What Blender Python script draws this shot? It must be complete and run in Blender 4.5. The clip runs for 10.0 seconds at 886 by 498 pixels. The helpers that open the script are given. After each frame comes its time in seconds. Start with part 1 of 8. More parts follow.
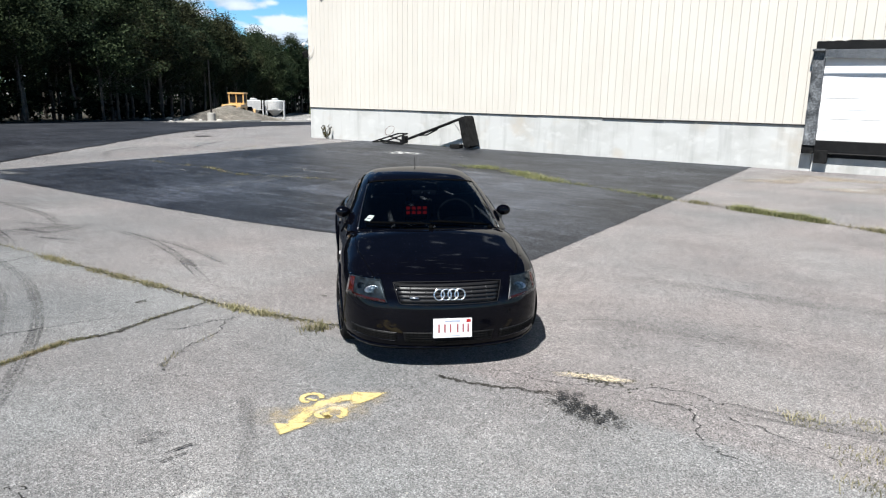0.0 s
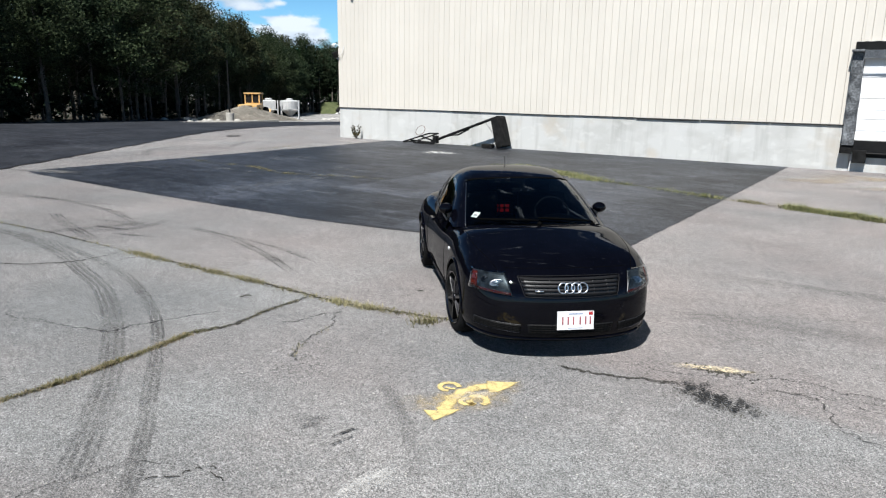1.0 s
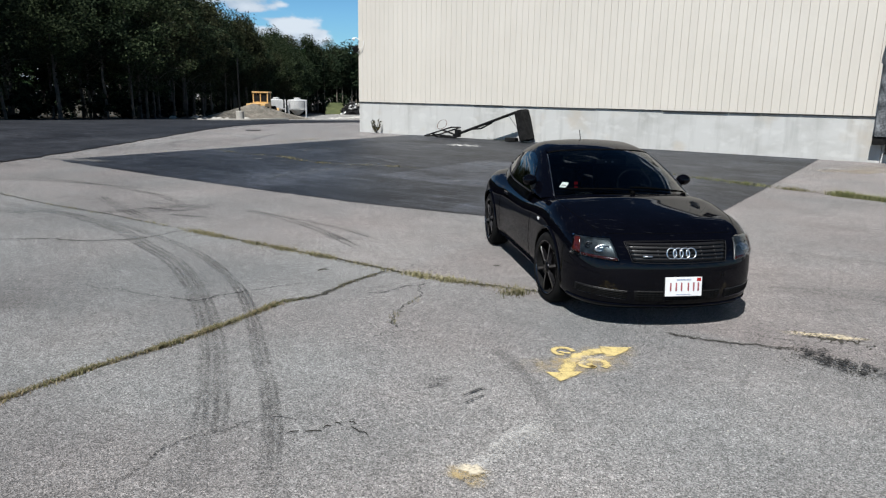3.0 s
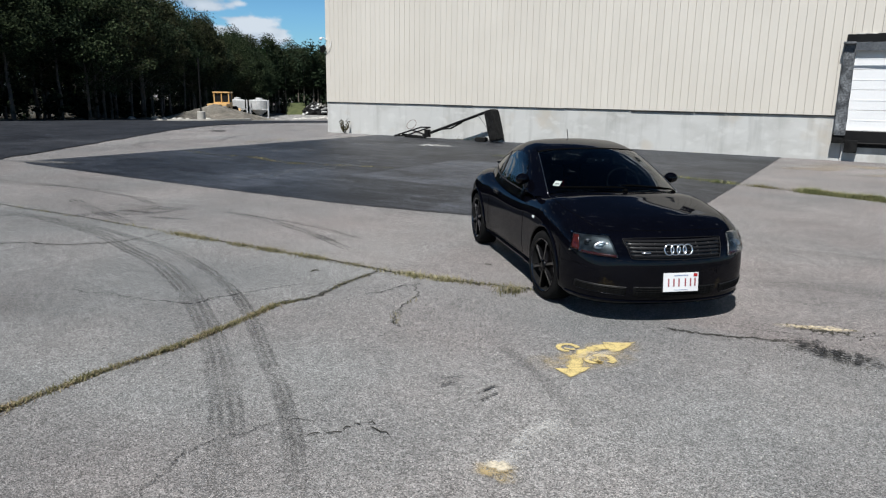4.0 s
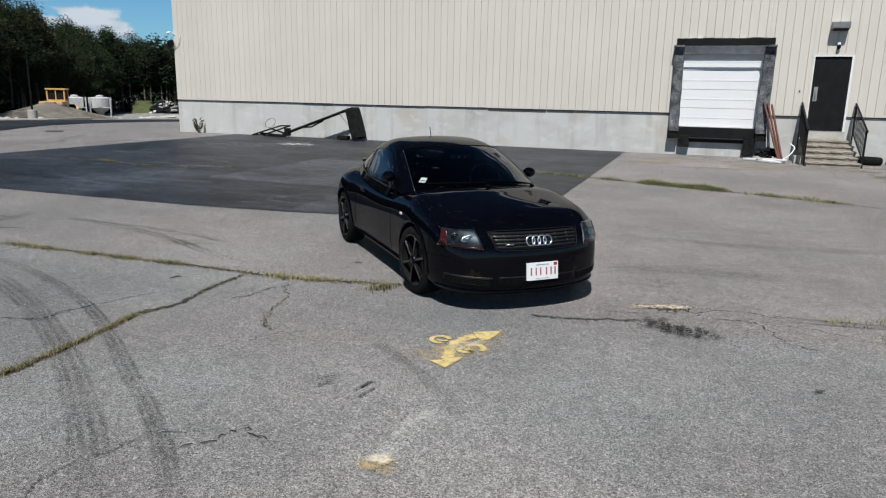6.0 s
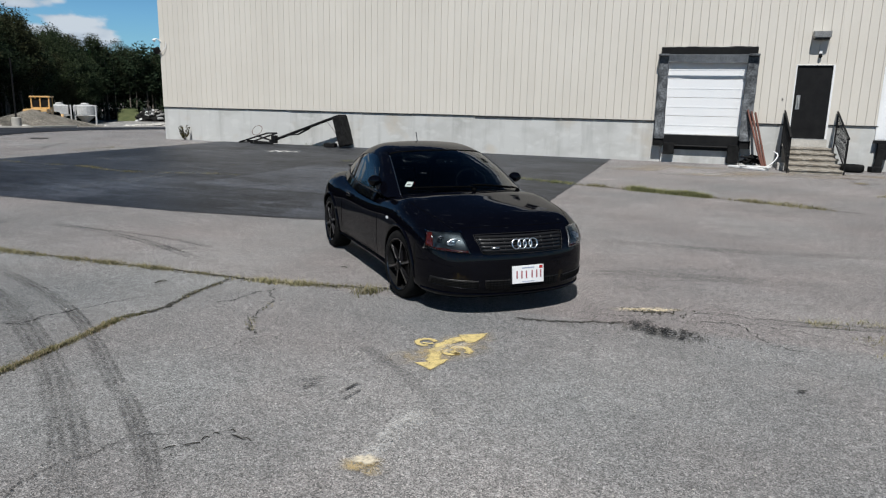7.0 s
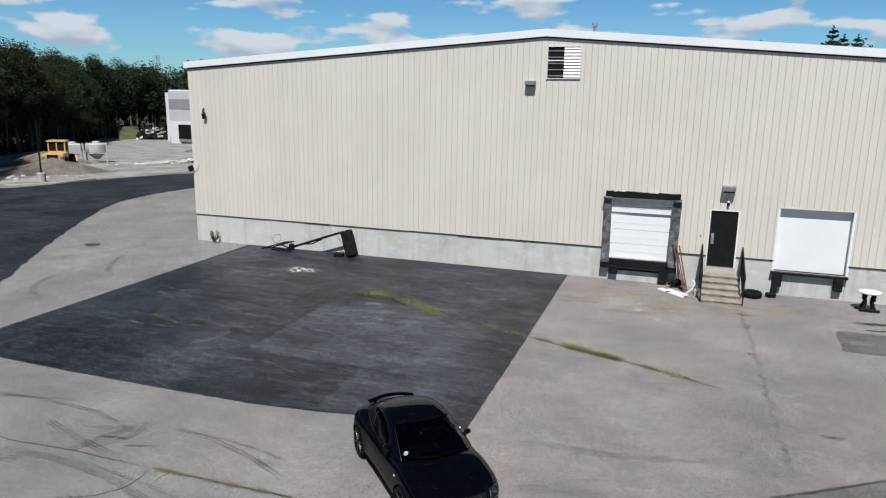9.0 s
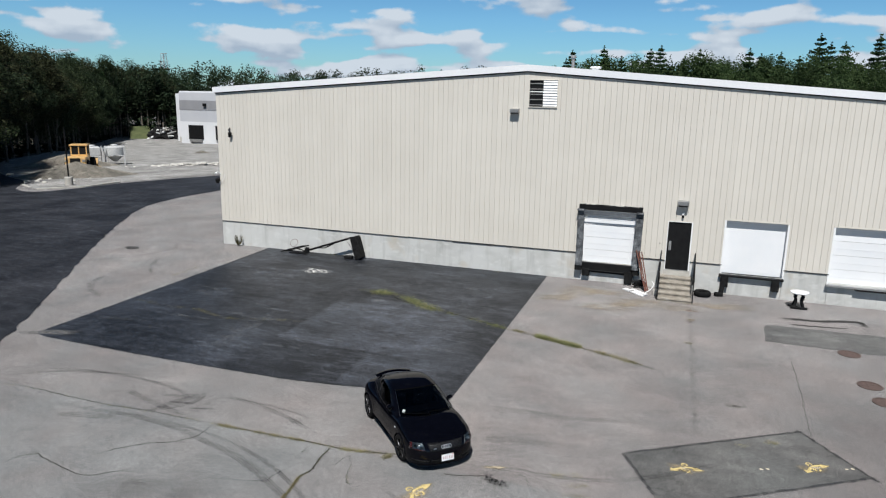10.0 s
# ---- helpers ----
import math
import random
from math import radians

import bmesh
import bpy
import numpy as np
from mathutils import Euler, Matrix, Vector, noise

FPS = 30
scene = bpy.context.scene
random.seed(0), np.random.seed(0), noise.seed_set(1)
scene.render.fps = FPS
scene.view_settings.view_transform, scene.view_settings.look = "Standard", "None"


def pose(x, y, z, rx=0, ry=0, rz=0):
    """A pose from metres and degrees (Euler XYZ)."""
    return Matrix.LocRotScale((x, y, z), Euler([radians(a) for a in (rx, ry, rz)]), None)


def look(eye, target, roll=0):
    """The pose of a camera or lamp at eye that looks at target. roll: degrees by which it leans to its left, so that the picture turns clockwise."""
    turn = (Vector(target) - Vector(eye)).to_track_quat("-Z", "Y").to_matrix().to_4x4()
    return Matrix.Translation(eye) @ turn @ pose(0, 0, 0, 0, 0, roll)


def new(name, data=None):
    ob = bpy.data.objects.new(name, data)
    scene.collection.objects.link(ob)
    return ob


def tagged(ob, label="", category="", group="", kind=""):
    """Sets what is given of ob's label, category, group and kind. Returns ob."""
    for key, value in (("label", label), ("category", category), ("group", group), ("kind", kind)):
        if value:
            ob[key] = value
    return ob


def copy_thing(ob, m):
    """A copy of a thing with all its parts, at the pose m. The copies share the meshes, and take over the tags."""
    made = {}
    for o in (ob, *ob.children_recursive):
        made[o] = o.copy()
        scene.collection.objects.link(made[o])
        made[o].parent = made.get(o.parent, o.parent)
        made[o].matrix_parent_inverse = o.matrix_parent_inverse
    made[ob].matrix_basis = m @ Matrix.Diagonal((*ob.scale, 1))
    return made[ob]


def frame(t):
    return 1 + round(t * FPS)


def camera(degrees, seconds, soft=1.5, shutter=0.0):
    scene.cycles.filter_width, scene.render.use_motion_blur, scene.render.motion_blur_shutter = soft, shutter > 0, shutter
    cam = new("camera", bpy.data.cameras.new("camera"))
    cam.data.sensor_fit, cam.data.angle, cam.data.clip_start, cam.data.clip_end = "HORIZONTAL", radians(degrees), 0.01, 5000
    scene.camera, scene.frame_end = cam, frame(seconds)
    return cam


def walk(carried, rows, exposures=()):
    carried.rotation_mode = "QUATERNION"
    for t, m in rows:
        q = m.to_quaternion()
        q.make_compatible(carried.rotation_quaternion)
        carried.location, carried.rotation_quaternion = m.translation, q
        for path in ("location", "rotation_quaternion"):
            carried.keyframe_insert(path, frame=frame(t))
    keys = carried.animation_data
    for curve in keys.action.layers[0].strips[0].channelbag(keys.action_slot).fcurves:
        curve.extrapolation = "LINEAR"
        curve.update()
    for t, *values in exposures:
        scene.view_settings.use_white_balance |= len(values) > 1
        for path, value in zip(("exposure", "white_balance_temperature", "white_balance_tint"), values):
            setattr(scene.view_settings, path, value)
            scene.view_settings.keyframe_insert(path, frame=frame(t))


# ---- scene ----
cam = camera(65.4, 10.0, 1.2)
PATH = [
    (0, (0.085, 0.033, 2.171), (-1.068, 1.746, 1.694), 0.8),
    (0.5, (-0.303, -0.412, 2.192), (-1.466, 1.294, 1.714), 0.9),
    (1, (-0.577, -0.659, 2.161), (-1.748, 1.042, 1.684), 0.8),
    (1.5, (-0.754, -0.790, 1.990), (-1.932, 0.906, 1.514), 0.8),
    (2, (-0.912, -0.860, 1.906), (-2.097, 0.833, 1.431), 0.9),
    (2.5, (-1.094, -0.970, 1.857), (-2.275, 0.726, 1.384), 0.9),
    (4, (-1.518, -1.264, 1.826), (-2.600, 0.498, 1.356), 0.9),
    (4.5, (-1.565, -1.312, 1.823), (-2.501, 0.531, 1.353), 1.0),
    (5, (-1.585, -1.343, 1.831), (-2.404, 0.554, 1.360), 1.1),
    (5.5, (-1.574, -1.346, 1.823), (-2.328, 0.580, 1.355), 1.1),
    (6, (-1.524, -1.330, 1.830), (-2.237, 0.611, 1.361), 1.1),
    (7.3, (-1.487, -1.342, 1.784), (-2.163, 0.618, 1.344), 1.3),
    (7.5, (-1.449, -1.353, 1.981), (-2.124, 0.604, 1.522), 1.3),
    (8, (-1.199, -2.149, 3.170), (-1.878, -0.194, 2.709), 1.2),
    (8.5, (-0.657, -3.628, 5.240), (-1.328, -1.671, 4.778), 1.0),
    (9, (0.098, -5.455, 7.158), (-0.565, -3.494, 6.703), 0.9),
    (9.5, (0.981, -7.538, 8.187), (0.314, -5.579, 7.728), 0.9),
    (10, (1.819, -9.370, 8.508), (1.145, -7.415, 8.041), 1.0),
]
EXPOSED = [(0, 0.82), (1, 0.7), (2.5, 0.44), (4, 0.27), (5.5, 0.12), (7.5, 0.08), (8, 0.08), (8.5, 0.14), (10, 0.18)]
walk(cam, [(t, look(eye, target, roll)) for t, eye, target, roll in PATH], EXPOSED)

# ---- world, sun, exposure ----
SUN_EL, SUN_AZ = 57.0, 9.0          # height; turn of the light's way from +y towards -x
el, az = radians(SUN_EL), radians(SUN_AZ)
sun_way = Vector((-math.sin(az) * math.cos(el), math.cos(az) * math.cos(el), -math.sin(el)))
sun_data = bpy.data.lights.new("sun", "SUN")
sun_data.energy, sun_data.angle, sun_data.color = 5.0, radians(0.53), (0.975, 0.968, 0.95)
sun = new("sun", sun_data)
sun.matrix_world = look((0, 0, 60), Vector((0, 0, 60)) + sun_way)

world = bpy.data.worlds.new("summer_sky")
scene.world = world
world.use_nodes = True
wt = world.node_tree
wt.nodes.clear()


def wnode(kind, **vals):
    n = wt.nodes.new(kind)
    for k, v in vals.items():
        n.inputs[k].default_value = v
    return n


sky = wt.nodes.new("ShaderNodeTexSky")
sky.sky_type, sky.sun_disc = "NISHITA", False
sky.sun_elevation, sky.sun_rotation = el, radians(180.0 - SUN_AZ)
sky.air_density, sky.dust_density, sky.ozone_density = 1.0, 0.2, 1.6
tc = wt.nodes.new("ShaderNodeTexCoord")
# fair-weather cumulus: flat puffs, thick towards the horizon, bright above and greyer below
up = wt.nodes.new("ShaderNodeSeparateXYZ")
wt.links.new(tc.outputs["Generated"], up.inputs[0])
thin = wnode("ShaderNodeMapRange", **{"From Min": 0.03, "From Max": 0.40, "To Min": 0.085, "To Max": -0.11})
wt.links.new(up.outputs["Z"], thin.inputs["Value"])


def cloud_at(lift):
    comb = wt.nodes.new("ShaderNodeMapping")
    comb.inputs["Scale"].default_value, comb.inputs["Location"].default_value = (1.0, 1.0, 4.2), (0.15, 0.72, lift)
    wt.links.new(tc.outputs["Generated"], comb.inputs["Vector"])
    cn = wnode("ShaderNodeTexNoise", Scale=9.0, Detail=2.0, Roughness=0.4, Distortion=0.0)
    wt.links.new(comb.outputs[0], cn.inputs["Vector"])
    # rounded billows on the puffs
    bump = wt.nodes.new("ShaderNodeMapping")
    bump.inputs["Scale"].default_value, bump.inputs["Location"].default_value = (1.0, 1.0, 1.7), (0.0, 0.0, lift * 0.4)
    wt.links.new(tc.outputs["Generated"], bump.inputs["Vector"])
    bn = wnode("ShaderNodeTexNoise", Scale=34.0, Detail=4.0, Roughness=0.55)
    wt.links.new(bump.outputs[0], bn.inputs["Vector"])
    both = wt.nodes.new("ShaderNodeMath"); both.operation = "MULTIPLY_ADD"
    both.inputs[1].default_value = 0.20
    wt.links.new(bn.outputs["Fac"], both.inputs[0]); wt.links.new(cn.outputs["Fac"], both.inputs[2])
    add = wt.nodes.new("ShaderNodeMath"); add.operation = "ADD"
    wt.links.new(both.outputs[0], add.inputs[0]); wt.links.new(thin.outputs[0], add.inputs[1])
    return add.outputs[0]


dens, above = cloud_at(0.0), cloud_at(0.06)
ramp = wt.nodes.new("ShaderNodeValToRGB")
ramp.color_ramp.interpolation = "EASE"
ramp.color_ramp.elements[0].position, ramp.color_ramp.elements[1].position = 0.655, 0.735
wt.links.new(dens, ramp.inputs[0])
mixc = wt.nodes.new("ShaderNodeMix"); mixc.data_type = "RGBA"
lit = wt.nodes.new("ShaderNodeMath"); lit.operation = "SUBTRACT"
wt.links.new(above, lit.inputs[0]); wt.links.new(dens, lit.inputs[1])
shade = wt.nodes.new("ShaderNodeMapRange")
shade.inputs["From Min"].default_value, shade.inputs["From Max"].default_value = -0.10, 0.10
wt.links.new(lit.outputs[0], shade.inputs["Value"])
puff = wt.nodes.new("ShaderNodeMix"); puff.data_type = "RGBA"
puff.inputs["A"].default_value, puff.inputs["B"].default_value = (13.2, 14.8, 16.6, 1), (8.1, 10.1, 12.6, 1)
wt.links.new(shade.outputs[0], puff.inputs["Factor"])
wt.links.new(puff.outputs["Result"], mixc.inputs["B"])
wt.links.new(ramp.outputs[0], mixc.inputs["Factor"])
sat = wt.nodes.new("ShaderNodeHueSaturation")
sat.inputs["Saturation"].default_value, sat.inputs["Value"].default_value = 1.05, 0.95
tint = wt.nodes.new("ShaderNodeMix"); tint.data_type, tint.blend_type = "RGBA", "MULTIPLY"
tint.inputs["Factor"].default_value, tint.inputs["B"].default_value = 1.0, (0.55, 0.935, 1.25, 1)
wt.links.new(sky.outputs[0], sat.inputs["Color"])
wt.links.new(sat.outputs[0], tint.inputs["A"])
# clear summer air: pale towards the horizon, deep overhead
deep = wnode("ShaderNodeMapRange", **{"From Min": 0.10, "From Max": 0.5, "To Min": 1.8, "To Max": 0.38})
wt.links.new(up.outputs["Z"], deep.inputs["Value"])
fall = wt.nodes.new("ShaderNodeVectorMath"); fall.operation = "SCALE"
wt.links.new(tint.outputs["Result"], fall.inputs[0]); wt.links.new(deep.outputs[0], fall.inputs["Scale"])
wt.links.new(fall.outputs[0], mixc.inputs["A"])
bg = wnode("ShaderNodeBackground", Strength=0.041)
wt.links.new(mixc.outputs["Result"], bg.inputs["Color"])
wo = wt.nodes.new("ShaderNodeOutputWorld")
wt.links.new(bg.outputs[0], wo.inputs[0])


# ---- materials ----
def surface(name, c1, c2, scale=3.0, fine=40.0, rough=0.7, bump=0.15, metal=0.0, fine_mix=0.35, coat=0.0, vary=0.0, space="Object", spec=0.5):
    """Two tones over broad stains, fine grain over both, and relief from the grain. vary: brightness by piece."""
    m = bpy.data.materials.new(name)
    m.use_nodes = True
    nt = m.node_tree
    b = nt.nodes["Principled BSDF"]
    if space == "Object":
        t = nt.nodes.new("ShaderNodeTexCoord"); vec = t.outputs["Object"]
    else:
        t = nt.nodes.new("ShaderNodeNewGeometry"); vec = t.outputs["Position"]
    n1 = nt.nodes.new("ShaderNodeTexNoise"); n1.inputs["Scale"].default_value = scale; n1.inputs["Detail"].default_value = 5
    n2 = nt.nodes.new("ShaderNodeTexNoise"); n2.inputs["Scale"].default_value = fine; n2.inputs["Detail"].default_value = 4
    nt.links.new(vec, n1.inputs["Vector"]); nt.links.new(vec, n2.inputs["Vector"])
    r1 = nt.nodes.new("ShaderNodeMapRange"); r1.inputs["From Min"].default_value, r1.inputs["From Max"].default_value = 0.3, 0.7
    nt.links.new(n1.outputs["Fac"], r1.inputs["Value"])
    mx = nt.nodes.new("ShaderNodeMix"); mx.data_type = "RGBA"
    mx.inputs["A"].default_value, mx.inputs["B"].default_value = (*c1, 1), (*c2, 1)
    nt.links.new(r1.outputs[0], mx.inputs["Factor"])
    r2 = nt.nodes.new("ShaderNodeMapRange")
    r2.inputs["From Min"].default_value, r2.inputs["From Max"].default_value = 0.3, 0.7
    r2.inputs["To Min"].default_value, r2.inputs["To Max"].default_value = 1 - fine_mix, 1 + fine_mix
    nt.links.new(n2.outputs["Fac"], r2.inputs["Value"])
    mul = nt.nodes.new("ShaderNodeVectorMath"); mul.operation = "SCALE"
    nt.links.new(mx.outputs["Result"], mul.inputs[0]); nt.links.new(r2.outputs[0], mul.inputs["Scale"])
    out = mul.outputs[0]
    if vary:
        oi = nt.nodes.new("ShaderNodeObjectInfo")
        r3 = nt.nodes.new("ShaderNodeMapRange"); r3.inputs["To Min"].default_value, r3.inputs["To Max"].default_value = 1 - vary, 1 + vary
        nt.links.new(oi.outputs["Random"], r3.inputs["Value"])
        mul2 = nt.nodes.new("ShaderNodeVectorMath"); mul2.operation = "SCALE"
        nt.links.new(out, mul2.inputs[0]); nt.links.new(r3.outputs[0], mul2.inputs["Scale"])
        out = mul2.outputs[0]
    nt.links.new(out, b.inputs["Base Color"])
    b.inputs["Roughness"].default_value, b.inputs["Metallic"].default_value = rough, metal
    b.inputs["Coat Weight"].default_value, b.inputs["Coat Roughness"].default_value = coat, 0.03
    b.inputs["Specular IOR Level"].default_value = spec
    if bump:
        bp = nt.nodes.new("ShaderNodeBump"); bp.inputs["Strength"].default_value = bump; bp.inputs["Distance"].default_value = 0.01
        nt.links.new(n2.outputs["Fac"], bp.inputs["Height"]); nt.links.new(bp.outputs[0], b.inputs["Normal"])
    return m


def asphalt(name, dark, light, pebble, stain=0.25, box=None, stone=85.0, speck=0.5, streak=0.0, streak_turn=0.1, rough=0.86, grain=1.0, spec=0.3, tinted=0.4, slabs=None):
    """Worn asphalt: bound pebbles of mixed tone, broad stains, streaks of wear. box: fields (x0, x1, y0, y1, gain,
    fade), worn paler, or darker where gain is below 1.
    """
    m = bpy.data.materials.new(name)
    m.use_nodes = True
    nt = m.node_tree
    b = nt.nodes["Principled BSDF"]
    g = nt.nodes.new("ShaderNodeNewGeometry")
    pos = g.outputs["Position"]
    vo = nt.nodes.new("ShaderNodeTexVoronoi"); vo.inputs["Scale"].default_value = stone
    n0 = nt.nodes.new("ShaderNodeTexNoise"); n0.inputs["Scale"].default_value = 145.0; n0.inputs["Detail"].default_value = 5; n0.inputs["Roughness"].default_value = 0.8
    n1 = nt.nodes.new("ShaderNodeTexNoise"); n1.inputs["Scale"].default_value = 0.35; n1.inputs["Detail"].default_value = 7; n1.inputs["Roughness"].default_value = 0.62
    n2 = nt.nodes.new("ShaderNodeTexNoise"); n2.inputs["Scale"].default_value = 2.3; n2.inputs["Detail"].default_value = 5; n2.inputs["Distortion"].default_value = 0.6
    mp = nt.nodes.new("ShaderNodeMapping"); mp.inputs["Scale"].default_value = (0.25, 1.6, 1.0); mp.inputs["Rotation"].default_value = (0, 0, 0.25)
    n3 = nt.nodes.new("ShaderNodeTexNoise"); n3.inputs["Scale"].default_value = 1.4; n3.inputs["Detail"].default_value = 6
    for n in (vo, n0, n1, n2, mp):
        nt.links.new(pos, n.inputs["Vector"])
    nt.links.new(mp.outputs[0], n3.inputs["Vector"])

    def rng(src, a, z, lo, hi):
        r = nt.nodes.new("ShaderNodeMapRange")
        for k, v in (("From Min", a), ("From Max", z), ("To Min", lo), ("To Max", hi)):
            r.inputs[k].default_value = v
        nt.links.new(src, r.inputs["Value"])
        return r.outputs[0]

    def mul(a, c):
        q = nt.nodes.new("ShaderNodeMath"); q.operation = "MULTIPLY"
        nt.links.new(a, q.inputs[0]); nt.links.new(c, q.inputs[1])
        return q.outputs[0]

    hue = nt.nodes.new("ShaderNodeSeparateColor")
    nt.links.new(vo.outputs["Color"], hue.inputs[0])
    tone = mul(rng(hue.outputs[0], 0, 1, 1 - speck, 1 + speck), rng(n0.outputs["Fac"], 0.28, 0.72, 1 - 0.6 * speck, 1 + 0.6 * speck))
    tone = mul(tone, mul(rng(hue.outputs[1], 0.80, 0.86, 1.0, 1.0 + 0.55 * speck), rng(hue.outputs[2], 0.84, 0.90, 1.0, 1.0 - 0.6 * speck)))
    tone = mul(tone, rng(n1.outputs["Fac"], 0.3, 0.7, 1 - stain, 1 + stain))
    tone = mul(tone, rng(n2.outputs["Fac"], 0.3, 0.7, 1 - stain * 0.5, 1 + stain * 0.5))
    tone = mul(tone, rng(n3.outputs["Fac"], 0.3, 0.7, 1 - stain * 0.6, 1 + stain * 0.6))
    for scale, depth in ((9.0, 0.13), (31.0, 0.25)):
        nm = nt.nodes.new("ShaderNodeTexNoise"); nm.inputs["Scale"].default_value = scale; nm.inputs["Detail"].default_value = 3; nm.inputs["Roughness"].default_value = 0.7
        nt.links.new(pos, nm.inputs["Vector"])
        tone = mul(tone, rng(nm.outputs["Fac"], 0.3, 0.7, 1 - depth * grain, 1 + depth * grain))
    if streak:
        mp2 = nt.nodes.new("ShaderNodeMapping"); mp2.inputs["Scale"].default_value = (0.8, 2.4, 1.0); mp2.inputs["Rotation"].default_value = (0, 0, streak_turn)
        n4 = nt.nodes.new("ShaderNodeTexNoise"); n4.inputs["Scale"].default_value = 1.3; n4.inputs["Detail"].default_value = 10; n4.inputs["Roughness"].default_value = 0.74; n4.inputs["Distortion"].default_value = 1.6
        nt.links.new(pos, mp2.inputs["Vector"]); nt.links.new(mp2.outputs[0], n4.inputs["Vector"])
        tone = mul(tone, rng(n4.outputs["Fac"], 0.51, 0.72, 1.0, 1 + streak))
        # thin pale scrapes
        mp3 = nt.nodes.new("ShaderNodeMapping"); mp3.inputs["Scale"].default_value = (0.6, 7.5, 1.0); mp3.inputs["Rotation"].default_value = (0, 0, streak_turn)
        n5 = nt.nodes.new("ShaderNodeTexNoise"); n5.inputs["Scale"].default_value = 1.3; n5.inputs["Detail"].default_value = 8; n5.inputs["Roughness"].default_value = 0.7; n5.inputs["Distortion"].default_value = 0.4
        nt.links.new(pos, mp3.inputs["Vector"]); nt.links.new(mp3.outputs[0], n5.inputs["Vector"])
        tone = mul(tone, rng(n5.outputs["Fac"], 0.61, 0.72, 1.0, 1 + 0.55 * streak))
    for x0, x1, y0, y1, gain, fade in box or ():
        sx = nt.nodes.new("ShaderNodeSeparateXYZ")
        wob = nt.nodes.new("ShaderNodeVectorMath"); wob.operation = "MULTIPLY_ADD"
        wob.inputs[1].default_value = (0.35, 0.35, 0)
        nt.links.new(n2.outputs["Color"], wob.inputs[0]); nt.links.new(pos, wob.inputs[2])
        nt.links.new(wob.outputs[0], sx.inputs[0])
        fx = mul(rng(sx.outputs["X"], x0, x0 + (0.15 if gain > 1 else fade), 0, 1), rng(sx.outputs["X"], x1 - fade, x1, 1, 0))
        fy = mul(rng(sx.outputs["Y"], y0, y0 + (0.2 if gain > 1 else fade), 0, 1), rng(sx.outputs["Y"], y1 - fade, y1, 1, 0))
        tone = mul(tone, rng(mul(fx, fy), 0, 1, 1, gain))
    mx = nt.nodes.new("ShaderNodeMix"); mx.data_type = "RGBA"
    mx.inputs["A"].default_value, mx.inputs["B"].default_value = (*dark, 1), (*light, 1)
    nt.links.new(rng(n1.outputs["Fac"], 0.35, 0.65, 0, 1), mx.inputs["Factor"])
    # every pebble has a tint of its own, and the binder fades warm or cool in broad patches
    tint = nt.nodes.new("ShaderNodeMix"); tint.data_type = "RGBA"; tint.blend_type = "MULTIPLY"
    tint.inputs["Factor"].default_value = tinted
    ramp = nt.nodes.new("ShaderNodeMix"); ramp.data_type = "RGBA"
    ramp.inputs["A"].default_value, ramp.inputs["B"].default_value = (0.92, 1.025, 1.05, 1), (1.06, 0.99, 0.97, 1)
    nb = nt.nodes.new("ShaderNodeTexNoise"); nb.inputs["Scale"].default_value = 0.55; nb.inputs["Detail"].default_value = 5
    nt.links.new(pos, nb.inputs["Vector"])
    ad = nt.nodes.new("ShaderNodeMath"); ad.operation = "ADD"
    nt.links.new(rng(nb.outputs["Fac"], 0.3, 0.7, -0.05, 0.55), ad.inputs[0]); nt.links.new(rng(hue.outputs[1], 0, 1, 0, 0.5), ad.inputs[1])
    warm = ad.outputs[0]
    if slabs:
        # separate pours either side of the cracks: (axis, place, offset below it, offset beyond it)
        at = nt.nodes.new("ShaderNodeSeparateXYZ")
        nt.links.new(pos, at.inputs[0])
        for axis, place, lo, hi in slabs:
            more = nt.nodes.new("ShaderNodeMath"); more.operation = "ADD"
            nt.links.new(warm, more.inputs[0]); nt.links.new(rng(at.outputs[axis], place - 0.06, place + 0.06, lo, hi), more.inputs[1])
            warm = more.outputs[0]
    nt.links.new(warm, ramp.inputs["Factor"])
    nt.links.new(mx.outputs["Result"], tint.inputs["A"]); nt.links.new(ramp.outputs["Result"], tint.inputs["B"])
    sc = nt.nodes.new("ShaderNodeVectorMath"); sc.operation = "SCALE"
    nt.links.new(tint.outputs["Result"], sc.inputs[0]); nt.links.new(tone, sc.inputs["Scale"])
    nt.links.new(sc.outputs[0], b.inputs["Base Color"])
    b.inputs["Roughness"].default_value = rough
    b.inputs["Specular IOR Level"].default_value = spec
    if streak:
        # the polished, worn parts are the glossier ones
        nt.links.new(rng(tone, 0.5, 2.6, spec * 0.45, spec * 1.9), b.inputs["Specular IOR Level"])
    b.inputs["Diffuse Roughness"].default_value = 1.0
    bp = nt.nodes.new("ShaderNodeBump"); bp.inputs["Strength"].default_value = pebble; bp.inputs["Distance"].default_value = 0.006
    nt.links.new(vo.outputs["Distance"], bp.inputs["Height"]); nt.links.new(bp.outputs[0], b.inputs["Normal"])
    return m


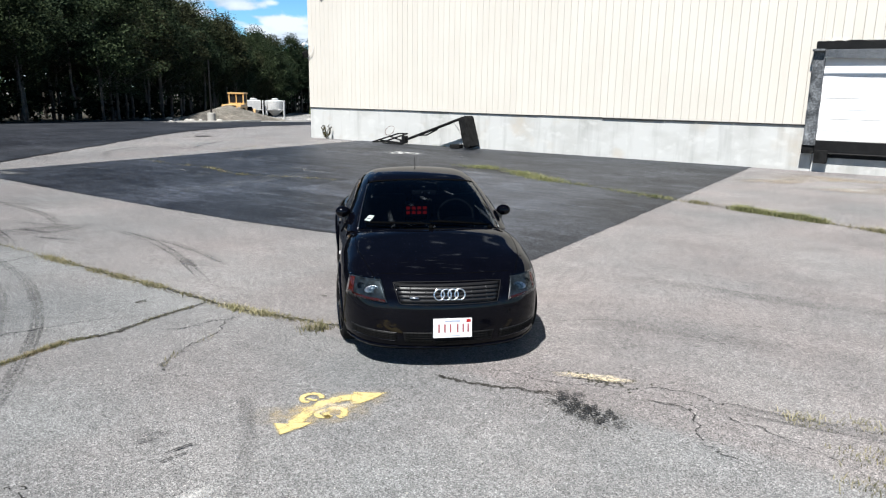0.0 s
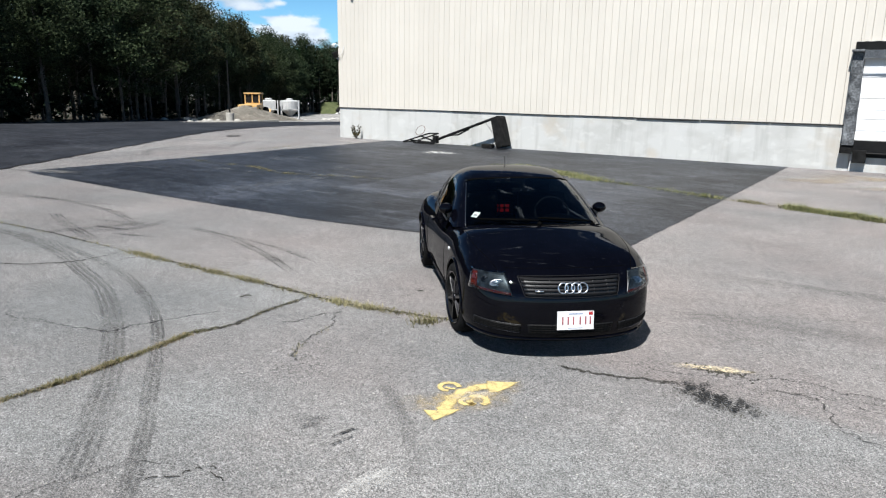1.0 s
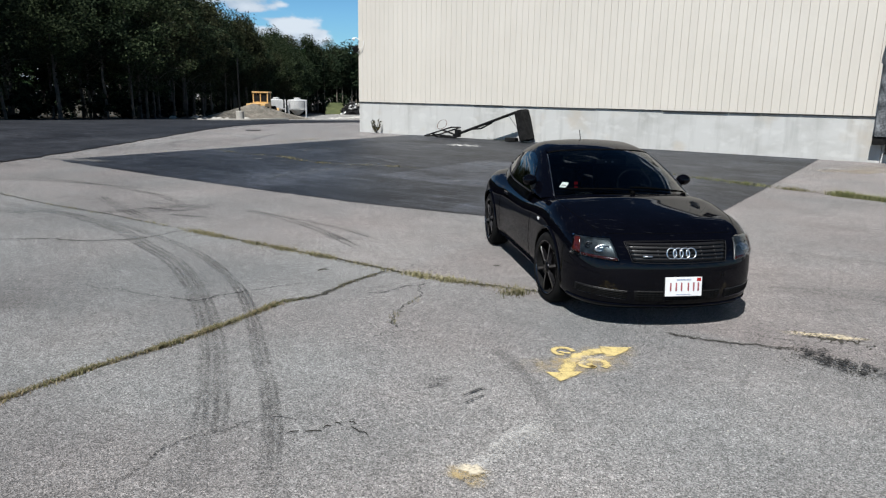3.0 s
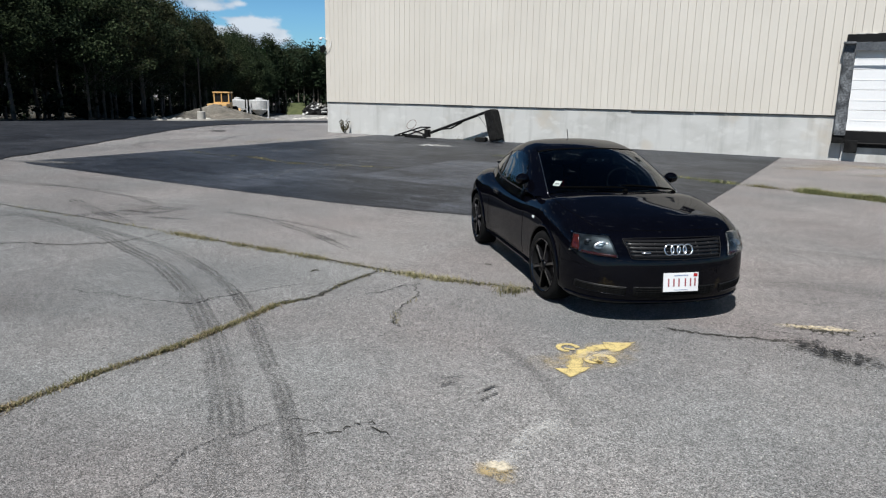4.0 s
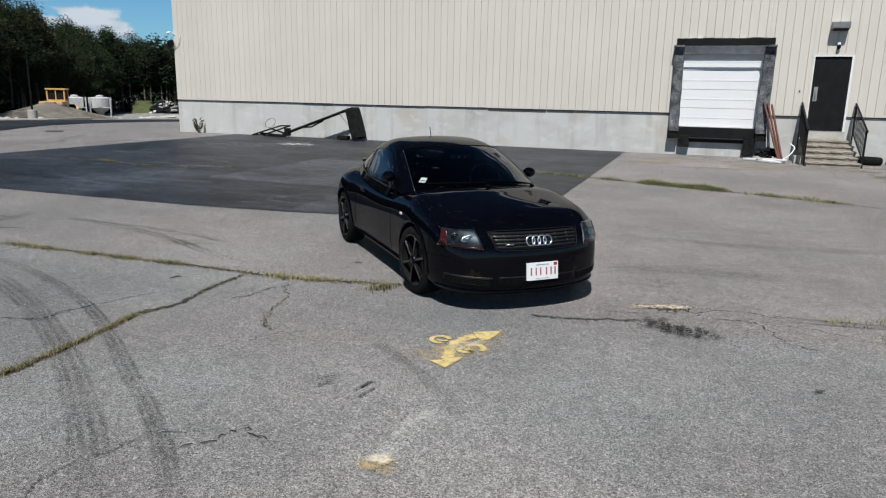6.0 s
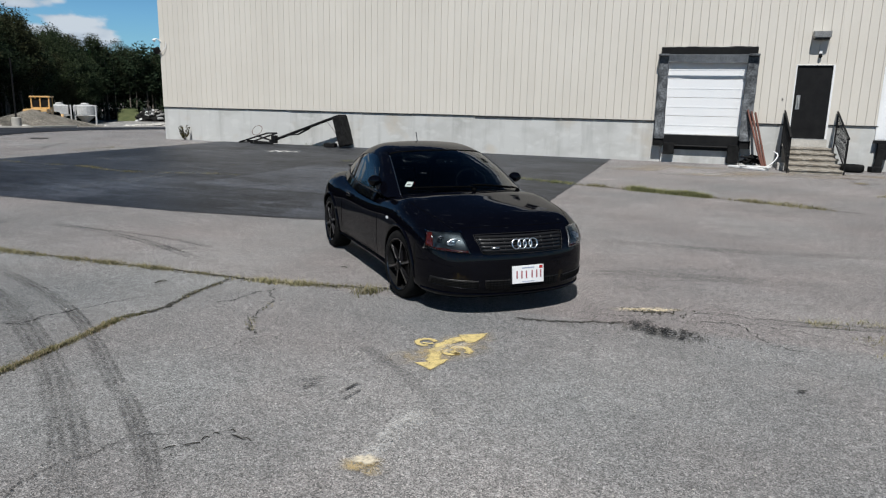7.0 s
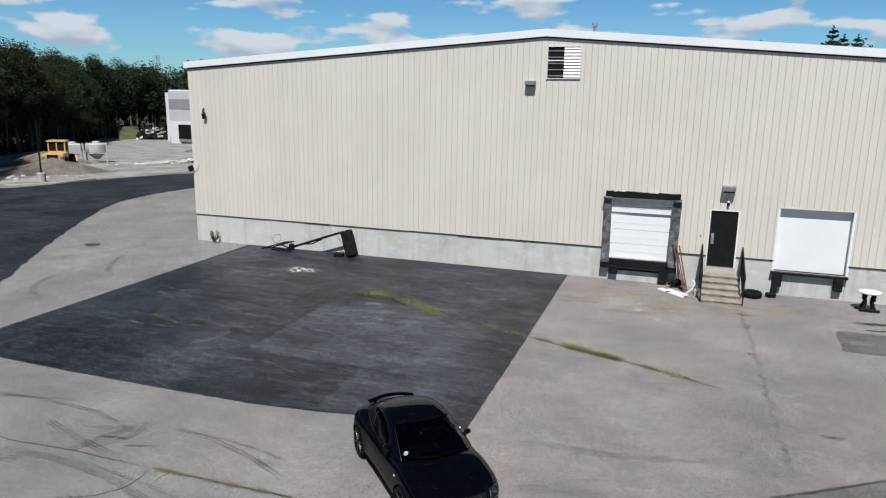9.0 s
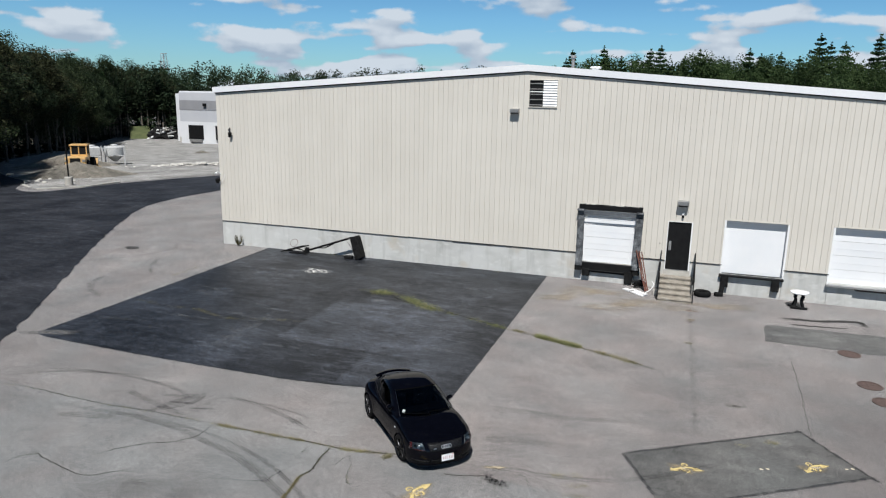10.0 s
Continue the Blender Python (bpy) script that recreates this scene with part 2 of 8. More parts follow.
def smear(name, color, cover, scale=6.0, rough=0.85, stretch=(1, 1, 1), fine=70.0, ragged=0.45):
    """A thin worn film (paint, rubber, oil) that lets the ground show through where it is rubbed off."""
    m = bpy.data.materials.new(name)
    m.use_nodes = True
    nt = m.node_tree
    b = nt.nodes["Principled BSDF"]
    b.inputs["Base Color"].default_value = (*color, 1)
    b.inputs["Roughness"].default_value = rough
    g = nt.nodes.new("ShaderNodeNewGeometry")
    mp = nt.nodes.new("ShaderNodeMapping"); mp.inputs["Scale"].default_value = stretch
    nt.links.new(g.outputs["Position"], mp.inputs["Vector"])
    n1 = nt.nodes.new("ShaderNodeTexNoise"); n1.inputs["Scale"].default_value = scale; n1.inputs["Detail"].default_value = 6
    n2 = nt.nodes.new("ShaderNodeTexNoise"); n2.inputs["Scale"].default_value = fine; n2.inputs["Detail"].default_value = 2
    nt.links.new(mp.outputs[0], n1.inputs["Vector"]); nt.links.new(g.outputs["Position"], n2.inputs["Vector"])
    ad = nt.nodes.new("ShaderNodeMath"); ad.operation = "ADD"
    nt.links.new(n1.outputs["Fac"], ad.inputs[0]); nt.links.new(n2.outputs["Fac"], ad.inputs[1])
    at = nt.nodes.new("ShaderNodeAttribute"); at.attribute_name = "edge"
    r = nt.nodes.new("ShaderNodeMapRange")
    r.inputs["From Min"].default_value, r.inputs["From Max"].default_value = 0.72, 1.22
    r.inputs["To Min"].default_value, r.inputs["To Max"].default_value = cover - ragged, cover + ragged
    nt.links.new(ad.outputs[0], r.inputs["Value"])
    mu = nt.nodes.new("ShaderNodeMath"); mu.operation = "MULTIPLY"; mu.use_clamp = True
    nt.links.new(r.outputs[0], mu.inputs[0]); nt.links.new(at.outputs["Fac"], mu.inputs[1])
    tr = nt.nodes.new("ShaderNodeBsdfTransparent")
    ms = nt.nodes.new("ShaderNodeMixShader")
    nt.links.new(mu.outputs[0], ms.inputs[0]); nt.links.new(tr.outputs[0], ms.inputs[1]); nt.links.new(b.outputs[0], ms.inputs[2])
    nt.links.new(ms.outputs[0], nt.nodes["Material Output"].inputs["Surface"])
    return m


def glassy(name, tint, rough=0.02, ior=1.5):
    """Tinted glass: see-through film under a clear gloss."""
    m = bpy.data.materials.new(name)
    m.use_nodes = True
    nt = m.node_tree
    tr = nt.nodes.new("ShaderNodeBsdfTransparent"); tr.inputs[0].default_value = (*tint, 1)
    gl = nt.nodes.new("ShaderNodeBsdfGlossy"); gl.inputs["Roughness"].default_value = rough
    lw = nt.nodes.new("ShaderNodeLayerWeight"); lw.inputs[0].default_value = 0.5
    pw = nt.nodes.new("ShaderNodeMath"); pw.operation = "POWER"; pw.inputs[1].default_value = 5.0
    nt.links.new(lw.outputs["Facing"], pw.inputs[0])
    fr = nt.nodes.new("ShaderNodeMapRange")
    fr.inputs["To Min"].default_value, fr.inputs["To Max"].default_value = ((ior - 1) / (ior + 1)) ** 2, 1.0
    nt.links.new(pw.outputs[0], fr.inputs["Value"])
    ms = nt.nodes.new("ShaderNodeMixShader")
    nt.links.new(fr.outputs[0], ms.inputs[0]); nt.links.new(tr.outputs[0], ms.inputs[1]); nt.links.new(gl.outputs[0], ms.inputs[2])
    nt.links.new(ms.outputs[0], nt.nodes["Material Output"].inputs["Surface"])
    return m


# box: one field of the yard with its tone scaled down to 0.85
OLD = asphalt("old_grey_asphalt", (0.152, 0.1435, 0.141), (0.198, 0.185, 0.179), 0.8, 0.09, box=((0.5, 16.0, 3.0, 16.0, 0.85, 3.2),), speck=0.75, stone=175.0, rough=0.74, spec=0.5, grain=1.1, tinted=0.8, slabs=(("Y", 4.36, -0.24, 0.14), ("X", -5.65, -0.12, 0.02)))
SEALED = asphalt("sealed_dark_asphalt", (0.0082, 0.0097, 0.0130), (0.0132, 0.0152, 0.0196), 0.3, 0.50, box=((-11.1, -4.3, 10.55, 16.8, 2.1, 1.6), (-7.4, -4.4, 7.9, 10.75, 1.9, 0.7), (-13.4, -11.1, 7.0, 11.8, 1.3, 0.6)), speck=0.75, streak=2.0, streak_turn=0.06, rough=0.58, grain=2.2, spec=0.62)
FRESH = asphalt("fresh_black_asphalt", (0.011, 0.0125, 0.0165), (0.018, 0.0195, 0.0235), 0.3, 0.3, speck=0.3, streak=1.2, streak_turn=-0.75, rough=0.8)
PATCHED = asphalt("patched_asphalt", (0.072, 0.071, 0.070), (0.106, 0.104, 0.10), 0.4, 0.25, speck=0.5)
GRAVEL = asphalt("sandy_gravel", (0.17, 0.165, 0.157), (0.265, 0.257, 0.245), 0.6, 0.15, stone=30.0)
CREAM = surface("cream_steel_siding", (0.605, 0.566, 0.500), (0.635, 0.596, 0.530), 0.6, 60, 0.5, 0.02, fine_mix=0.03, vary=0.02, space="World")
WHITE = surface("white_painted_steel", (0.76, 0.76, 0.75), (0.80, 0.80, 0.79), 1.0, 30, 0.4, 0.03, fine_mix=0.03)
BLACKM = surface("black_painted_metal", (0.004, 0.004, 0.0045), (0.010, 0.010, 0.010), 4, 60, 0.6, 0.1, spec=0.2)
RUBBER = surface("black_rubber", (0.005, 0.005, 0.005), (0.016, 0.016, 0.016), 8, 90, 0.85, 0.3, spec=0.15)
PADDING = surface("worn_black_vinyl_padding", (0.022, 0.024, 0.027), (0.19, 0.20, 0.21), 3.5, 22, 0.6, 0.25, fine_mix=0.6, spec=0.2)
GREYSTEEL = surface("galvanised_steel", (0.26, 0.26, 0.26), (0.38, 0.38, 0.37), 3, 50, 0.5, 0.1, metal=0.5)
STONE = surface("weathered_concrete", (0.36, 0.345, 0.31), (0.48, 0.46, 0.42), 2.2, 45, 0.85, 0.25, fine_mix=0.15)
DIRTY = surface("dirty_concrete_step", (0.20, 0.175, 0.14), (0.34, 0.31, 0.265), 4.0, 45, 0.9, 0.3, fine_mix=0.4)
RUST = surface("rusty_iron", (0.10, 0.052, 0.036), (0.17, 0.085, 0.06), 5, 60, 0.85, 0.3)
REDWOOD = surface("red_painted_plank", (0.09, 0.028, 0.018), (0.15, 0.05, 0.03), 4, 40, 0.7, 0.2)
CRACKDIRT = surface("crack_dirt", (0.028, 0.027, 0.022), (0.07, 0.065, 0.05), 12, 60, 0.95, 0.3, space="World")
BARK = surface("grey_bark", (0.045, 0.040, 0.035), (0.13, 0.118, 0.10), 2, 14, 0.9, 0.5)


def streaked(name, clean, dirt, rust):
    """Cast concrete with grey run-down streaks, blotches of dirt and faint rusty patches."""
    m = bpy.data.materials.new(name)
    m.use_nodes = True
    nt = m.node_tree
    b = nt.nodes["Principled BSDF"]
    pos = nt.nodes.new("ShaderNodeNewGeometry").outputs["Position"]

    def noise_at(scale, stretch, lo, hi, detail=6):
        mp = nt.nodes.new("ShaderNodeMapping"); mp.inputs["Scale"].default_value = stretch
        n = nt.nodes.new("ShaderNodeTexNoise"); n.inputs["Scale"].default_value, n.inputs["Detail"].default_value = scale, detail
        r = nt.nodes.new("ShaderNodeMapRange"); r.inputs["From Min"].default_value, r.inputs["From Max"].default_value = lo, hi
        nt.links.new(pos, mp.inputs["Vector"]); nt.links.new(mp.outputs[0], n.inputs["Vector"]); nt.links.new(n.outputs["Fac"], r.inputs["Value"])
        return r.outputs[0], n.outputs["Fac"]

    def blend(fac, a, col, amount):
        k = nt.nodes.new("ShaderNodeMath"); k.operation = "MULTIPLY"; k.inputs[1].default_value = amount
        nt.links.new(fac, k.inputs[0])
        x = nt.nodes.new("ShaderNodeMix"); x.data_type = "RGBA"
        if isinstance(a, tuple):
            x.inputs["A"].default_value = (*a, 1)
        else:
            nt.links.new(a, x.inputs["A"])
        x.inputs["B"].default_value = (*col, 1)
        nt.links.new(k.outputs[0], x.inputs["Factor"])
        return x.outputs["Result"]

    streak, _ = noise_at(1.0, (3.4, 1.0, 0.34), 0.50, 0.70, 8)
    blotch, _ = noise_at(0.9, (1, 1, 1.7), 0.48, 0.64, 9)
    spot, _ = noise_at(0.8, (1, 1, 1.2), 0.56, 0.70, 8)
    bloom, _ = noise_at(2.2, (1, 1, 1.5), 0.55, 0.66, 9)
    _, grain = noise_at(30.0, (1, 1, 1), 0.3, 0.7)
    c = blend(blotch, clean, dirt, 0.35)
    c = blend(streak, c, tuple(0.72 * v for v in dirt), 0.38)
    c = blend(spot, c, rust, 0.45)
    c = blend(bloom, c, tuple(1.15 * v for v in clean), 0.5)
    nt.links.new(c, b.inputs["Base Color"])
    b.inputs["Roughness"].default_value = 0.85
    bp = nt.nodes.new("ShaderNodeBump"); bp.inputs["Strength"].default_value = 0.25; bp.inputs["Distance"].default_value = 0.01
    nt.links.new(grain, bp.inputs["Height"]); nt.links.new(bp.outputs[0], b.inputs["Normal"])
    return m


def foliage(name, c1, c2, c3):
    m = bpy.data.materials.new(name)
    m.use_nodes = True
    nt = m.node_tree
    b = nt.nodes["Principled BSDF"]
    g = nt.nodes.new("ShaderNodeNewGeometry")
    cr = nt.nodes.new("ShaderNodeValToRGB")
    cr.color_ramp.elements[0].color, cr.color_ramp.elements[1].color = (*c1, 1), (*c3, 1)
    e = cr.color_ramp.elements.new(0.5); e.color = (*c2, 1)
    nt.links.new(g.outputs["Random Per Island"], cr.inputs[0])
    oi = nt.nodes.new("ShaderNodeObjectInfo")
    r = nt.nodes.new("ShaderNodeMapRange"); r.inputs["To Min"].default_value, r.inputs["To Max"].default_value = 0.7, 1.25
    nt.links.new(oi.outputs["Random"], r.inputs["Value"])
    sc = nt.nodes.new("ShaderNodeVectorMath"); sc.operation = "SCALE"
    nt.links.new(cr.outputs[0], sc.inputs[0]); nt.links.new(r.outputs[0], sc.inputs["Scale"])
    nt.links.new(sc.outputs[0], b.inputs["Base Color"])
    b.inputs["Roughness"].default_value = 0.7
    b.inputs["Specular IOR Level"].default_value = 0.08
    return m


LEAF = foliage("broad_leaves", (0.010, 0.016, 0.008), (0.021, 0.032, 0.014), (0.052, 0.068, 0.033))
OAKLEAF = foliage("olive_leaves", (0.012, 0.014, 0.007), (0.026, 0.030, 0.014), (0.060, 0.066, 0.034))
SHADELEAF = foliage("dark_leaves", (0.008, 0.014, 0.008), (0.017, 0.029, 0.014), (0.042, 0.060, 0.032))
# leaf colours darkened to put the shade under the canopy into them
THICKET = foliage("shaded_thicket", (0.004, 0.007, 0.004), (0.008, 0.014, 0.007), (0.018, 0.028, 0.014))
NEEDLE = foliage("pine_needles", (0.012, 0.028, 0.012), (0.022, 0.046, 0.018), (0.038, 0.066, 0.026))
WOODS = foliage("mixed_woods", (0.016, 0.032, 0.012), (0.034, 0.058, 0.021), (0.058, 0.083, 0.034))
GRASS = foliage("dry_grass", (0.13, 0.13, 0.065), (0.24, 0.22, 0.12), (0.42, 0.37, 0.24))
GREENGRASS = foliage("green_grass", (0.05, 0.075, 0.02), (0.10, 0.125, 0.035), (0.20, 0.20, 0.08))


# ---- building blocks ----
def link(name, mesh, mat, parent=None, label="", smooth=False):
    ob = new(name, mesh)
    if mat is not None:
        mesh.materials.append(mat)
    if smooth:
        mesh.polygons.foreach_set("use_smooth", [True] * len(mesh.polygons))
    if parent is not None:
        ob.parent = parent
    return tagged(ob, label)


def part(name, bm, mat, parent=None, label="", smooth=False):
    mesh = bpy.data.meshes.new(name)
    bm.to_mesh(mesh)
    bm.free()
    return link(name, mesh, mat, parent, label, smooth)


def pydata(name, verts, faces, mat, parent=None, label="", smooth=False):
    mesh = bpy.data.meshes.new(name)
    mesh.from_pydata([tuple(v) for v in verts], [], faces)
    mesh.update()
    return link(name, mesh, mat, parent, label, smooth)


def thing(name, m, label, category, group="", kind=""):
    ob = new(name)
    ob.matrix_world = m
    return tagged(ob, label, category, group, kind)


def add_box(bm, x0, x1, y0, y1, z0, z1, bevel=0.0, m=None):
    made = bmesh.ops.create_cube(bm, size=1.0)["verts"]
    bmesh.ops.transform(bm, verts=made, matrix=Matrix.LocRotScale(((x0 + x1) / 2, (y0 + y1) / 2, (z0 + z1) / 2), None, (abs(x1 - x0), abs(y1 - y0), abs(z1 - z0))))
    if bevel:
        edges = list({e for v in made for e in v.link_edges})
        got = bmesh.ops.bevel(bm, geom=edges, offset=bevel, segments=2, affect="EDGES", profile=0.7)
        made = list({v for f in got["faces"] for v in f.verts} | {v for v in made if v.is_valid})
    if m is not None:
        bmesh.ops.transform(bm, verts=made, matrix=m)
    return bm


def box(x0, x1, y0, y1, z0, z1, bevel=0.0, m=None):
    return add_box(bmesh.new(), x0, x1, y0, y1, z0, z1, bevel, m)


def add_rod(bm, a, b, r, r2=None, seg=8):
    a, b = Vector(a), Vector(b)
    d = b - a
    m = Matrix.Translation((a + b) / 2) @ d.to_track_quat("Z", "Y").to_matrix().to_4x4()
    bmesh.ops.create_cone(bm, cap_ends=True, segments=seg, radius1=r, radius2=r if r2 is None else r2, depth=d.length, matrix=m)
    return bm


def rod(a, b, r, r2=None, seg=8):
    return add_rod(bmesh.new(), a, b, r, r2, seg)


def lathe(profile, seg=24, m=None, caps=True):
    """Turn (radius, height) points round z."""
    bm = bmesh.new()
    rings = []
    for r, z in profile:
        rings.append([bm.verts.new((r * math.cos(2 * math.pi * i / seg), r * math.sin(2 * math.pi * i / seg), z)) for i in range(seg)])
    for a, b in zip(rings, rings[1:]):
        for i in range(seg):
            bm.faces.new((a[i], a[(i + 1) % seg], b[(i + 1) % seg], b[i]))
    if caps:
        bm.faces.new(list(reversed(rings[0])))
        bm.faces.new(rings[-1])
    if m is not None:
        bmesh.ops.transform(bm, verts=bm.verts, matrix=m)
    return bm


def tube(points, r, seg=6, closed=False):
    bm = bmesh.new()
    pts = [Vector(p) for p in points]
    rings = []
    n = len(pts)
    for i, p in enumerate(pts):
        d = (pts[(i + 1) % n] - pts[i - 1]) if closed else (pts[min(i + 1, n - 1)] - pts[max(i - 1, 0)])
        q = d.to_track_quat("Z", "Y")
        rings.append([bm.verts.new(p + q @ Vector((r * math.cos(2 * math.pi * k / seg), r * math.sin(2 * math.pi * k / seg), 0))) for k in range(seg)])
    for i in range(n if closed else n - 1):
        a, b = rings[i], rings[(i + 1) % n]
        for k in range(seg):
            bm.faces.new((a[k], a[(k + 1) % seg], b[(k + 1) % seg], b[k]))
    if not closed:
        bm.faces.new(list(reversed(rings[0])))
        bm.faces.new(rings[-1])
    return bm


def spline(points, n):
    """A smooth run through the points, n steps between each two."""
    p = [Vector((*q, 0)) if len(q) == 2 else Vector(q) for q in points]
    out = []
    for i in range(len(p) - 1):
        a, b, c, d = p[max(i - 1, 0)], p[i], p[i + 1], p[min(i + 2, len(p) - 1)]
        for k in range(n):
            t = k / n
            out.append(0.5 * ((2 * b) + (c - a) * t + (2 * a - 5 * b + 4 * c - d) * t * t + (3 * b - a - 3 * c + d) * t ** 3))
    return out + [p[-1]]


from mathutils.geometry import delaunay_2d_cdt

SLOPE = 0.034
UNIT = 1.06          # metres to one unit of the site plan below


def land(x, y):
    """Height of the ground: level round the building, falling gently to the yard beyond its corner."""
    s = (y - x) / math.sqrt(2)
    if s < 30:
        return 0.0
    if s < 38:
        return -SLOPE * (s - 30) ** 2 / 16
    if s < 155:
        return -SLOPE * (s - 34)
    q = min((s - 155) / 20, 1.0)
    return -SLOPE * (121 + 10 * q * (2 - q))


def ribbon(name, points, width, mat, z=0.005, jitter=0.0, steps=6, parent=None, label="", seed=1, taper=True):
    """A flat strip along a smooth run; 'edge' fades from its middle to its rims and ends."""
    rnd = random.Random(seed)
    pts = spline(points, steps)
    verts, faces, edge = [], [], []
    n = len(pts)
    for i, p in enumerate(pts):
        d = (pts[min(i + 1, n - 1)] - pts[max(i - 1, 0)]).normalized()
        side = Vector((-d.y, d.x, 0))
        w = width * (1 + rnd.uniform(-jitter, jitter))
        off = rnd.uniform(-jitter, jitter) * width * 0.7
        t = min(1.0, 6 * min(i, n - 1 - i) / n) if taper else 1.0
        for k in (-0.5, -0.25, 0.25, 0.5):
            q = p + side * (off + k * w)
            verts.append((q.x, q.y, land(q.x, q.y) + z))
            edge.append((1.0 if abs(k) < 0.3 else 0.0) * t)
    for i in range(n - 1):
        for k in range(3):
            a = i * 4 + k
            faces.append((a, a + 4, a + 5, a + 1))
    ob = pydata(name, verts, faces, mat, parent, label)
    at = ob.data.attributes.new("edge", "FLOAT", "POINT")
    at.data.foreach_set("value", edge)
    return ob


def blot(name, x, y, rx, ry, turn, mat, z=0.005, rough=0.25, parent=None, label="", seed=1, n=28):
    """A flat uneven patch whose rim thins out."""
    rnd = random.Random(seed)
    ph = [rnd.uniform(0, 6.28) for _ in range(4)]
    verts, faces, edge = [(x, y, land(x, y) + z)], [], [1.0]
    c, s = math.cos(radians(turn)), math.sin(radians(turn))
    for ring, e in ((0.55, 1.0), (1.0, 0.0)):
        for i in range(n):
            a = 2 * math.pi * i / n
            k = ring * (1 + rough * (0.5 * math.sin(2 * a + ph[0]) + 0.35 * math.sin(3 * a + ph[1]) + 0.3 * math.sin(5 * a + ph[2]) + 0.25 * math.sin(9 * a + ph[3])))
            u, v = rx * k * math.cos(a), ry * k * math.sin(a)
            verts.append((x + u * c - v * s, y + u * s + v * c, land(x, y) + z))
            edge.append(e)
    for i in range(n):
        j = (i + 1) % n
        faces.append((0, 1 + i, 1 + j))
        faces.append((1 + i, 1 + n + i, 1 + n + j, 1 + j))
    ob = pydata(name, verts, faces, mat, parent, label)
    at = ob.data.attributes.new("edge", "FLOAT", "POINT")
    at.data.foreach_set("value", edge)
    return ob


def sheet(name, outline, mat, z, label="", step=3.0, ragged=0.0):
    """A flat area that follows the ground inside an outline of corner points."""
    rim = []
    edge_rnd = random.Random(name)
    for a, b in zip(outline, outline[1:] + outline[:1]):
        k = max(1, int(math.hypot(b[0] - a[0], b[1] - a[1]) / (min(step, 8 * ragged) if ragged else step)))
        rim += [Vector((a[0] + (b[0] - a[0]) * i / k, a[1] + (b[1] - a[1]) * i / k)) for i in range(k)]
    if ragged:
        rim = [p + Vector((edge_rnd.gauss(0, ragged), edge_rnd.gauss(0, ragged))) for p in rim]
    n = len(rim)
    pts = list(rim)
    xs = [p[0] for p in outline]; ys = [p[1] for p in outline]
    for i in range(int((max(xs) - min(xs)) / step) + 1):
        for j in range(int((max(ys) - min(ys)) / step) + 1):
            pts.append(Vector((min(xs) + (i + 0.37) * step, min(ys) + (j + 0.43) * step)))
    got = delaunay_2d_cdt(pts, [(i, (i + 1) % n) for i in range(n)], [], 1, 1e-5)
    faces = []
    for f in got[2]:
        a, b, c = [got[0][i] for i in f]
        faces.append(tuple(f) if (b - a).cross(c - a) > 0 else tuple(reversed(f)))
    used = sorted({i for f in faces for i in f})
    at = {i: k for k, i in enumerate(used)}
    ob = pydata(name, [(got[0][i].x, got[0][i].y, land(got[0][i].x, got[0][i].y) + z) for i in used], [tuple(at[i] for i in f) for f in faces], mat)
    return tagged(ob, label, "ground", kind="structure")

# ---- ground ----
def axis_lines(lo, hi, step, far):
    a = [lo + i * step for i in range(int((hi - lo) / step) + 1)]
    out, d = [], step
    x = a[0]
    left = []
    while x > -far:
        d *= 1.6
        x -= d
        left.append(x)
    right, d, x = [], step, a[-1]
    while x < far:
        d *= 1.6
        x += d
        right.append(x)
    return left[::-1] + a + right


gx, gy = axis_lines(-132, 40, 4, 1800), axis_lines(-40, 132, 4, 1800)
gv = [(x, y, land(x, y)) for y in gy for x in gx]
nx = len(gx)
gf = [(j * nx + i, j * nx + i + 1, (j + 1) * nx + i + 1, (j + 1) * nx + i) for j in range(len(gy) - 1) for i in range(nx - 1)]
tagged(pydata("ground", gv, gf, OLD), "worn pale grey asphalt yard with fine gravel texture", "ground", kind="structure")

LAWN = surface("mown_grass", (0.05, 0.066, 0.022), (0.085, 0.095, 0.036), 0.8, 12, 0.9, 0.4, fine_mix=0.4, space="World")
near_edge = [(-2.0, -30.0), (-10.0, -10.0), (-15.2, 0.5), (-18.5, 6.3), (-21.1, 10.3), (-26.4, 17.8), (-31.2, 24.8), (-34.4, 29.8), (-36.0, 34.0), (-36.8, 40.0), (-37.2, 60.0), (-37.6, 110.0)]
far_edge = [(-46.4, 110.0), (-46.0, 70.0), (-46.4, 56.0), (-48.4, 50.5), (-50.0, 44.0), (-50.2, 38.5), (-51.2, 35.6), (-55.0, 37.0), (-60.5, 42.5), (-68.0, 46.5), (-95.0, 62.0), (-120.0, 66.0)]
left_edge = [(-120.0, 52.0), (-85.0, 48.0), (-64.0, 36.0), (-55.0, 22.0), (-49.0, 2.0), (-44.0, -30.0)]
road_rim = [tuple(p.xy) for p in spline(near_edge, 5)] + [tuple(p.xy) for p in spline(far_edge, 4)] + [tuple(p.xy) for p in spline(left_edge, 3)]
sheet("road", road_rim, FRESH, 0.022, "fresh black asphalt driveway curving behind the warehouse", 4.0, 0.05)
sheet("gravel_yard", [(-47.2, 58), (-49.2, 51), (-50.8, 44.5), (-51.2, 39), (-52.5, 37), (-55, 38.2), (-60.5, 43.6), (-68, 47.6), (-92, 64.5), (-125, 106), (-142, 140), (-140, 175), (-90, 175), (-47.5, 125)], GRAVEL, 0.03, "pale sandy gravel yard beyond the driveway", 5.0)
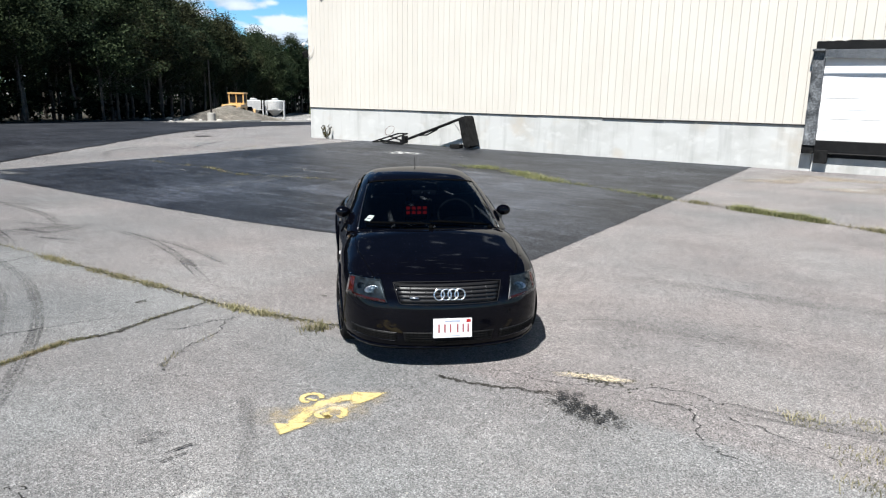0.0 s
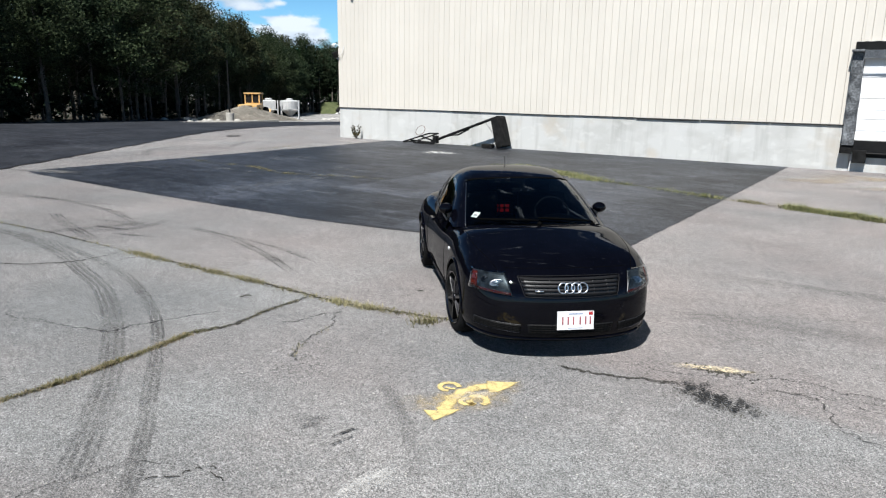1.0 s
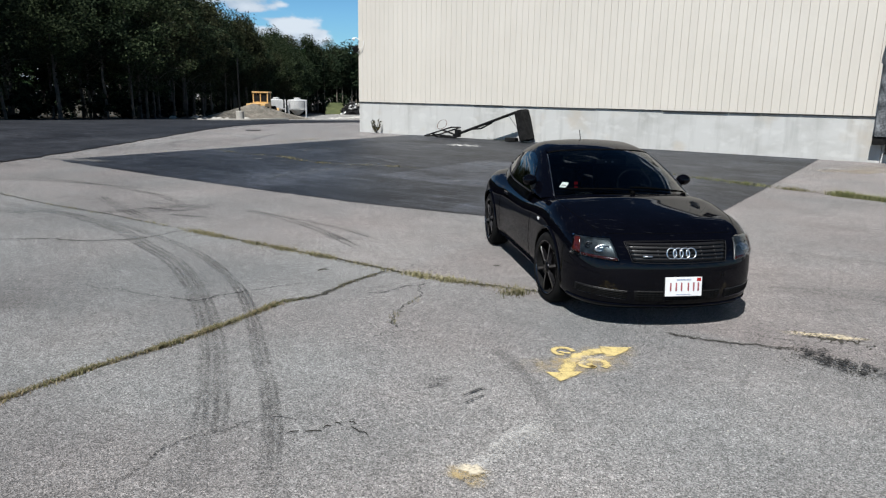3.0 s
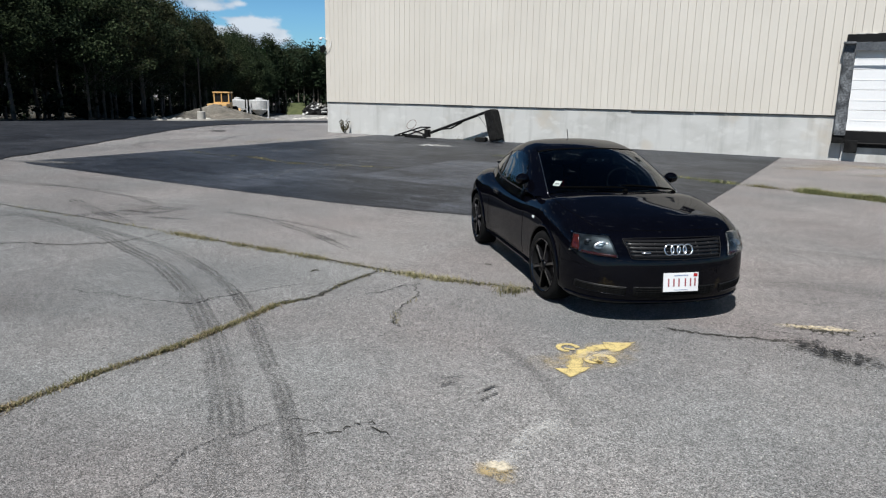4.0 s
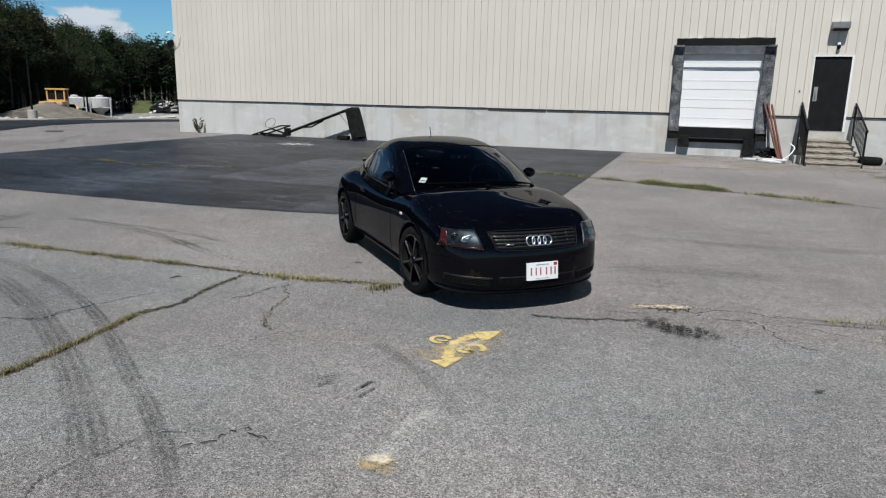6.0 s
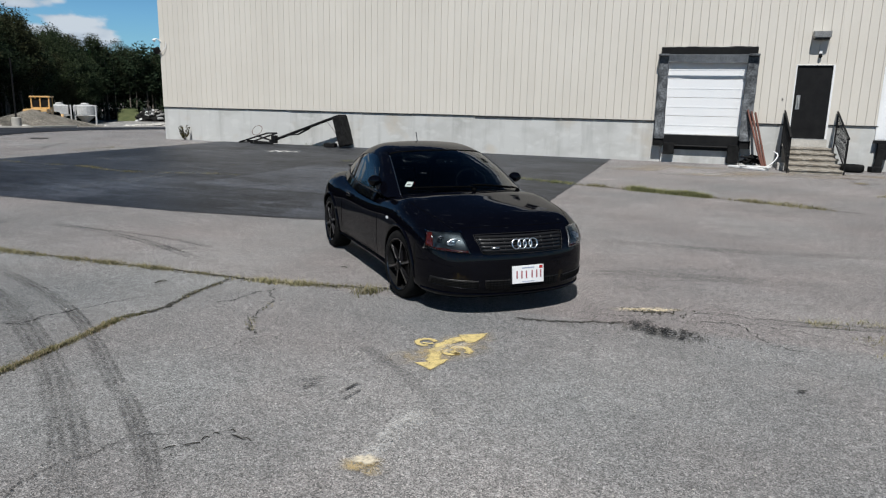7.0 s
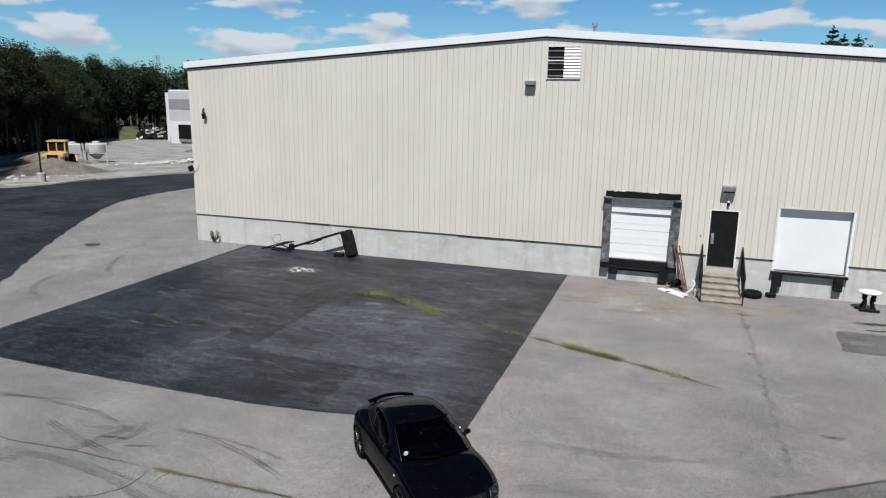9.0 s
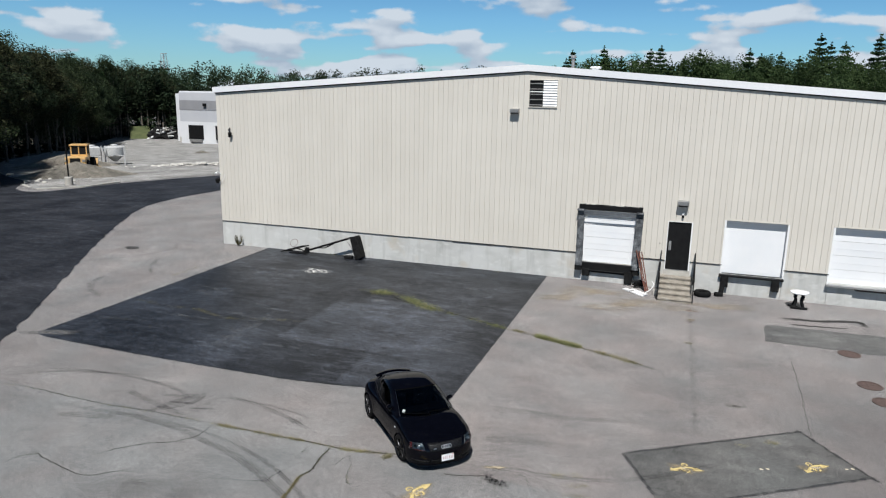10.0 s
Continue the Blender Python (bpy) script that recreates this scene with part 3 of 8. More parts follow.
sheet("lot_patch", [(-18.16, 7.7), (-18.1, 7.3), (-17.5, 7.17), (-14.0, 7.05), (-11.0, 7.02), (-8.5, 7.05), (-7.0, 7.2), (-6.0, 7.38), (-3.63, 7.45), (-3.63, 13.5), (-3.68, 21.38), (-18.3, 21.38), (-18.2, 14.0)], SEALED, 0.006, "dark sealed asphalt field worn grey in one part", 1.0, 0.009)
sheet("repair_patch", [(0.99, 6.24), (5.02, 8.91), (6.22, 7.09), (1.95, 4.3)], PATCHED, 0.005, "darker cut-out asphalt repair patch", 0.7, 0.012)
sheet("wet_patch", [(4.83, 15.7), (5.09, 17.7), (8.4, 17.75), (12.5, 17.6), (12.5, 15.4), (8.42, 15.6)], PATCHED, 0.005, "darker asphalt repair patch before the loading bays", 0.9, 0.03)
zb = land(-127, 131)
tagged(pydata("lawn_strip", [(-128.6, 129.3, zb - 0.2), (-125.2, 132.5, zb - 0.2), (-126.6, 134.0, zb + 1.3), (-130.0, 130.8, zb + 1.2), (-129.6, 137.2, zb + 2.9), (-133.2, 134.2, zb + 2.8), (-133.0, 141.0, zb - 0.3), (-137.0, 138.0, zb - 0.3)], [(0, 1, 2, 3), (3, 2, 4, 5), (5, 4, 6, 7), (1, 6, 4, 2), (0, 3, 5, 7)], LAWN), "sunlit grass bank at the edge of the woods", "grass", kind="structure")

SEAM = smear("asphalt_joint", (0.05, 0.051, 0.054), 0.5, 5.0)
for pts in ([(0.99, 6.24), (3.0, 7.57), (5.02, 8.91)], [(5.02, 8.91), (5.6, 8.0), (6.3, 6.95)], [(6.22, 7.09), (4.1, 5.7), (1.95, 4.3)], [(0.99, 6.24), (1.4, 5.4), (1.95, 4.3)]):
    tagged(ribbon("patch_seam", pts, 0.11, SEAM, 0.009, 0.2, 10, taper=False), "dark sealed seam of the asphalt repair", "seam", kind="structure")

# ---- warehouse ----
WX0, WX1, WY, RIDGE = -21.1, 11.35, 21.36, -4.95
SILL, EAVE, TOP = 1.235, 7.86, 9.02
DEPTH = 44.0


def roof_under(x):
    return TOP - (TOP - EAVE) * abs(x - RIDGE) / (RIDGE - WX0)


OPEN = {"dock_a": (-2.2, 0.08, 0.86, 3.06), "door": (1.33, 2.33, 0.84, 2.93), "dock_b": (3.6, 5.92, 0.88, 3.13), "dock_c": (7.58, 9.85, 0.86, 3.15)}


warehouse = thing("warehouse", pose(0, 0, 0), "cream steel-sided warehouse on a concrete base with white roof edge", "building")
# concrete base, in lengths cast between joints and cut by the bays
cast = [WX0, -2.2]
FOUND = streaked("base_concrete", (0.52, 0.52, 0.50), (0.34, 0.335, 0.31), (0.44, 0.36, 0.26))
spans = [(a, b, 0.0, SILL) for a, b in zip(cast, cast[1:])]
spans += [(-2.2, 0.08, 0.0, 0.86), (0.08, 1.33, 0.0, SILL), (1.33, 2.33, 0.0, 0.84), (2.33, 3.6, 0.0, SILL), (3.6, 5.92, 0.0, 0.88), (5.92, 7.58, 0.0, SILL), (7.58, 9.85, 0.0, 0.86), (9.85, WX1, 0.0, SILL)]
for x0, x1, z0, z1 in spans:
    part("foundation", box(x0 + 0.004, x1 - 0.004, WY + 0.026, WY + 0.4, -0.3, z1, 0.008), FOUND, warehouse, "stained cast concrete base wall")


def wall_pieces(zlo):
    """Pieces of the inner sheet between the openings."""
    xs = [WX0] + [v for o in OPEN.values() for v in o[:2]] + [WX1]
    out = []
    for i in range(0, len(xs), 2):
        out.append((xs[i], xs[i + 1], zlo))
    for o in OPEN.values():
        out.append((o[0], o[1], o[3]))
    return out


# dark grey draws in the shade of the grooves between the boards
BACKING = surface("groove_shade_backing", (0.12, 0.112, 0.10), (0.17, 0.16, 0.145), 1.5, 30, 0.8, 0.1)
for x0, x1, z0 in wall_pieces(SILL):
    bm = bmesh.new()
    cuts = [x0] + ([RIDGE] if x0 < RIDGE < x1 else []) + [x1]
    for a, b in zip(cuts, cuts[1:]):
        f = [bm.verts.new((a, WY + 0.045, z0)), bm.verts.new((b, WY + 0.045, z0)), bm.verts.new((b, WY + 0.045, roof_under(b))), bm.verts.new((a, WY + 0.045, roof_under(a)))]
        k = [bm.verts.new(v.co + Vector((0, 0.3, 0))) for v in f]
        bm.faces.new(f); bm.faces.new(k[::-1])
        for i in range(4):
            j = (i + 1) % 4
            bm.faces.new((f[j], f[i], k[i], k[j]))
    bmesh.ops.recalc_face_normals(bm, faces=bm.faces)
    part("inner_sheet", bm, BACKING, warehouse, "backing sheet behind the siding boards, darkened to shade the grooves")
for name, x0, x1 in (("side_wall", WX0, WX0 + 0.3), ("side_wall", WX1 - 0.3, WX1)):
    part(name, box(x0, x1, WY + 0.35, WY + DEPTH, -2.0, EAVE - 0.02), CREAM, warehouse)
part("rear_wall", box(WX0 + 0.3, WX1 - 0.3, WY + DEPTH - 0.3, WY + DEPTH, -2.0, EAVE - 0.02), CREAM, warehouse)
ROOFM = surface("white_roof_sheet", (0.72, 0.73, 0.74), (0.80, 0.80, 0.80), 0.5, 20, 0.45, 0.03, fine_mix=0.05, space="World")
for sx in (-1, 1):
    xe = WX0 - 0.12 if sx < 0 else WX1 + 0.12
    y0, y1 = WY - 0.1, WY + DEPTH + 0.1
    ze = roof_under(xe)
    v = [(xe, y0, ze), (RIDGE, y0, TOP), (RIDGE, y1, TOP), (xe, y1, ze), (xe, y0, ze + 0.27), (RIDGE, y0, TOP + 0.27), (RIDGE, y1, TOP + 0.27), (xe, y1, ze + 0.27)]
    f = [(0, 1, 2, 3), (4, 7, 6, 5), (0, 4, 5, 1), (2, 6, 7, 3), (0, 3, 7, 4)]
    if sx > 0:
        f = [tuple(reversed(q)) for q in f]
    part_ob = pydata("roof", v, f, ROOFM, warehouse, "white steel roof with a folded edge")
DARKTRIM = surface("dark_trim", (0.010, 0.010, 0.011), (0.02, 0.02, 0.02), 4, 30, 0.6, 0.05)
# dark strip in place of the shadow line that the roof edge casts
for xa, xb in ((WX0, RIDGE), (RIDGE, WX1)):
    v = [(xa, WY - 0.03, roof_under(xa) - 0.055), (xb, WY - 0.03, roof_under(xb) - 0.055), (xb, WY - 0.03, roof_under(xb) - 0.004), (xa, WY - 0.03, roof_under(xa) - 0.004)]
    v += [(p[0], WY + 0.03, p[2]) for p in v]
    pydata("eave_shade_line", v, [(0, 1, 2, 3), (7, 6, 5, 4), (0, 4, 5, 1), (2, 6, 7, 3), (1, 5, 6, 2), (0, 3, 7, 4)], DARKTRIM, warehouse, "dark strip standing in for the shadow line under the roof edge")
# uneven dark flashing along the foot of the siding
rnd = random.Random(5)
x = WX0
while x < WX1:
    x2 = min(x + rnd.uniform(0.7, 2.4), WX1)
    hit = [o for o in OPEN.values() if o[0] < x2 and o[1] > x]
    segs = [(x, x2)]
    for o in hit:
        segs = [s for a, b in segs for s in ((a, min(b, o[0])), (max(a, o[1]), b)) if s[1] - s[0] > 0.05]
    for a, b in segs:
        sag = rnd.uniform(-0.016, 0.014)
        deep = rnd.choice((0.0, 0.0, 0.0, 0.014))
        part("flashing", box(a + 0.01, b - 0.01, WY - 0.012, WY + 0.04, SILL - 0.008 + sag - deep, SILL + 0.020 + sag, 0.004), DARKTRIM, warehouse, "bent dark drip flashing")
    x = x2

# pipes and vents on the roof
bm = rod((0, 0, 0), (0, 0, 0.62), 0.075, seg=12)
add_rod(bm, (0, 0, 0.62), (0, 0, 0.74), 0.13, 0.13, 12)
vent_pipe = part("roof_pipe", bm, GREYSTEEL)
vent_pipe.location = (-3.75, WY + 4.5, roof_under(-3.75) + 0.24)
tagged(vent_pipe, "grey steel vent pipe with a cap on the roof", "pipe")
bm = box(-0.16, 0.16, -0.16, 0.16, 0, 0.26, 0.02)
add_box(bm, -0.25, 0.25, -0.25, 0.25, 0.26, 0.36, 0.03)
v2 = part("roof_vent", bm, WHITE)
v2.location = (-2.9, WY + 6.5, roof_under(-2.9) + 0.24)
tagged(v2, "white box vent on the roof", "vent")

# gable louvre
louvre = thing("gable_louvre", pose(-4.84, WY, 7.52), "wall louvre, one half open and dark, one half white slats", "vent")
part("louvre_frame", add_box(add_box(add_box(add_box(bmesh.new(), -0.03, 1.23, -0.05, 0.04, -0.03, 0.0), -0.03, 1.23, -0.05, 0.04, 1.12, 1.15), -0.03, 0.0, -0.05, 0.04, 0, 1.12), 1.2, 1.23, -0.05, 0.04, 0, 1.12), CREAM, louvre)
part("dark_opening", box(0.0, 0.6, -0.004, 0.02, 0.0, 1.12), BLACKM, louvre, "dark open half")
for i in range(10):
    z = 0.02 + i * 0.112
    part("slat", box(0.6, 1.2, -0.012, 0.012, -0.055, 0.055, 0.0, Matrix.Translation((0, -0.02, z + 0.055)) @ pose(0, 0, 0, -24)), WHITE, louvre)
    if i % 2 == 0 or i == 5:
        part("slat", box(0.0, 0.6, -0.01, 0.01, -0.02, 0.02, 0.0, Matrix.Translation((0, -0.02, z + 0.055)) @ pose(0, 0, 0, -60 if i != 5 else 0)), WHITE if i == 5 else GREYSTEEL, louvre)


def wall_pack(x, z, s, label):
    w = thing("wall_light", pose(x, WY, z), label, "lamp", "wall lights")
    bm = bmesh.new()
    v = [(-0.23 * s, 0, 0), (0.23 * s, 0, 0), (0.23 * s, -0.32 * s, -0.02), (-0.23 * s, -0.32 * s, -0.02), (-0.23 * s, 0, -0.24 * s), (0.23 * s, 0, -0.24 * s), (0.23 * s, -0.30 * s, -0.2 * s), (-0.23 * s, -0.30 * s, -0.2 * s)]
    bv = [bm.verts.new(p) for p in v]
    for f in ((0, 1, 2, 3), (7, 6, 5, 4), (0, 4, 5, 1), (1, 5, 6, 2), (2, 6, 7, 3), (3, 7, 4, 0)):
        bm.faces.new([bv[i] for i in f])
    bmesh.ops.recalc_face_normals(bm, faces=bm.faces)
    bmesh.ops.bevel(bm, geom=bm.edges[:], offset=0.012, segments=2, affect="EDGES")
    part("housing", bm, GREYSTEEL, w, "grey metal housing")
    part("lens", box(-0.19 * s, 0.19 * s, -0.27 * s, -0.03, -0.255 * s, -0.225 * s, 0.005), BLACKM, w, "dark lens")
    return w


wall_pack(-5.45, 7.42, 0.85, "square grey wall light high on the gable")
wall_pack(1.87, 3.84, 0.95, "square grey wall light above the steel door")
sen = thing("motion_sensor", pose(1.9, WY, 3.2), "small dark sensor lamp under the wall light", "sensor")
part("mount", box(-0.04, 0.04, -0.06, 0.0, 0.02, 0.12, 0.01), WHITE, sen)
part("head", lathe([(0.02, -0.1), (0.05, -0.06), (0.045, 0.0), (0.02, 0.03)], 12, pose(0, -0.08, 0.0, 20)), BLACKM, sen, smooth=True)

# camera and cable at the corner, small flood lamp higher up
cam1 = thing("security_camera", pose(-21.05, WY, 3.62), "small white camera and black lamp on a corner bracket", "camera")
part("bracket", tube(spline([(0.02, 0, 0.1), (-0.06, -0.1, 0.2), (-0.13, -0.2, 0.2)], 6), 0.018), WHITE, cam1)
part("dome", lathe([(0.05, 0.04), (0.07, 0.0), (0.06, -0.03), (0.035, -0.06), (0.01, -0.075)], 16, Matrix.Translation((-0.13, -0.2, 0.16))), WHITE, cam1, smooth=True)
part("lamp_head", box(-0.07, 0.07, -0.22, 0.0, -0.22, 0.02, 0.03, pose(-0.03, -0.1, -0.1, 25, 10, -20)), BLACKM, cam1, "black lamp head")
part("cable", tube(spline([(0.28, -0.03, 0.1), (0.25, -0.06, -0.12), (0.05, -0.08, -0.3), (-0.12, -0.05, -0.33), (0.0, -0.02, -0.42)], 6), 0.012), WHITE, cam1)
fl = thing("flood_lamp", pose(-20.33, WY, 5.9), "small dark flood lamp on a wall arm", "lamp")
part("arm", tube(spline([(0, 0, 0.2), (0.02, -0.12, 0.12), (0.08, -0.18, 0.0)], 5), 0.03), BLACKM, fl)
part("head", box(-0.06, 0.06, -0.08, 0.08, -0.24, 0.02, 0.025, pose(0.1, -0.18, -0.02, 25, 15, 0)), BLACKM, fl)


# ---- bays and door ----
PANEL = surface("white_bay_door", (0.74, 0.75, 0.76), (0.79, 0.79, 0.79), 1.2, 25, 0.42, 0.02, fine_mix=0.03, vary=0.02)


def bay_door(name, o, y, rows, label):
    d = thing(name, pose(o[0], y, o[2]), label, "door", "bay doors")
    w, h = o[1] - o[0], o[3] - o[2]
    for i in range(rows):
        z0, z1 = h * i / rows, h * (i + 1) / rows
        bm = box(0, w, 0, 0.05, z0 + 0.005, z1 - 0.005, 0.006)
        if rows > 1:
            add_box(bm, 0.02, w - 0.02, -0.006, 0.01, z0 + h / rows * 0.46, z0 + h / rows * 0.52, 0.002)
        part("panel", bm, PANEL, d)
    return tagged(d, kind="structure")


bay_door("door_1", OPEN["dock_a"], WY + 0.14, 4, "closed white sectional overhead door in a padded dock shelter")
bay_door("door_3", OPEN["dock_b"], WY + 0.21, 1, "closed smooth white overhead door")
bay_door("door_4", OPEN["dock_c"], WY + 0.21, 4, "closed white ribbed sectional overhead door")
for k, y in (("dock_a", 0.12), ("dock_b", 0.17), ("dock_c", 0.17)):
    o = OPEN[k]
    for x0, x1 in ((o[0] - 0.05, o[0] + 0.02), (o[1] - 0.02, o[1] + 0.05)):
        part("bay_jamb", box(x0, x1, WY - 0.004, WY + 0.3, o[2], o[3] + 0.02), WHITE, warehouse, "white steel bay jamb")
    part("bay_header", box(o[0] - 0.05, o[1] + 0.05, WY - 0.006, WY + 0.3, o[3], o[3] + 0.05), CREAM if k != "dock_a" else DARKTRIM, warehouse)
    part("bay_floor", box(o[0], o[1], WY + 0.05, WY + 0.8, o[2] - 0.06, o[2]), STONE, warehouse)

# padded shelter round the first bay
shelter = thing("dock_shelter", pose(0, WY, 0), "black padded loading dock shelter with worn torn pads", "dock")
rnd = random.Random(3)


def pad(x0, x1, z0, z1, lean, name, lab):
    bm = box(x0, x1, -0.30, 0.0, z0, z1, 0.03)
    bmesh.ops.subdivide_edges(bm, edges=[e for e in bm.edges if abs(e.verts[0].co.z - e.verts[1].co.z) > 0.8], cuts=10)
    for v in bm.verts:
        v.co.x += rnd.uniform(-0.008, 0.008) + lean * (z1 - v.co.z)
        v.co.y += rnd.uniform(-0.01, 0.01) + (0.05 if v.co.y < -0.15 else 0) * (v.co.z - z0)
    return part(name, bm, PADDING, shelter, lab)


pad(-2.44, -2.16, 0.72, 3.20, 0.012, "side_pad", "scuffed black vinyl side pad")
pad(0.03, 0.33, 0.72, 3.20, -0.012, "side_pad", "scuffed black vinyl side pad")
bm = box(-2.40, 0.28, -0.13, -0.008, 3.20, 3.43, 0.02)
bmesh.ops.subdivide_edges(bm, edges=[e for e in bm.edges if abs(e.verts[0].co.x - e.verts[1].co.x) > 1.0], cuts=24)
for v in bm.verts:
    if v.co.z > 3.3:
        v.co.z += rnd.uniform(-0.03, 0.015)
part("head_pad", bm, BLACKM, shelter, "torn black head pad")
FOAM = surface("torn_pale_foam", (0.45, 0.44, 0.42), (0.60, 0.59, 0.56), 12, 60, 0.9, 0.3)
for i in range(11):
    x = -2.2 + i * 0.2 + rnd.uniform(-0.06, 0.06)
    if i in (0, 4, 9):
        continue
    part("foam_shred", box(-0.07, 0.06 + rnd.uniform(0, 0.08), -0.07, 0.02, -0.022, 0.024, 0.008, pose(x, -0.03, 3.405 + rnd.uniform(-0.01, 0.008), 0, rnd.uniform(-12, 12), rnd.uniform(-10, 10))), FOAM, shelter, "pale foam showing through the torn pad")
for x in (-2.31, 0.18):
    part("pad_cap", box(x - 0.15, x + 0.15, -0.33, 0.0, 3.16, 3.22, 0.015, pose(0, 0, 0, 0, 0, 0)), PADDING, shelter, "grey folded vinyl pad top")
CURTAIN = surface("grey_vinyl_curtain", (0.20, 0.215, 0.23), (0.30, 0.315, 0.33), 5, 40, 0.6, 0.2)
bm = box(-2.16, 0.03, -0.26, -0.235, 2.99, 3.20, 0.004)
bmesh.ops.subdivide_edges(bm, edges=[e for e in bm.edges if abs(e.verts[0].co.x - e.verts[1].co.x) > 1.0], cuts=16)
for v in bm.verts:
    if v.co.z < 3.08:
        v.co.z += 0.02 * math.sin(v.co.x * 1.9) + rnd.uniform(-0.010, 0.010)
        v.co.y += 0.10
part("head_curtain", bm, CURTAIN, shelter, "sagging grey vinyl curtain over the door head")
for s in (0, 1):
    x = -2.44 if not s else 0.02
    part("pad_foot", box(x, x + 0.3, -0.26, 0.0, 0.5, 0.74, 0.02), RUBBER, shelter, "torn black rubber pad foot")
leveller = thing("dock_leveller", pose(0, WY, 0), "black steel dock leveller lip with rubber bumpers", "dock")
part("lip", box(-2.2, 0.08, -0.14, 0.05, 0.52, 0.85, 0.015), BLACKM, leveller, "black steel lip plate")
part("pit", box(-2.0, -0.1, -0.03, 0.05, 0.40, 0.58), BLACKM, leveller)
for x in (-2.12, -0.28):
    part("bumper", box(x, x + 0.32, -0.2, 0.05, 0.06 if x > -1 else 0.25, 0.6, 0.02), RUBBER, leveller, "black laminated rubber bumper")
part("lip_bar", rod((-2.05, -0.14, 0.52), (-0.05, -0.14, 0.52), 0.025), BLACKM, leveller)

for k, xs, zlo in (("dock_b", (3.62, 5.55), 0.34), ("dock_c", (7.65,), 0.5)):
    o = OPEN[k]
    lv = thing("dock_leveller", pose(0, WY, 0), "steel dock edge plate with hanging rubber bumpers", "dock")
    part("edge_plate", box(o[0] - 0.08, o[1] + 0.05, -0.16, 0.06, o[2] - 0.09, o[2] - 0.01, 0.01), BLACKM if k == "dock_b" else GREYSTEEL, lv, "steel edge plate")
    if k == "dock_c":
        part("lip", box(o[0] + 0.95, o[1], -0.2, 0.06, o[2] - 0.15, o[2] - 0.09, 0.01), BLACKM, lv)
    else:
        for x in xs:
            part("bumper", box(x, x + 0.28, -0.17, 0.06, zlo, o[2] - 0.09, 0.025), RUBBER, lv, "black worn rubber bumper")

# steel door
o = OPEN["door"]
sd = thing("door_2", pose(0, WY, 0), "closed black steel personnel door in a white frame", "door", kind="structure")
part("frame", add_box(add_box(box(o[0], o[0] + 0.03, -0.02, 0.14, o[2], o[3], 0.004), o[1] - 0.05, o[1], -0.02, 0.14, o[2], o[3], 0.004), o[0] + 0.03, o[1] - 0.05, -0.02, 0.14, o[3] - 0.018, o[3], 0.004), WHITE, sd, "white steel door frame")
for xa, xb, za, zb in ((o[0] - 0.05, o[0], SILL, o[3] + 0.05), (o[1], o[1] + 0.05, SILL, o[3] + 0.05), (o[0], o[1], o[3], o[3] + 0.05)):
    part("casing", box(xa, xb, -0.004, 0.05, za, zb), CREAM, sd)
part("leaf", box(o[0] + 0.033, o[1] - 0.053, 0.03, 0.075, o[2] + 0.01, o[3] - 0.021, 0.004), BLACKM, sd, "flat black steel leaf")
part("pull_plate", box(o[0] + 0.1, o[0] + 0.2, 0.018, 0.03, 1.68, 2.08, 0.003), GREYSTEEL, sd, "bright steel pull plate")
part("pull_handle", tube(spline([(o[0] + 0.15, 0.02, 1.76), (o[0] + 0.15, -0.035, 1.8), (o[0] + 0.15, -0.035, 1.96), (o[0] + 0.15, 0.02, 2.0)], 5), 0.012), GREYSTEEL, sd)
part("threshold", box(o[0], o[1], -0.05, 0.2, o[2] - 0.02, o[2] + 0.012), GREYSTEEL, sd)
bell = part("door_bell", box(1.05, 1.08, WY - 0.025, WY, 1.93, 1.98, 0.005), BLACKM)
tagged(bell, "small dark bell button on the siding", "button")

# steps with rails
steps = thing("door_steps", pose(0, 0, 0), "worn concrete steps up to the steel door", "steps")
SX0, SX1 = 1.22, 2.48
step_rnd = random.Random(44)
for i in range(5):
    ztop = 0.62 - i * 0.124
    y1 = WY + 0.05
    y0 = WY - 0.45 - i * 0.40
    bm = box(SX0, SX1, y0, y1 if i == 0 else WY - 0.45 - (i - 1) * 0.40 + 0.004, max(0, ztop - 0.3) if i else 0.0, ztop - 0.045, 0.008)
    add_box(bm, SX0 - 0.02, SX1 + 0.02, y0 - 0.025, y1 if i == 0 else WY - 0.45 - (i - 1) * 0.40 + 0.002, ztop - 0.045, ztop, 0.012)
    bmesh.ops.subdivide_edges(bm, edges=[e for e in bm.edges if abs(e.verts[0].co.x - e.verts[1].co.x) > 0.8], cuts=14)
    for v in bm.verts:
        if SX0 < v.co.x < SX1 and v.co.z > ztop - 0.06:
            v.co.y += step_rnd.uniform(-0.004, 0.014) if v.co.y < y0 + 0.02 else 0.0
            v.co.z -= step_rnd.uniform(0.0, 0.008)
    part("step", bm, DIRTY, steps, "chipped dirty concrete step")
part("sill_block", box(o[0] - 0.02, o[1] + 0.02, WY - 0.06, WY + 0.06, 0.62, 0.83), STONE, steps)
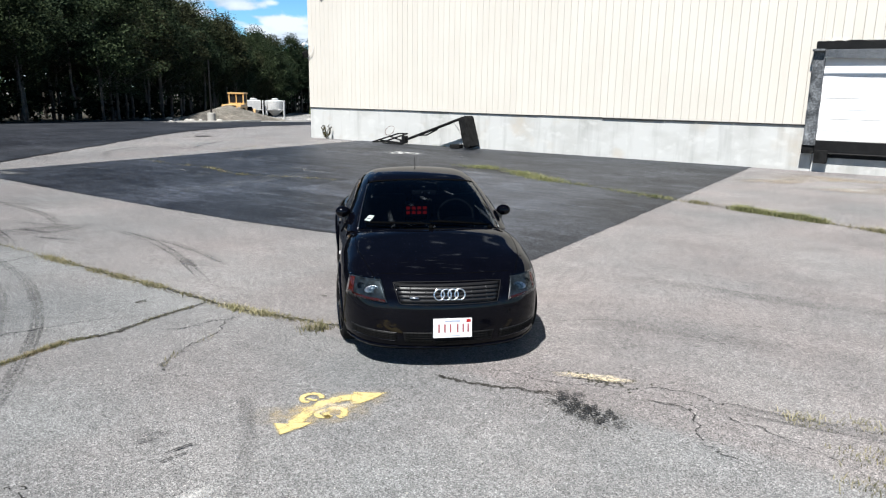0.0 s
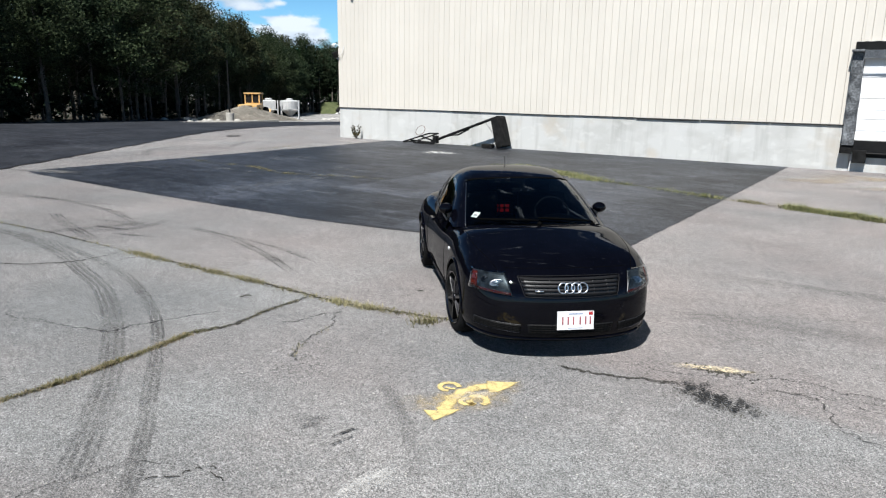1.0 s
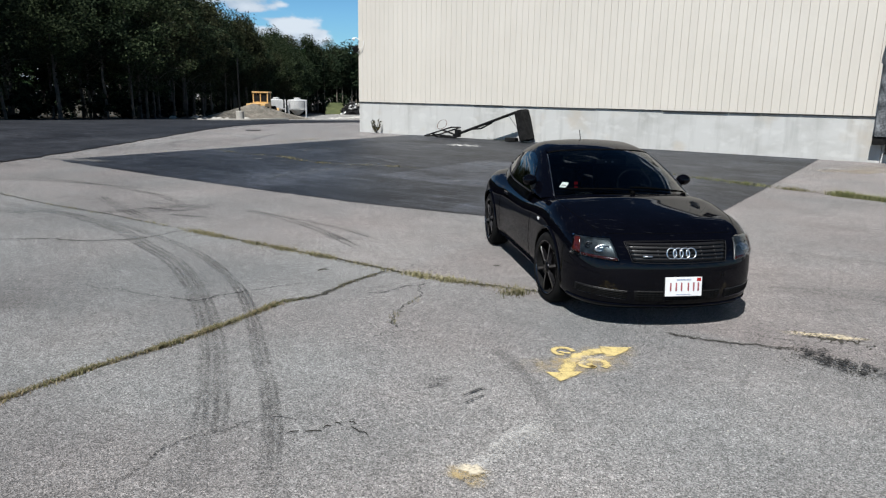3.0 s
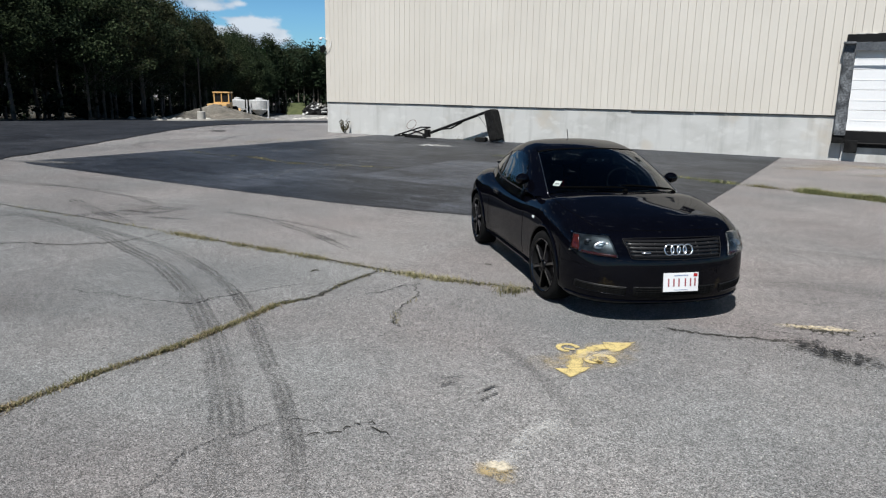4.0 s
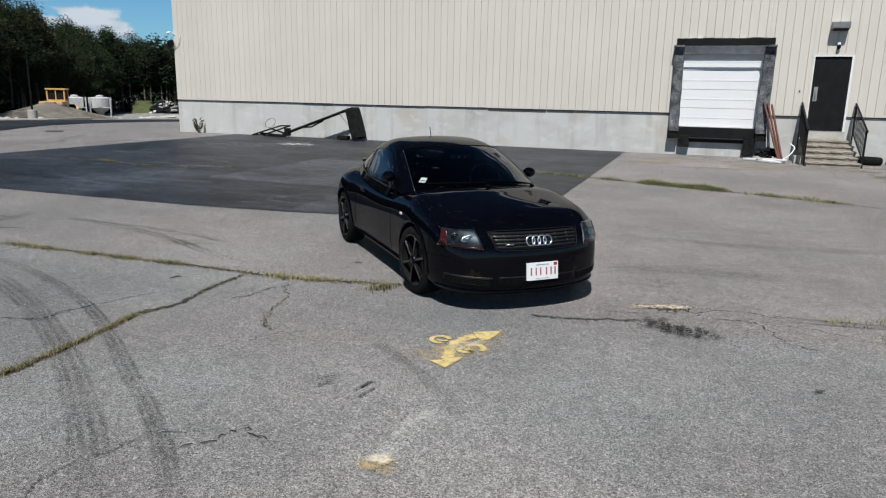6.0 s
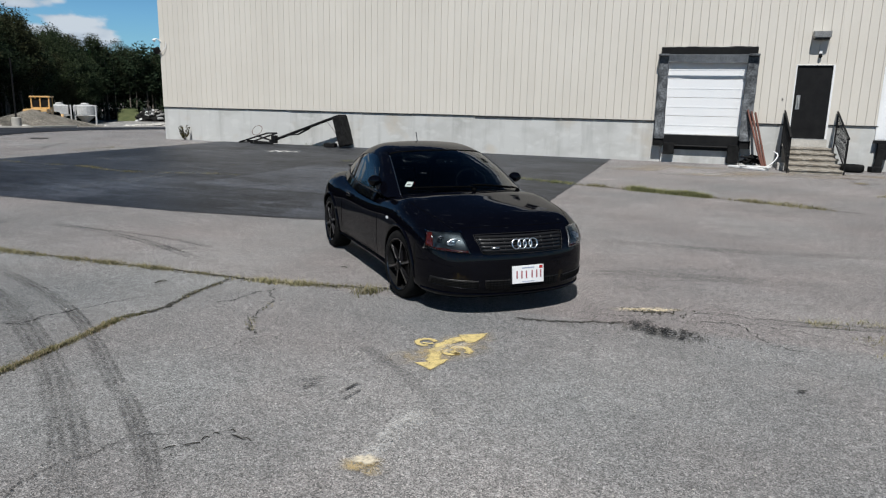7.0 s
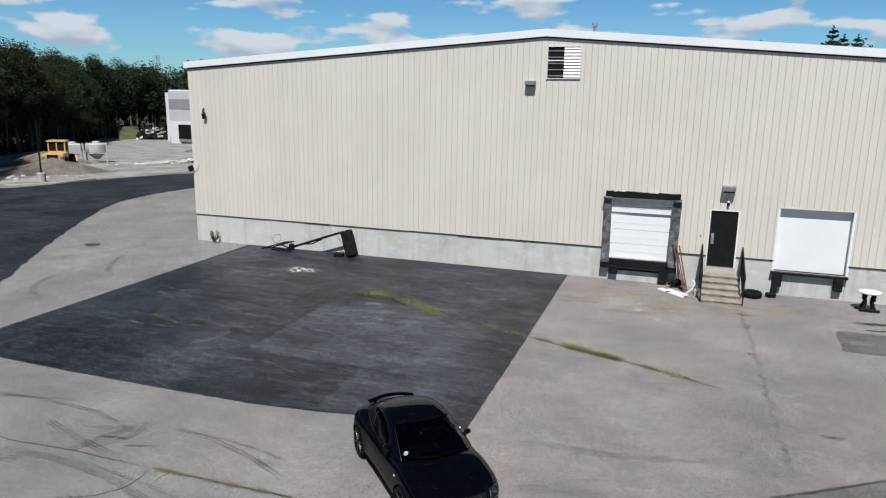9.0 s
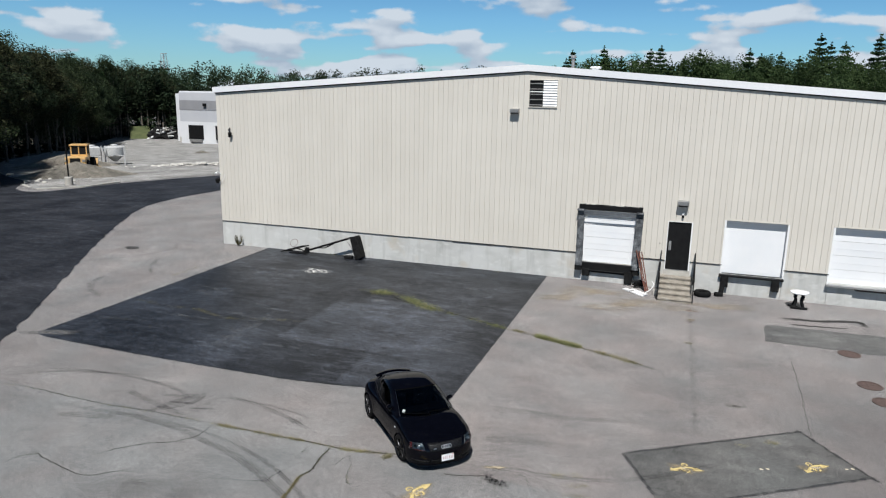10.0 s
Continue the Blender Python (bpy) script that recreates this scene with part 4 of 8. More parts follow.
for x in (SX0 - 0.05, SX1 + 0.05):
    rail = thing("stair_railing", pose(x, 0, 0), "black wrought-iron stair railing", "railing", "stair railings")
    yb, yt = WY - 1.95, WY - 0.12
    part("post", box(-0.018, 0.018, yb - 0.018, yb + 0.018, 0, 0.98), BLACKM, rail)
    part("post", box(-0.018, 0.018, yt - 0.018, yt + 0.018, 0.3, 1.62), BLACKM, rail)
    part("handrail", tube([(0, yb - 0.1, 0.95), (0, yb, 0.98), (0, yt, 1.62), (0, yt + 0.08, 1.63)], 0.026), BLACKM, rail)
    part("lower_bar", tube([(0, yb, 0.18), (0, yt, 0.82)], 0.016), BLACKM, rail)
    for i in range(1, 12):
        t = i / 12
        y = yb + (yt - yb) * t
        part("baluster", box(-0.009, 0.009, y - 0.009, y + 0.009, 0.18 + 0.64 * t, 0.98 + 0.64 * t), BLACKM, rail)

# ---- the car ----
from mathutils.bvhtree import BVHTree

PAINT = surface("black_car_paint", (0.0012, 0.0013, 0.0025), (0.0018, 0.0019, 0.0036), 6, 200, 0.5, 0.0, fine_mix=0.1, coat=0.53, spec=0.0)
TYRE = surface("tyre_rubber", (0.006, 0.006, 0.006), (0.012, 0.012, 0.012), 10, 120, 0.85, 0.2, spec=0.1)
ALLOY = surface("dark_polished_alloy", (0.05, 0.05, 0.056), (0.12, 0.12, 0.13), 6, 90, 0.22, 0.03, metal=1.0)
CHROME = surface("chrome", (0.76, 0.77, 0.79), (0.84, 0.84, 0.86), 8, 60, 0.28, 0.0, metal=1.0, fine_mix=0.04)
SATIN = surface("black_plastic", (0.008, 0.008, 0.009), (0.014, 0.014, 0.015), 8, 150, 0.45, 0.1)
CABIN = surface("black_cloth", (0.026, 0.026, 0.030), (0.044, 0.044, 0.05), 10, 120, 0.8, 0.2)
SCREEN = glassy("windscreen_glass", (0.44, 0.47, 0.49))
DARKGLASS = glassy("tinted_side_glass", (0.33, 0.35, 0.355))
CLEAR = glassy("headlight_glass", (0.72, 0.76, 0.78), 0.02, 1.28)
REFLECTOR = surface("headlight_bowl", (0.008, 0.009, 0.010), (0.075, 0.08, 0.088), 18, 50, 0.35, 0.0, fine_mix=0.3)
DARKALLOY = surface("dark_grey_alloy", (0.014, 0.014, 0.016), (0.034, 0.034, 0.037), 6, 90, 0.28, 0.03, metal=1.0)
BOWL = surface("dull_lamp_bowl", (0.22, 0.23, 0.24), (0.50, 0.51, 0.53), 30, 90, 0.30, 0.0, metal=1.0)
AMBER = surface("red_amber_lens", (0.085, 0.012, 0.008), (0.12, 0.018, 0.012), 10, 60, 0.15, 0.0, coat=1.0)
REDLENS = surface("red_lens", (0.36, 0.015, 0.015), (0.42, 0.02, 0.02), 10, 60, 0.2, 0.0, coat=1.0)
PLATE = surface("white_plate", (0.74, 0.74, 0.74), (0.80, 0.80, 0.80), 6, 60, 0.4, 0.0, fine_mix=0.03)
PLATERED = surface("plate_red_ink", (0.30, 0.09, 0.10), (0.34, 0.10, 0.11), 20, 60, 0.5, 0.0)
PLATEBLUE = surface("plate_blue_ink", (0.28, 0.33, 0.44), (0.32, 0.37, 0.48), 20, 60, 0.5, 0.0)
STICKER = surface("paper_sticker", (0.30, 0.36, 0.34), (0.46, 0.50, 0.48), 30, 90, 0.6, 0.0)

MESHBAR = surface("dull_mesh_plastic", (0.005, 0.005, 0.005), (0.009, 0.009, 0.009), 8, 90, 0.7, 0.0, spec=0.05)
# emission added so the red reflector squares show in the dark cabin
REDGLOW = surface("glowing_red_square", (0.2, 0.012, 0.012), (0.24, 0.016, 0.016), 10, 60, 0.4, 0.0)
REDGLOW.node_tree.nodes["Principled BSDF"].inputs["Emission Color"].default_value = (0.8, 0.03, 0.03, 1)
REDGLOW.node_tree.nodes["Principled BSDF"].inputs["Emission Strength"].default_value = 0.24
SEAMM = surface("black_panel_gap", (0.002, 0.002, 0.002), (0.004, 0.004, 0.004), 8, 60, 0.9, 0.0, spec=0.0)
SPOKEFACE = surface("machined_alloy", (0.15, 0.15, 0.155), (0.23, 0.23, 0.235), 9, 60, 0.32, 0.0, metal=1.0, fine_mix=0.1)
GRILLEBAR = surface("dark_bright_plastic", (0.006, 0.006, 0.007), (0.011, 0.011, 0.012), 8, 90, 0.5, 0.0, fine_mix=0.1, spec=0.14)
DASHM = surface("black_dash_vinyl", (0.006, 0.006, 0.007), (0.012, 0.012, 0.013), 10, 120, 0.85, 0.2, spec=0.1)
TRIMGREY = surface("grey_cabin_trim", (0.035, 0.035, 0.038), (0.06, 0.06, 0.064), 10, 90, 0.5, 0.0)
CAR_AT = pose(-4.122, 5.840, 0.0, 0, 0, -47.57)
car = thing("sports_coupe", CAR_AT, "glossy black two-door sports coupe with rounded body and dark alloy wheels", "car")
FA, RA = 1.211, -1.211


def curve_of(table):
    """A smooth function through (x, value) points, for arrays."""
    xs, ys = np.array([p[0] for p in table], float), np.array([p[1] for p in table], float)
    slope = np.gradient(ys, xs)

    def value(x):
        x = np.clip(np.asarray(x, float), xs[0], xs[-1])
        i = np.clip(np.searchsorted(xs, x) - 1, 0, len(xs) - 2)
        h = xs[i + 1] - xs[i]
        t = (x - xs[i]) / h
        return (2 * t ** 3 - 3 * t * t + 1) * ys[i] + (t ** 3 - 2 * t * t + t) * h * slope[i] + (3 * t * t - 2 * t ** 3) * ys[i + 1] + (t ** 3 - t * t) * h * slope[i + 1]
    return value


def smooth_max(a, b, k):
    h = np.maximum(k - np.abs(a - b), 0) / k
    return np.maximum(a, b) + h * h * k / 4


WIDTH = curve_of([(-1.98, 0.82), (-1.5, 0.858), (-1.21, 0.866), (-0.7, 0.852), (0.0, 0.848), (0.7, 0.840), (1.21, 0.836), (1.6, 0.818), (2.1, 0.775)])
DECK = curve_of([(-2.0, 0.80), (-1.7, 0.905), (-1.4, 0.945), (-1.0, 0.93), (-0.4, 0.905), (0.3, 0.905), (0.8, 0.94), (1.05, 0.948), (1.15, 0.940), (1.3, 0.915), (1.6, 0.859), (1.85, 0.801), (2.0, 0.757), (2.12, 0.71)])
NOSE = curve_of([(0.10, 2.0), (0.2, 2.056), (0.3, 2.078), (0.42, 2.088), (0.55, 2.075), (0.65, 2.045), (0.75, 1.995), (0.85, 1.92)])
TAIL = curve_of([(0.2, 1.87), (0.35, 1.925), (0.5, 1.95), (0.7, 1.945), (0.9, 1.90)])
BELLY = curve_of([(-2.0, 0.30), (-1.6, 0.22), (-1.0, 0.185), (1.0, 0.165), (1.6, 0.15), (1.9, 0.145), (2.1, 0.155)])
ROOFLINE = curve_of([(-2.0, 0.79), (-1.75, 0.905), (-1.5, 1.02), (-1.2, 1.158), (-0.9, 1.263), (-0.7, 1.308), (-0.5, 1.338), (-0.33, 1.345), (-0.15, 1.335), (0.05, 1.309), (0.2, 1.276), (0.45, 1.200), (0.65, 1.128), (0.88, 1.034), (1.08, 0.950), (1.28, 0.86)])
CABINW = curve_of([(-2.0, 0.46), (-1.75, 0.53), (-1.4, 0.63), (-1.0, 0.712), (-0.5, 0.768), (0.0, 0.780), (0.5, 0.776), (1.1, 0.735)])


def lower_body(p):
    """Below nought inside the wings, bonnet and bumpers."""
    x, y, z = p[..., 0], np.abs(p[..., 1]), p[..., 2]
    flare = 0.016 * np.exp(-((x - FA) / 0.40) ** 2) + 0.030 * np.exp(-((x - RA) / 0.42) ** 2)
    w = WIDTH(x) + flare * np.exp(-((z - 0.50) / 0.26) ** 2) - 0.34 * np.maximum(z - 0.55, 0) ** 2 - 1.1 * np.maximum(0.36 - z, 0) ** 2
    w = w - 0.03 * np.clip((0.42 - z) / 0.25, 0, 1) * np.exp(-(x / 0.85) ** 4)
    f = smooth_max(y - w, z - DECK(x) + 0.10 * y * y, 0.19)
    f = smooth_max(f, 0.9 * (x - NOSE(z) + 0.25 * y * y + 0.30 * y ** 4), 0.22)
    f = smooth_max(f, 0.9 * (-x - TAIL(z) + 0.20 * y * y + 0.25 * y ** 4), 0.22)
    return smooth_max(f, BELLY(x) - z, 0.07)


def upper_body(p):
    """Below nought inside the cabin."""
    x, y, z = p[..., 0], np.abs(p[..., 1]), p[..., 2]
    s = x + (0.30 + 0.30 * np.clip(x / 0.9, 0, 1)) * np.clip((x + 0.4) / 0.5, 0, 1) * y * y - 0.30 * np.clip((-0.6 - x) / 0.6, 0, 1) * y * y
    rise = (ROOFLINE(s + 0.01) - ROOFLINE(s - 0.01)) / 0.02
    top = (z - ROOFLINE(s) + 0.13 * y * y) / np.sqrt(1 + rise ** 2)
    return smooth_max(top, (y - CABINW(x) + 0.50 * (z - 0.9)) / 1.118, 0.16)


def slope_of(f, p):
    e = 1e-3
    return np.stack([(f(p + e * np.eye(3)[i]) - f(p - e * np.eye(3)[i])) / (2 * e) for i in range(3)], -1)


def settle_on(f, p):
    """Draw guessed points on to the surface f = 0; returns them and the outward normals."""
    p = np.array(p, float)
    for _ in range(12):
        g = slope_of(f, p)
        p = p - f(p)[..., None] * g / np.maximum((g * g).sum(-1, keepdims=True), 0.05)
    g = slope_of(f, p)
    return p, g / np.linalg.norm(g, axis=-1, keepdims=True)


def meet(f, origin, way, far):
    """The first point along each ray from inside at which the surface is left."""
    lo, hi = np.zeros(origin.shape[:-1]), np.full(origin.shape[:-1], far)
    for _ in range(34):
        mid = (lo + hi) / 2
        inside = f(origin + way * mid[..., None]) < 0
        lo, hi = np.where(inside, mid, lo), np.where(inside, hi, mid)
    return origin + way * lo[..., None]


# the lower body as rings round a spine, fanned out over nose and tail
NT = 120
spots = [(-1.42, -math.pi / 2 * (1 - i / 26)) for i in range(1, 26)] + [(-1.42 + 2.87 * i / 76, 0.0) for i in range(77)] + [(1.45, math.pi / 2 * i / 40) for i in range(1, 40)]
around = np.array([2 * math.pi * k / NT for k in range(NT)])
spine = np.array([[(x, 0.0, 0.48)] * NT for x, a in spots])
fan = np.array([[(math.sin(a), math.cos(a) * math.cos(th), math.cos(a) * math.sin(th)) for th in around] for x, a in spots])
rings = meet(lower_body, spine, fan, 1.6)
NP_ = len(spots)
hf = [(i * NT + k, i * NT + (k + 1) % NT, (i + 1) * NT + (k + 1) % NT, (i + 1) * NT + k) for i in range(NP_ - 1) for k in range(NT)]
hf.append(tuple(range(NT))[::-1])
hf.append(tuple((NP_ - 1) * NT + k for k in range(NT)))
body_mesh = bpy.data.meshes.new("body")
body_mesh.from_pydata([tuple(v) for v in rings.reshape(-1, 3)], [], hf)
bmb = bmesh.new()
bmb.from_mesh(body_mesh)
bmesh.ops.recalc_face_normals(bmb, faces=bmb.faces)
hull_tree = BVHTree.FromBMesh(bmb)
bmb.to_mesh(body_mesh)
bmb.free()

# wheel wells and the cabin are cut out of the body
cut = bmesh.new()
for ax in (FA, RA):
    for sy in (-1, 1):
        bmesh.ops.create_cone(cut, cap_ends=True, segments=40, radius1=0.338, radius2=0.338, depth=0.5, matrix=pose(ax, sy * 0.82, 0.325, 90))
add_box(cut, -1.25, 0.76, -0.60, 0.60, 0.52, 1.3)
cut_mesh = bpy.data.meshes.new("well_cut")
cut.to_mesh(cut_mesh)
cut.free()
tmp_body, tmp_cut = new("tmp_body", body_mesh), new("tmp_cut", cut_mesh)
md = tmp_body.modifiers.new("wells", "BOOLEAN")
md.operation, md.object, md.solver = "DIFFERENCE", tmp_cut, "EXACT"
bpy.context.view_layer.update()
cut_done = bpy.data.meshes.new_from_object(tmp_body.evaluated_get(bpy.context.evaluated_depsgraph_get()))
bpy.data.objects.remove(tmp_body)
bpy.data.objects.remove(tmp_cut)
cut_done.materials.clear()
body = link("body", cut_done, PAINT, car, "glossy black bodywork")
cut_done.polygons.foreach_set("use_smooth", [True] * len(cut_done.polygons))
cut_done.set_sharp_from_angle(angle=radians(40))


def cast(origin, way):
    hit = hull_tree.ray_cast(Vector(origin), Vector(way).normalized())
    return hit[0], hit[1]


def front_patch(name, corners, off, mat, parent, nu=10, nv=6, label="", thick=0.012, smooth=True):
    """A patch that lies on the nose: corners as (y, z), cast on from ahead, with a thickness."""
    (a, b, c, d) = [Vector((0, *q)) for q in corners]
    top, bot, ok = [], [], True
    for j in range(nv + 1):
        for i in range(nu + 1):
            s, t = i / nu, j / nv
            q = (a * (1 - s) + b * s) * (1 - t) + (d * (1 - s) + c * s) * t
            h, n = cast((3.2, q.y, q.z), (-1, 0, 0))
            if h is None:
                h, n = Vector((1.3, q.y, q.z)), Vector((1, 0, 0))
            top.append(h + n * off)
            bot.append(h + n * (off - thick))
    f = []
    w = nu + 1
    m = len(top)
    for j in range(nv):
        for i in range(nu):
            k = j * w + i
            f.append((k, k + 1, k + w + 1, k + w))
            f.append((m + k, m + k + w, m + k + w + 1, m + k + 1))
    ring = [i for i in range(w)] + [j * w + nu for j in range(1, nv + 1)] + [nv * w + i for i in range(nu - 1, -1, -1)] + [j * w for j in range(nv - 1, 0, -1)]
    for k in range(len(ring)):
        p, q = ring[k], ring[(k + 1) % len(ring)]
        f.append((q, p, m + p, m + q))
    return pydata(name, top + bot, f, mat, parent, label, smooth)


def surf_line(name, pts, way, off, r, mat, parent, label=""):
    """A thin line that follows the body; pts are points ahead of, above or beside it."""
    out = []
    for p in pts:
        h, n = cast(p, way)
        if h is not None:
            out.append(h + n * off)
    if len(out) > 2:
        return part(name, tube(out, r, 6), mat, parent, label)


# headlights: dark housing, silvery bowls, clear cover, red-amber corner
for s in (-1, 1):
    hl = front_patch("headlight", [(s * 0.480, 0.553), (s * 0.778, 0.570), (s * 0.746, 0.706), (s * 0.522, 0.710)], 0.003, REFLECTOR, car, 16, 10, "headlight unit under clear cover")
    front_patch("cover", [(s * 0.476, 0.548), (s * 0.782, 0.566), (s * 0.750, 0.711), (s * 0.518, 0.715)], 0.016, CLEAR, hl, 16, 10, "clear headlight cover", 0.004)
    front_patch("indicator", [(s * 0.734, 0.580), (s * 0.775, 0.588), (s * 0.746, 0.694), (s * 0.716, 0.698)], 0.012, AMBER, hl, 6, 6, "red-amber corner lens", 0.012)
    front_patch("lower_bezel", [(s * 0.486, 0.555), (s * 0.728, 0.568), (s * 0.728, 0.588), (s * 0.494, 0.575)], 0.010, AMBER, hl, 12, 2, "dark red lower lens strip", 0.008)
    # a long bright bowl towards the grille, a dim one outside
    for yy, zz, rr, flat, mt, lab in ((0.592, 0.638, 0.060, 0.50, BOWL, "bright silvery lamp bowl"), (0.676, 0.652, 0.032, 0.8, DARKALLOY, "dim grey lamp bowl")):
        h, n = cast((3, s * yy, zz), (-1, 0, 0))
        face = (n + Vector((0.7, 0, 0.1))).normalized()
        side = Vector((0, 0, 1)).cross(face).normalized()
        turn = Matrix((side, face.cross(side), face)).transposed().to_4x4()
        part("projector", lathe([(rr, -0.004), (rr, 0.004), (rr * 0.9, 0.008), (rr * 0.6, 0.003), (rr * 0.3, 0.005), (0.003, 0.007)], 24, Matrix.Translation(h + n * 0.003) @ turn @ Matrix.Rotation(radians(-12 * s), 4, "Z") @ Matrix.Diagonal((1, flat, 1, 1))), mt, hl, lab, True)

# grille: dark mouth, bars, surround, emblem of four rings
grille = front_patch("grille", [(-0.375, 0.556), (0.375, 0.556), (0.415, 0.690), (-0.415, 0.690)], 0.003, SATIN, car, 20, 8, "black slatted grille")
for i in range(5):
    z = 0.572 + i * 0.0255
    w = 0.372 + 0.040 * (z - 0.556) / 0.134
    front_patch("grille_bar", [(-w, z - 0.005), (w, z - 0.005), (w, z + 0.005), (-w, z + 0.005)], 0.016, GRILLEBAR, grille, 20, 1, "", 0.012)
for i in range(6):
    y = -0.30 + i * 0.12
    front_patch("grille_upright", [(y - 0.004, 0.560), (y + 0.004, 0.560), (y + 0.004, 0.686), (y - 0.004, 0.686)], 0.008, SATIN, grille, 1, 8, "", 0.006)
rim = []
for y, z in [(-0.355, 0.550), (-0.2, 0.547), (0, 0.546), (0.2, 0.547), (0.355, 0.550), (0.385, 0.560), (0.405, 0.62), (0.424, 0.680), (0.405, 0.694), (0.2, 0.700), (0, 0.701), (-0.2, 0.700), (-0.405, 0.694), (-0.424, 0.680), (-0.405, 0.62), (-0.385, 0.560)]:
    h, n = cast((3, y, z), (-1, 0, 0))
    rim.append(h + n * 0.006)
part("grille_surround", tube(spline(rim + [rim[0]], 5)[:-1], 0.0040, 6, True), GRILLEBAR, grille, "dark bright-edged grille surround", True)
for k in range(4):
    yc = (k - 1.5) * 0.054
    pts = []
    h, n = cast((3, yc, 0.624), (-1, 0, 0))
    for a in range(28):
        t = 2 * math.pi * a / 28
        pts.append((h.x + 0.022 - 0.012 * math.sin(t), yc + 0.040 * math.cos(t), h.z + 0.040 * math.sin(t)))
    part("emblem_ring", tube(pts, 0.0062, 8, True), CHROME, grille, "chrome ring emblem", True)
front_patch("badge", [(-0.305, 0.588), (-0.235, 0.588), (-0.235, 0.600), (-0.305, 0.600)], 0.020, CHROME, grille, 2, 1, "small bright badge bar", 0.004)

# bumper openings with mesh, and lip
for c, lab in (([(-0.755, 0.275), (-0.415, 0.252), (-0.415, 0.312), (-0.755, 0.330)], "outer"), ([(0.415, 0.252), (0.755, 0.275), (0.755, 0.330), (0.415, 0.312)], "outer"), ([(-0.345, 0.245), (0.345, 0.245), (0.36, 0.325), (-0.36, 0.325)], "middle")):
    it = front_patch("air_intake", c, 0.003, BLACKM, car, 14, 4, "black mesh air intake")
    y0, y1 = c[0][0], c[1][0]
    for i in range(4):
        t = (i + 0.5) / 4
        z0 = c[0][1] * (1 - t) + c[3][1] * t
        z1 = c[1][1] * (1 - t) + c[2][1] * t
        front_patch("mesh_bar", [(y0 * 0.985, z0 - 0.003), (y1 * 0.985, z1 - 0.003), (y1 * 0.985, z1 + 0.003), (y0 * 0.985, z0 + 0.003)], 0.008, MESHBAR, it, 10, 1, "", 0.006)
    count = int(abs(y1 - y0) / 0.03)
    for i in range(1, count):
        t = i / count
        y = (y0 + (y1 - y0) * t) * 0.985
        za, zb_ = c[0][1] * (1 - t) + c[1][1] * t, c[3][1] * (1 - t) + c[2][1] * t
        front_patch("mesh_bar", [(y - 0.003, za), (y + 0.003, za), (y + 0.003, zb_), (y - 0.003, zb_)], 0.007, MESHBAR, it, 1, 3, "", 0.006)
lip = [(-0.78, 0.212), (-0.5, 0.200), (-0.25, 0.196), (0, 0.195), (0.25, 0.196), (0.5, 0.200), (0.78, 0.212)]
surf_line("chin_lip", [(3, p.x, p.y) for p in spline(lip, 5)], (-1, 0, 0), 0.004, 0.010, PAINT, car, "black chin lip")

for s in (-1, 1):
    # bright metal line paints the sun glint on the black bumper edge
    surf_line("bumper_crease", [(3, s * (0.42 + 0.029 * i), 0.249 + 0.0021 * i) for i in range(12)], (-1, 0, 0), 0.002, 0.0035, ALLOY, car, "bright line drawn for the glint below the air intake")
    surf_line("bumper_crease", [(3, s * (0.41 + 0.031 * i), 0.318 + 0.0016 * i) for i in range(12)], (-1, 0, 0), 0.002, 0.0028, SATIN, car, "black edge above the air intake")

# plate, lettering as bars
h, n = cast((3, 0.02, 0.335), (-1, 0, 0))
pm = Matrix.Translation((h.x + 0.012, 0.022, 0.365)) @ pose(0, 0, 0, 0, -6, 0)
plate = part("number_plate", box(0, 0.008, -0.152, 0.152, -0.076, 0.076, 0.003, pm), PLATE, car, "white number plate with red characters")
part("plate_holder", box(-0.03, -0.002, -0.156, 0.156, -0.08, 0.08, 0.004, pm), SATIN, plate)
for i, y in enumerate((-0.108, -0.062, -0.018, 0.038, 0.083, 0.122)):
    part("character_bar", box(0.0085, 0.0095, y - 0.0065, y + 0.0065, -0.034, 0.032, 0, pm), PLATERED, plate)
part("top_line", box(0.0085, 0.0095, -0.06, 0.06, 0.05, 0.06, 0, pm), PLATEBLUE, plate)
part("corner_tag", box(0.0085, 0.0098, 0.108, 0.142, 0.044, 0.07, 0, pm), REDLENS, plate)
part("bottom_line", box(0.0085, 0.0095, -0.06, 0.06, -0.064, -0.059, 0, pm), PLATEBLUE, plate)

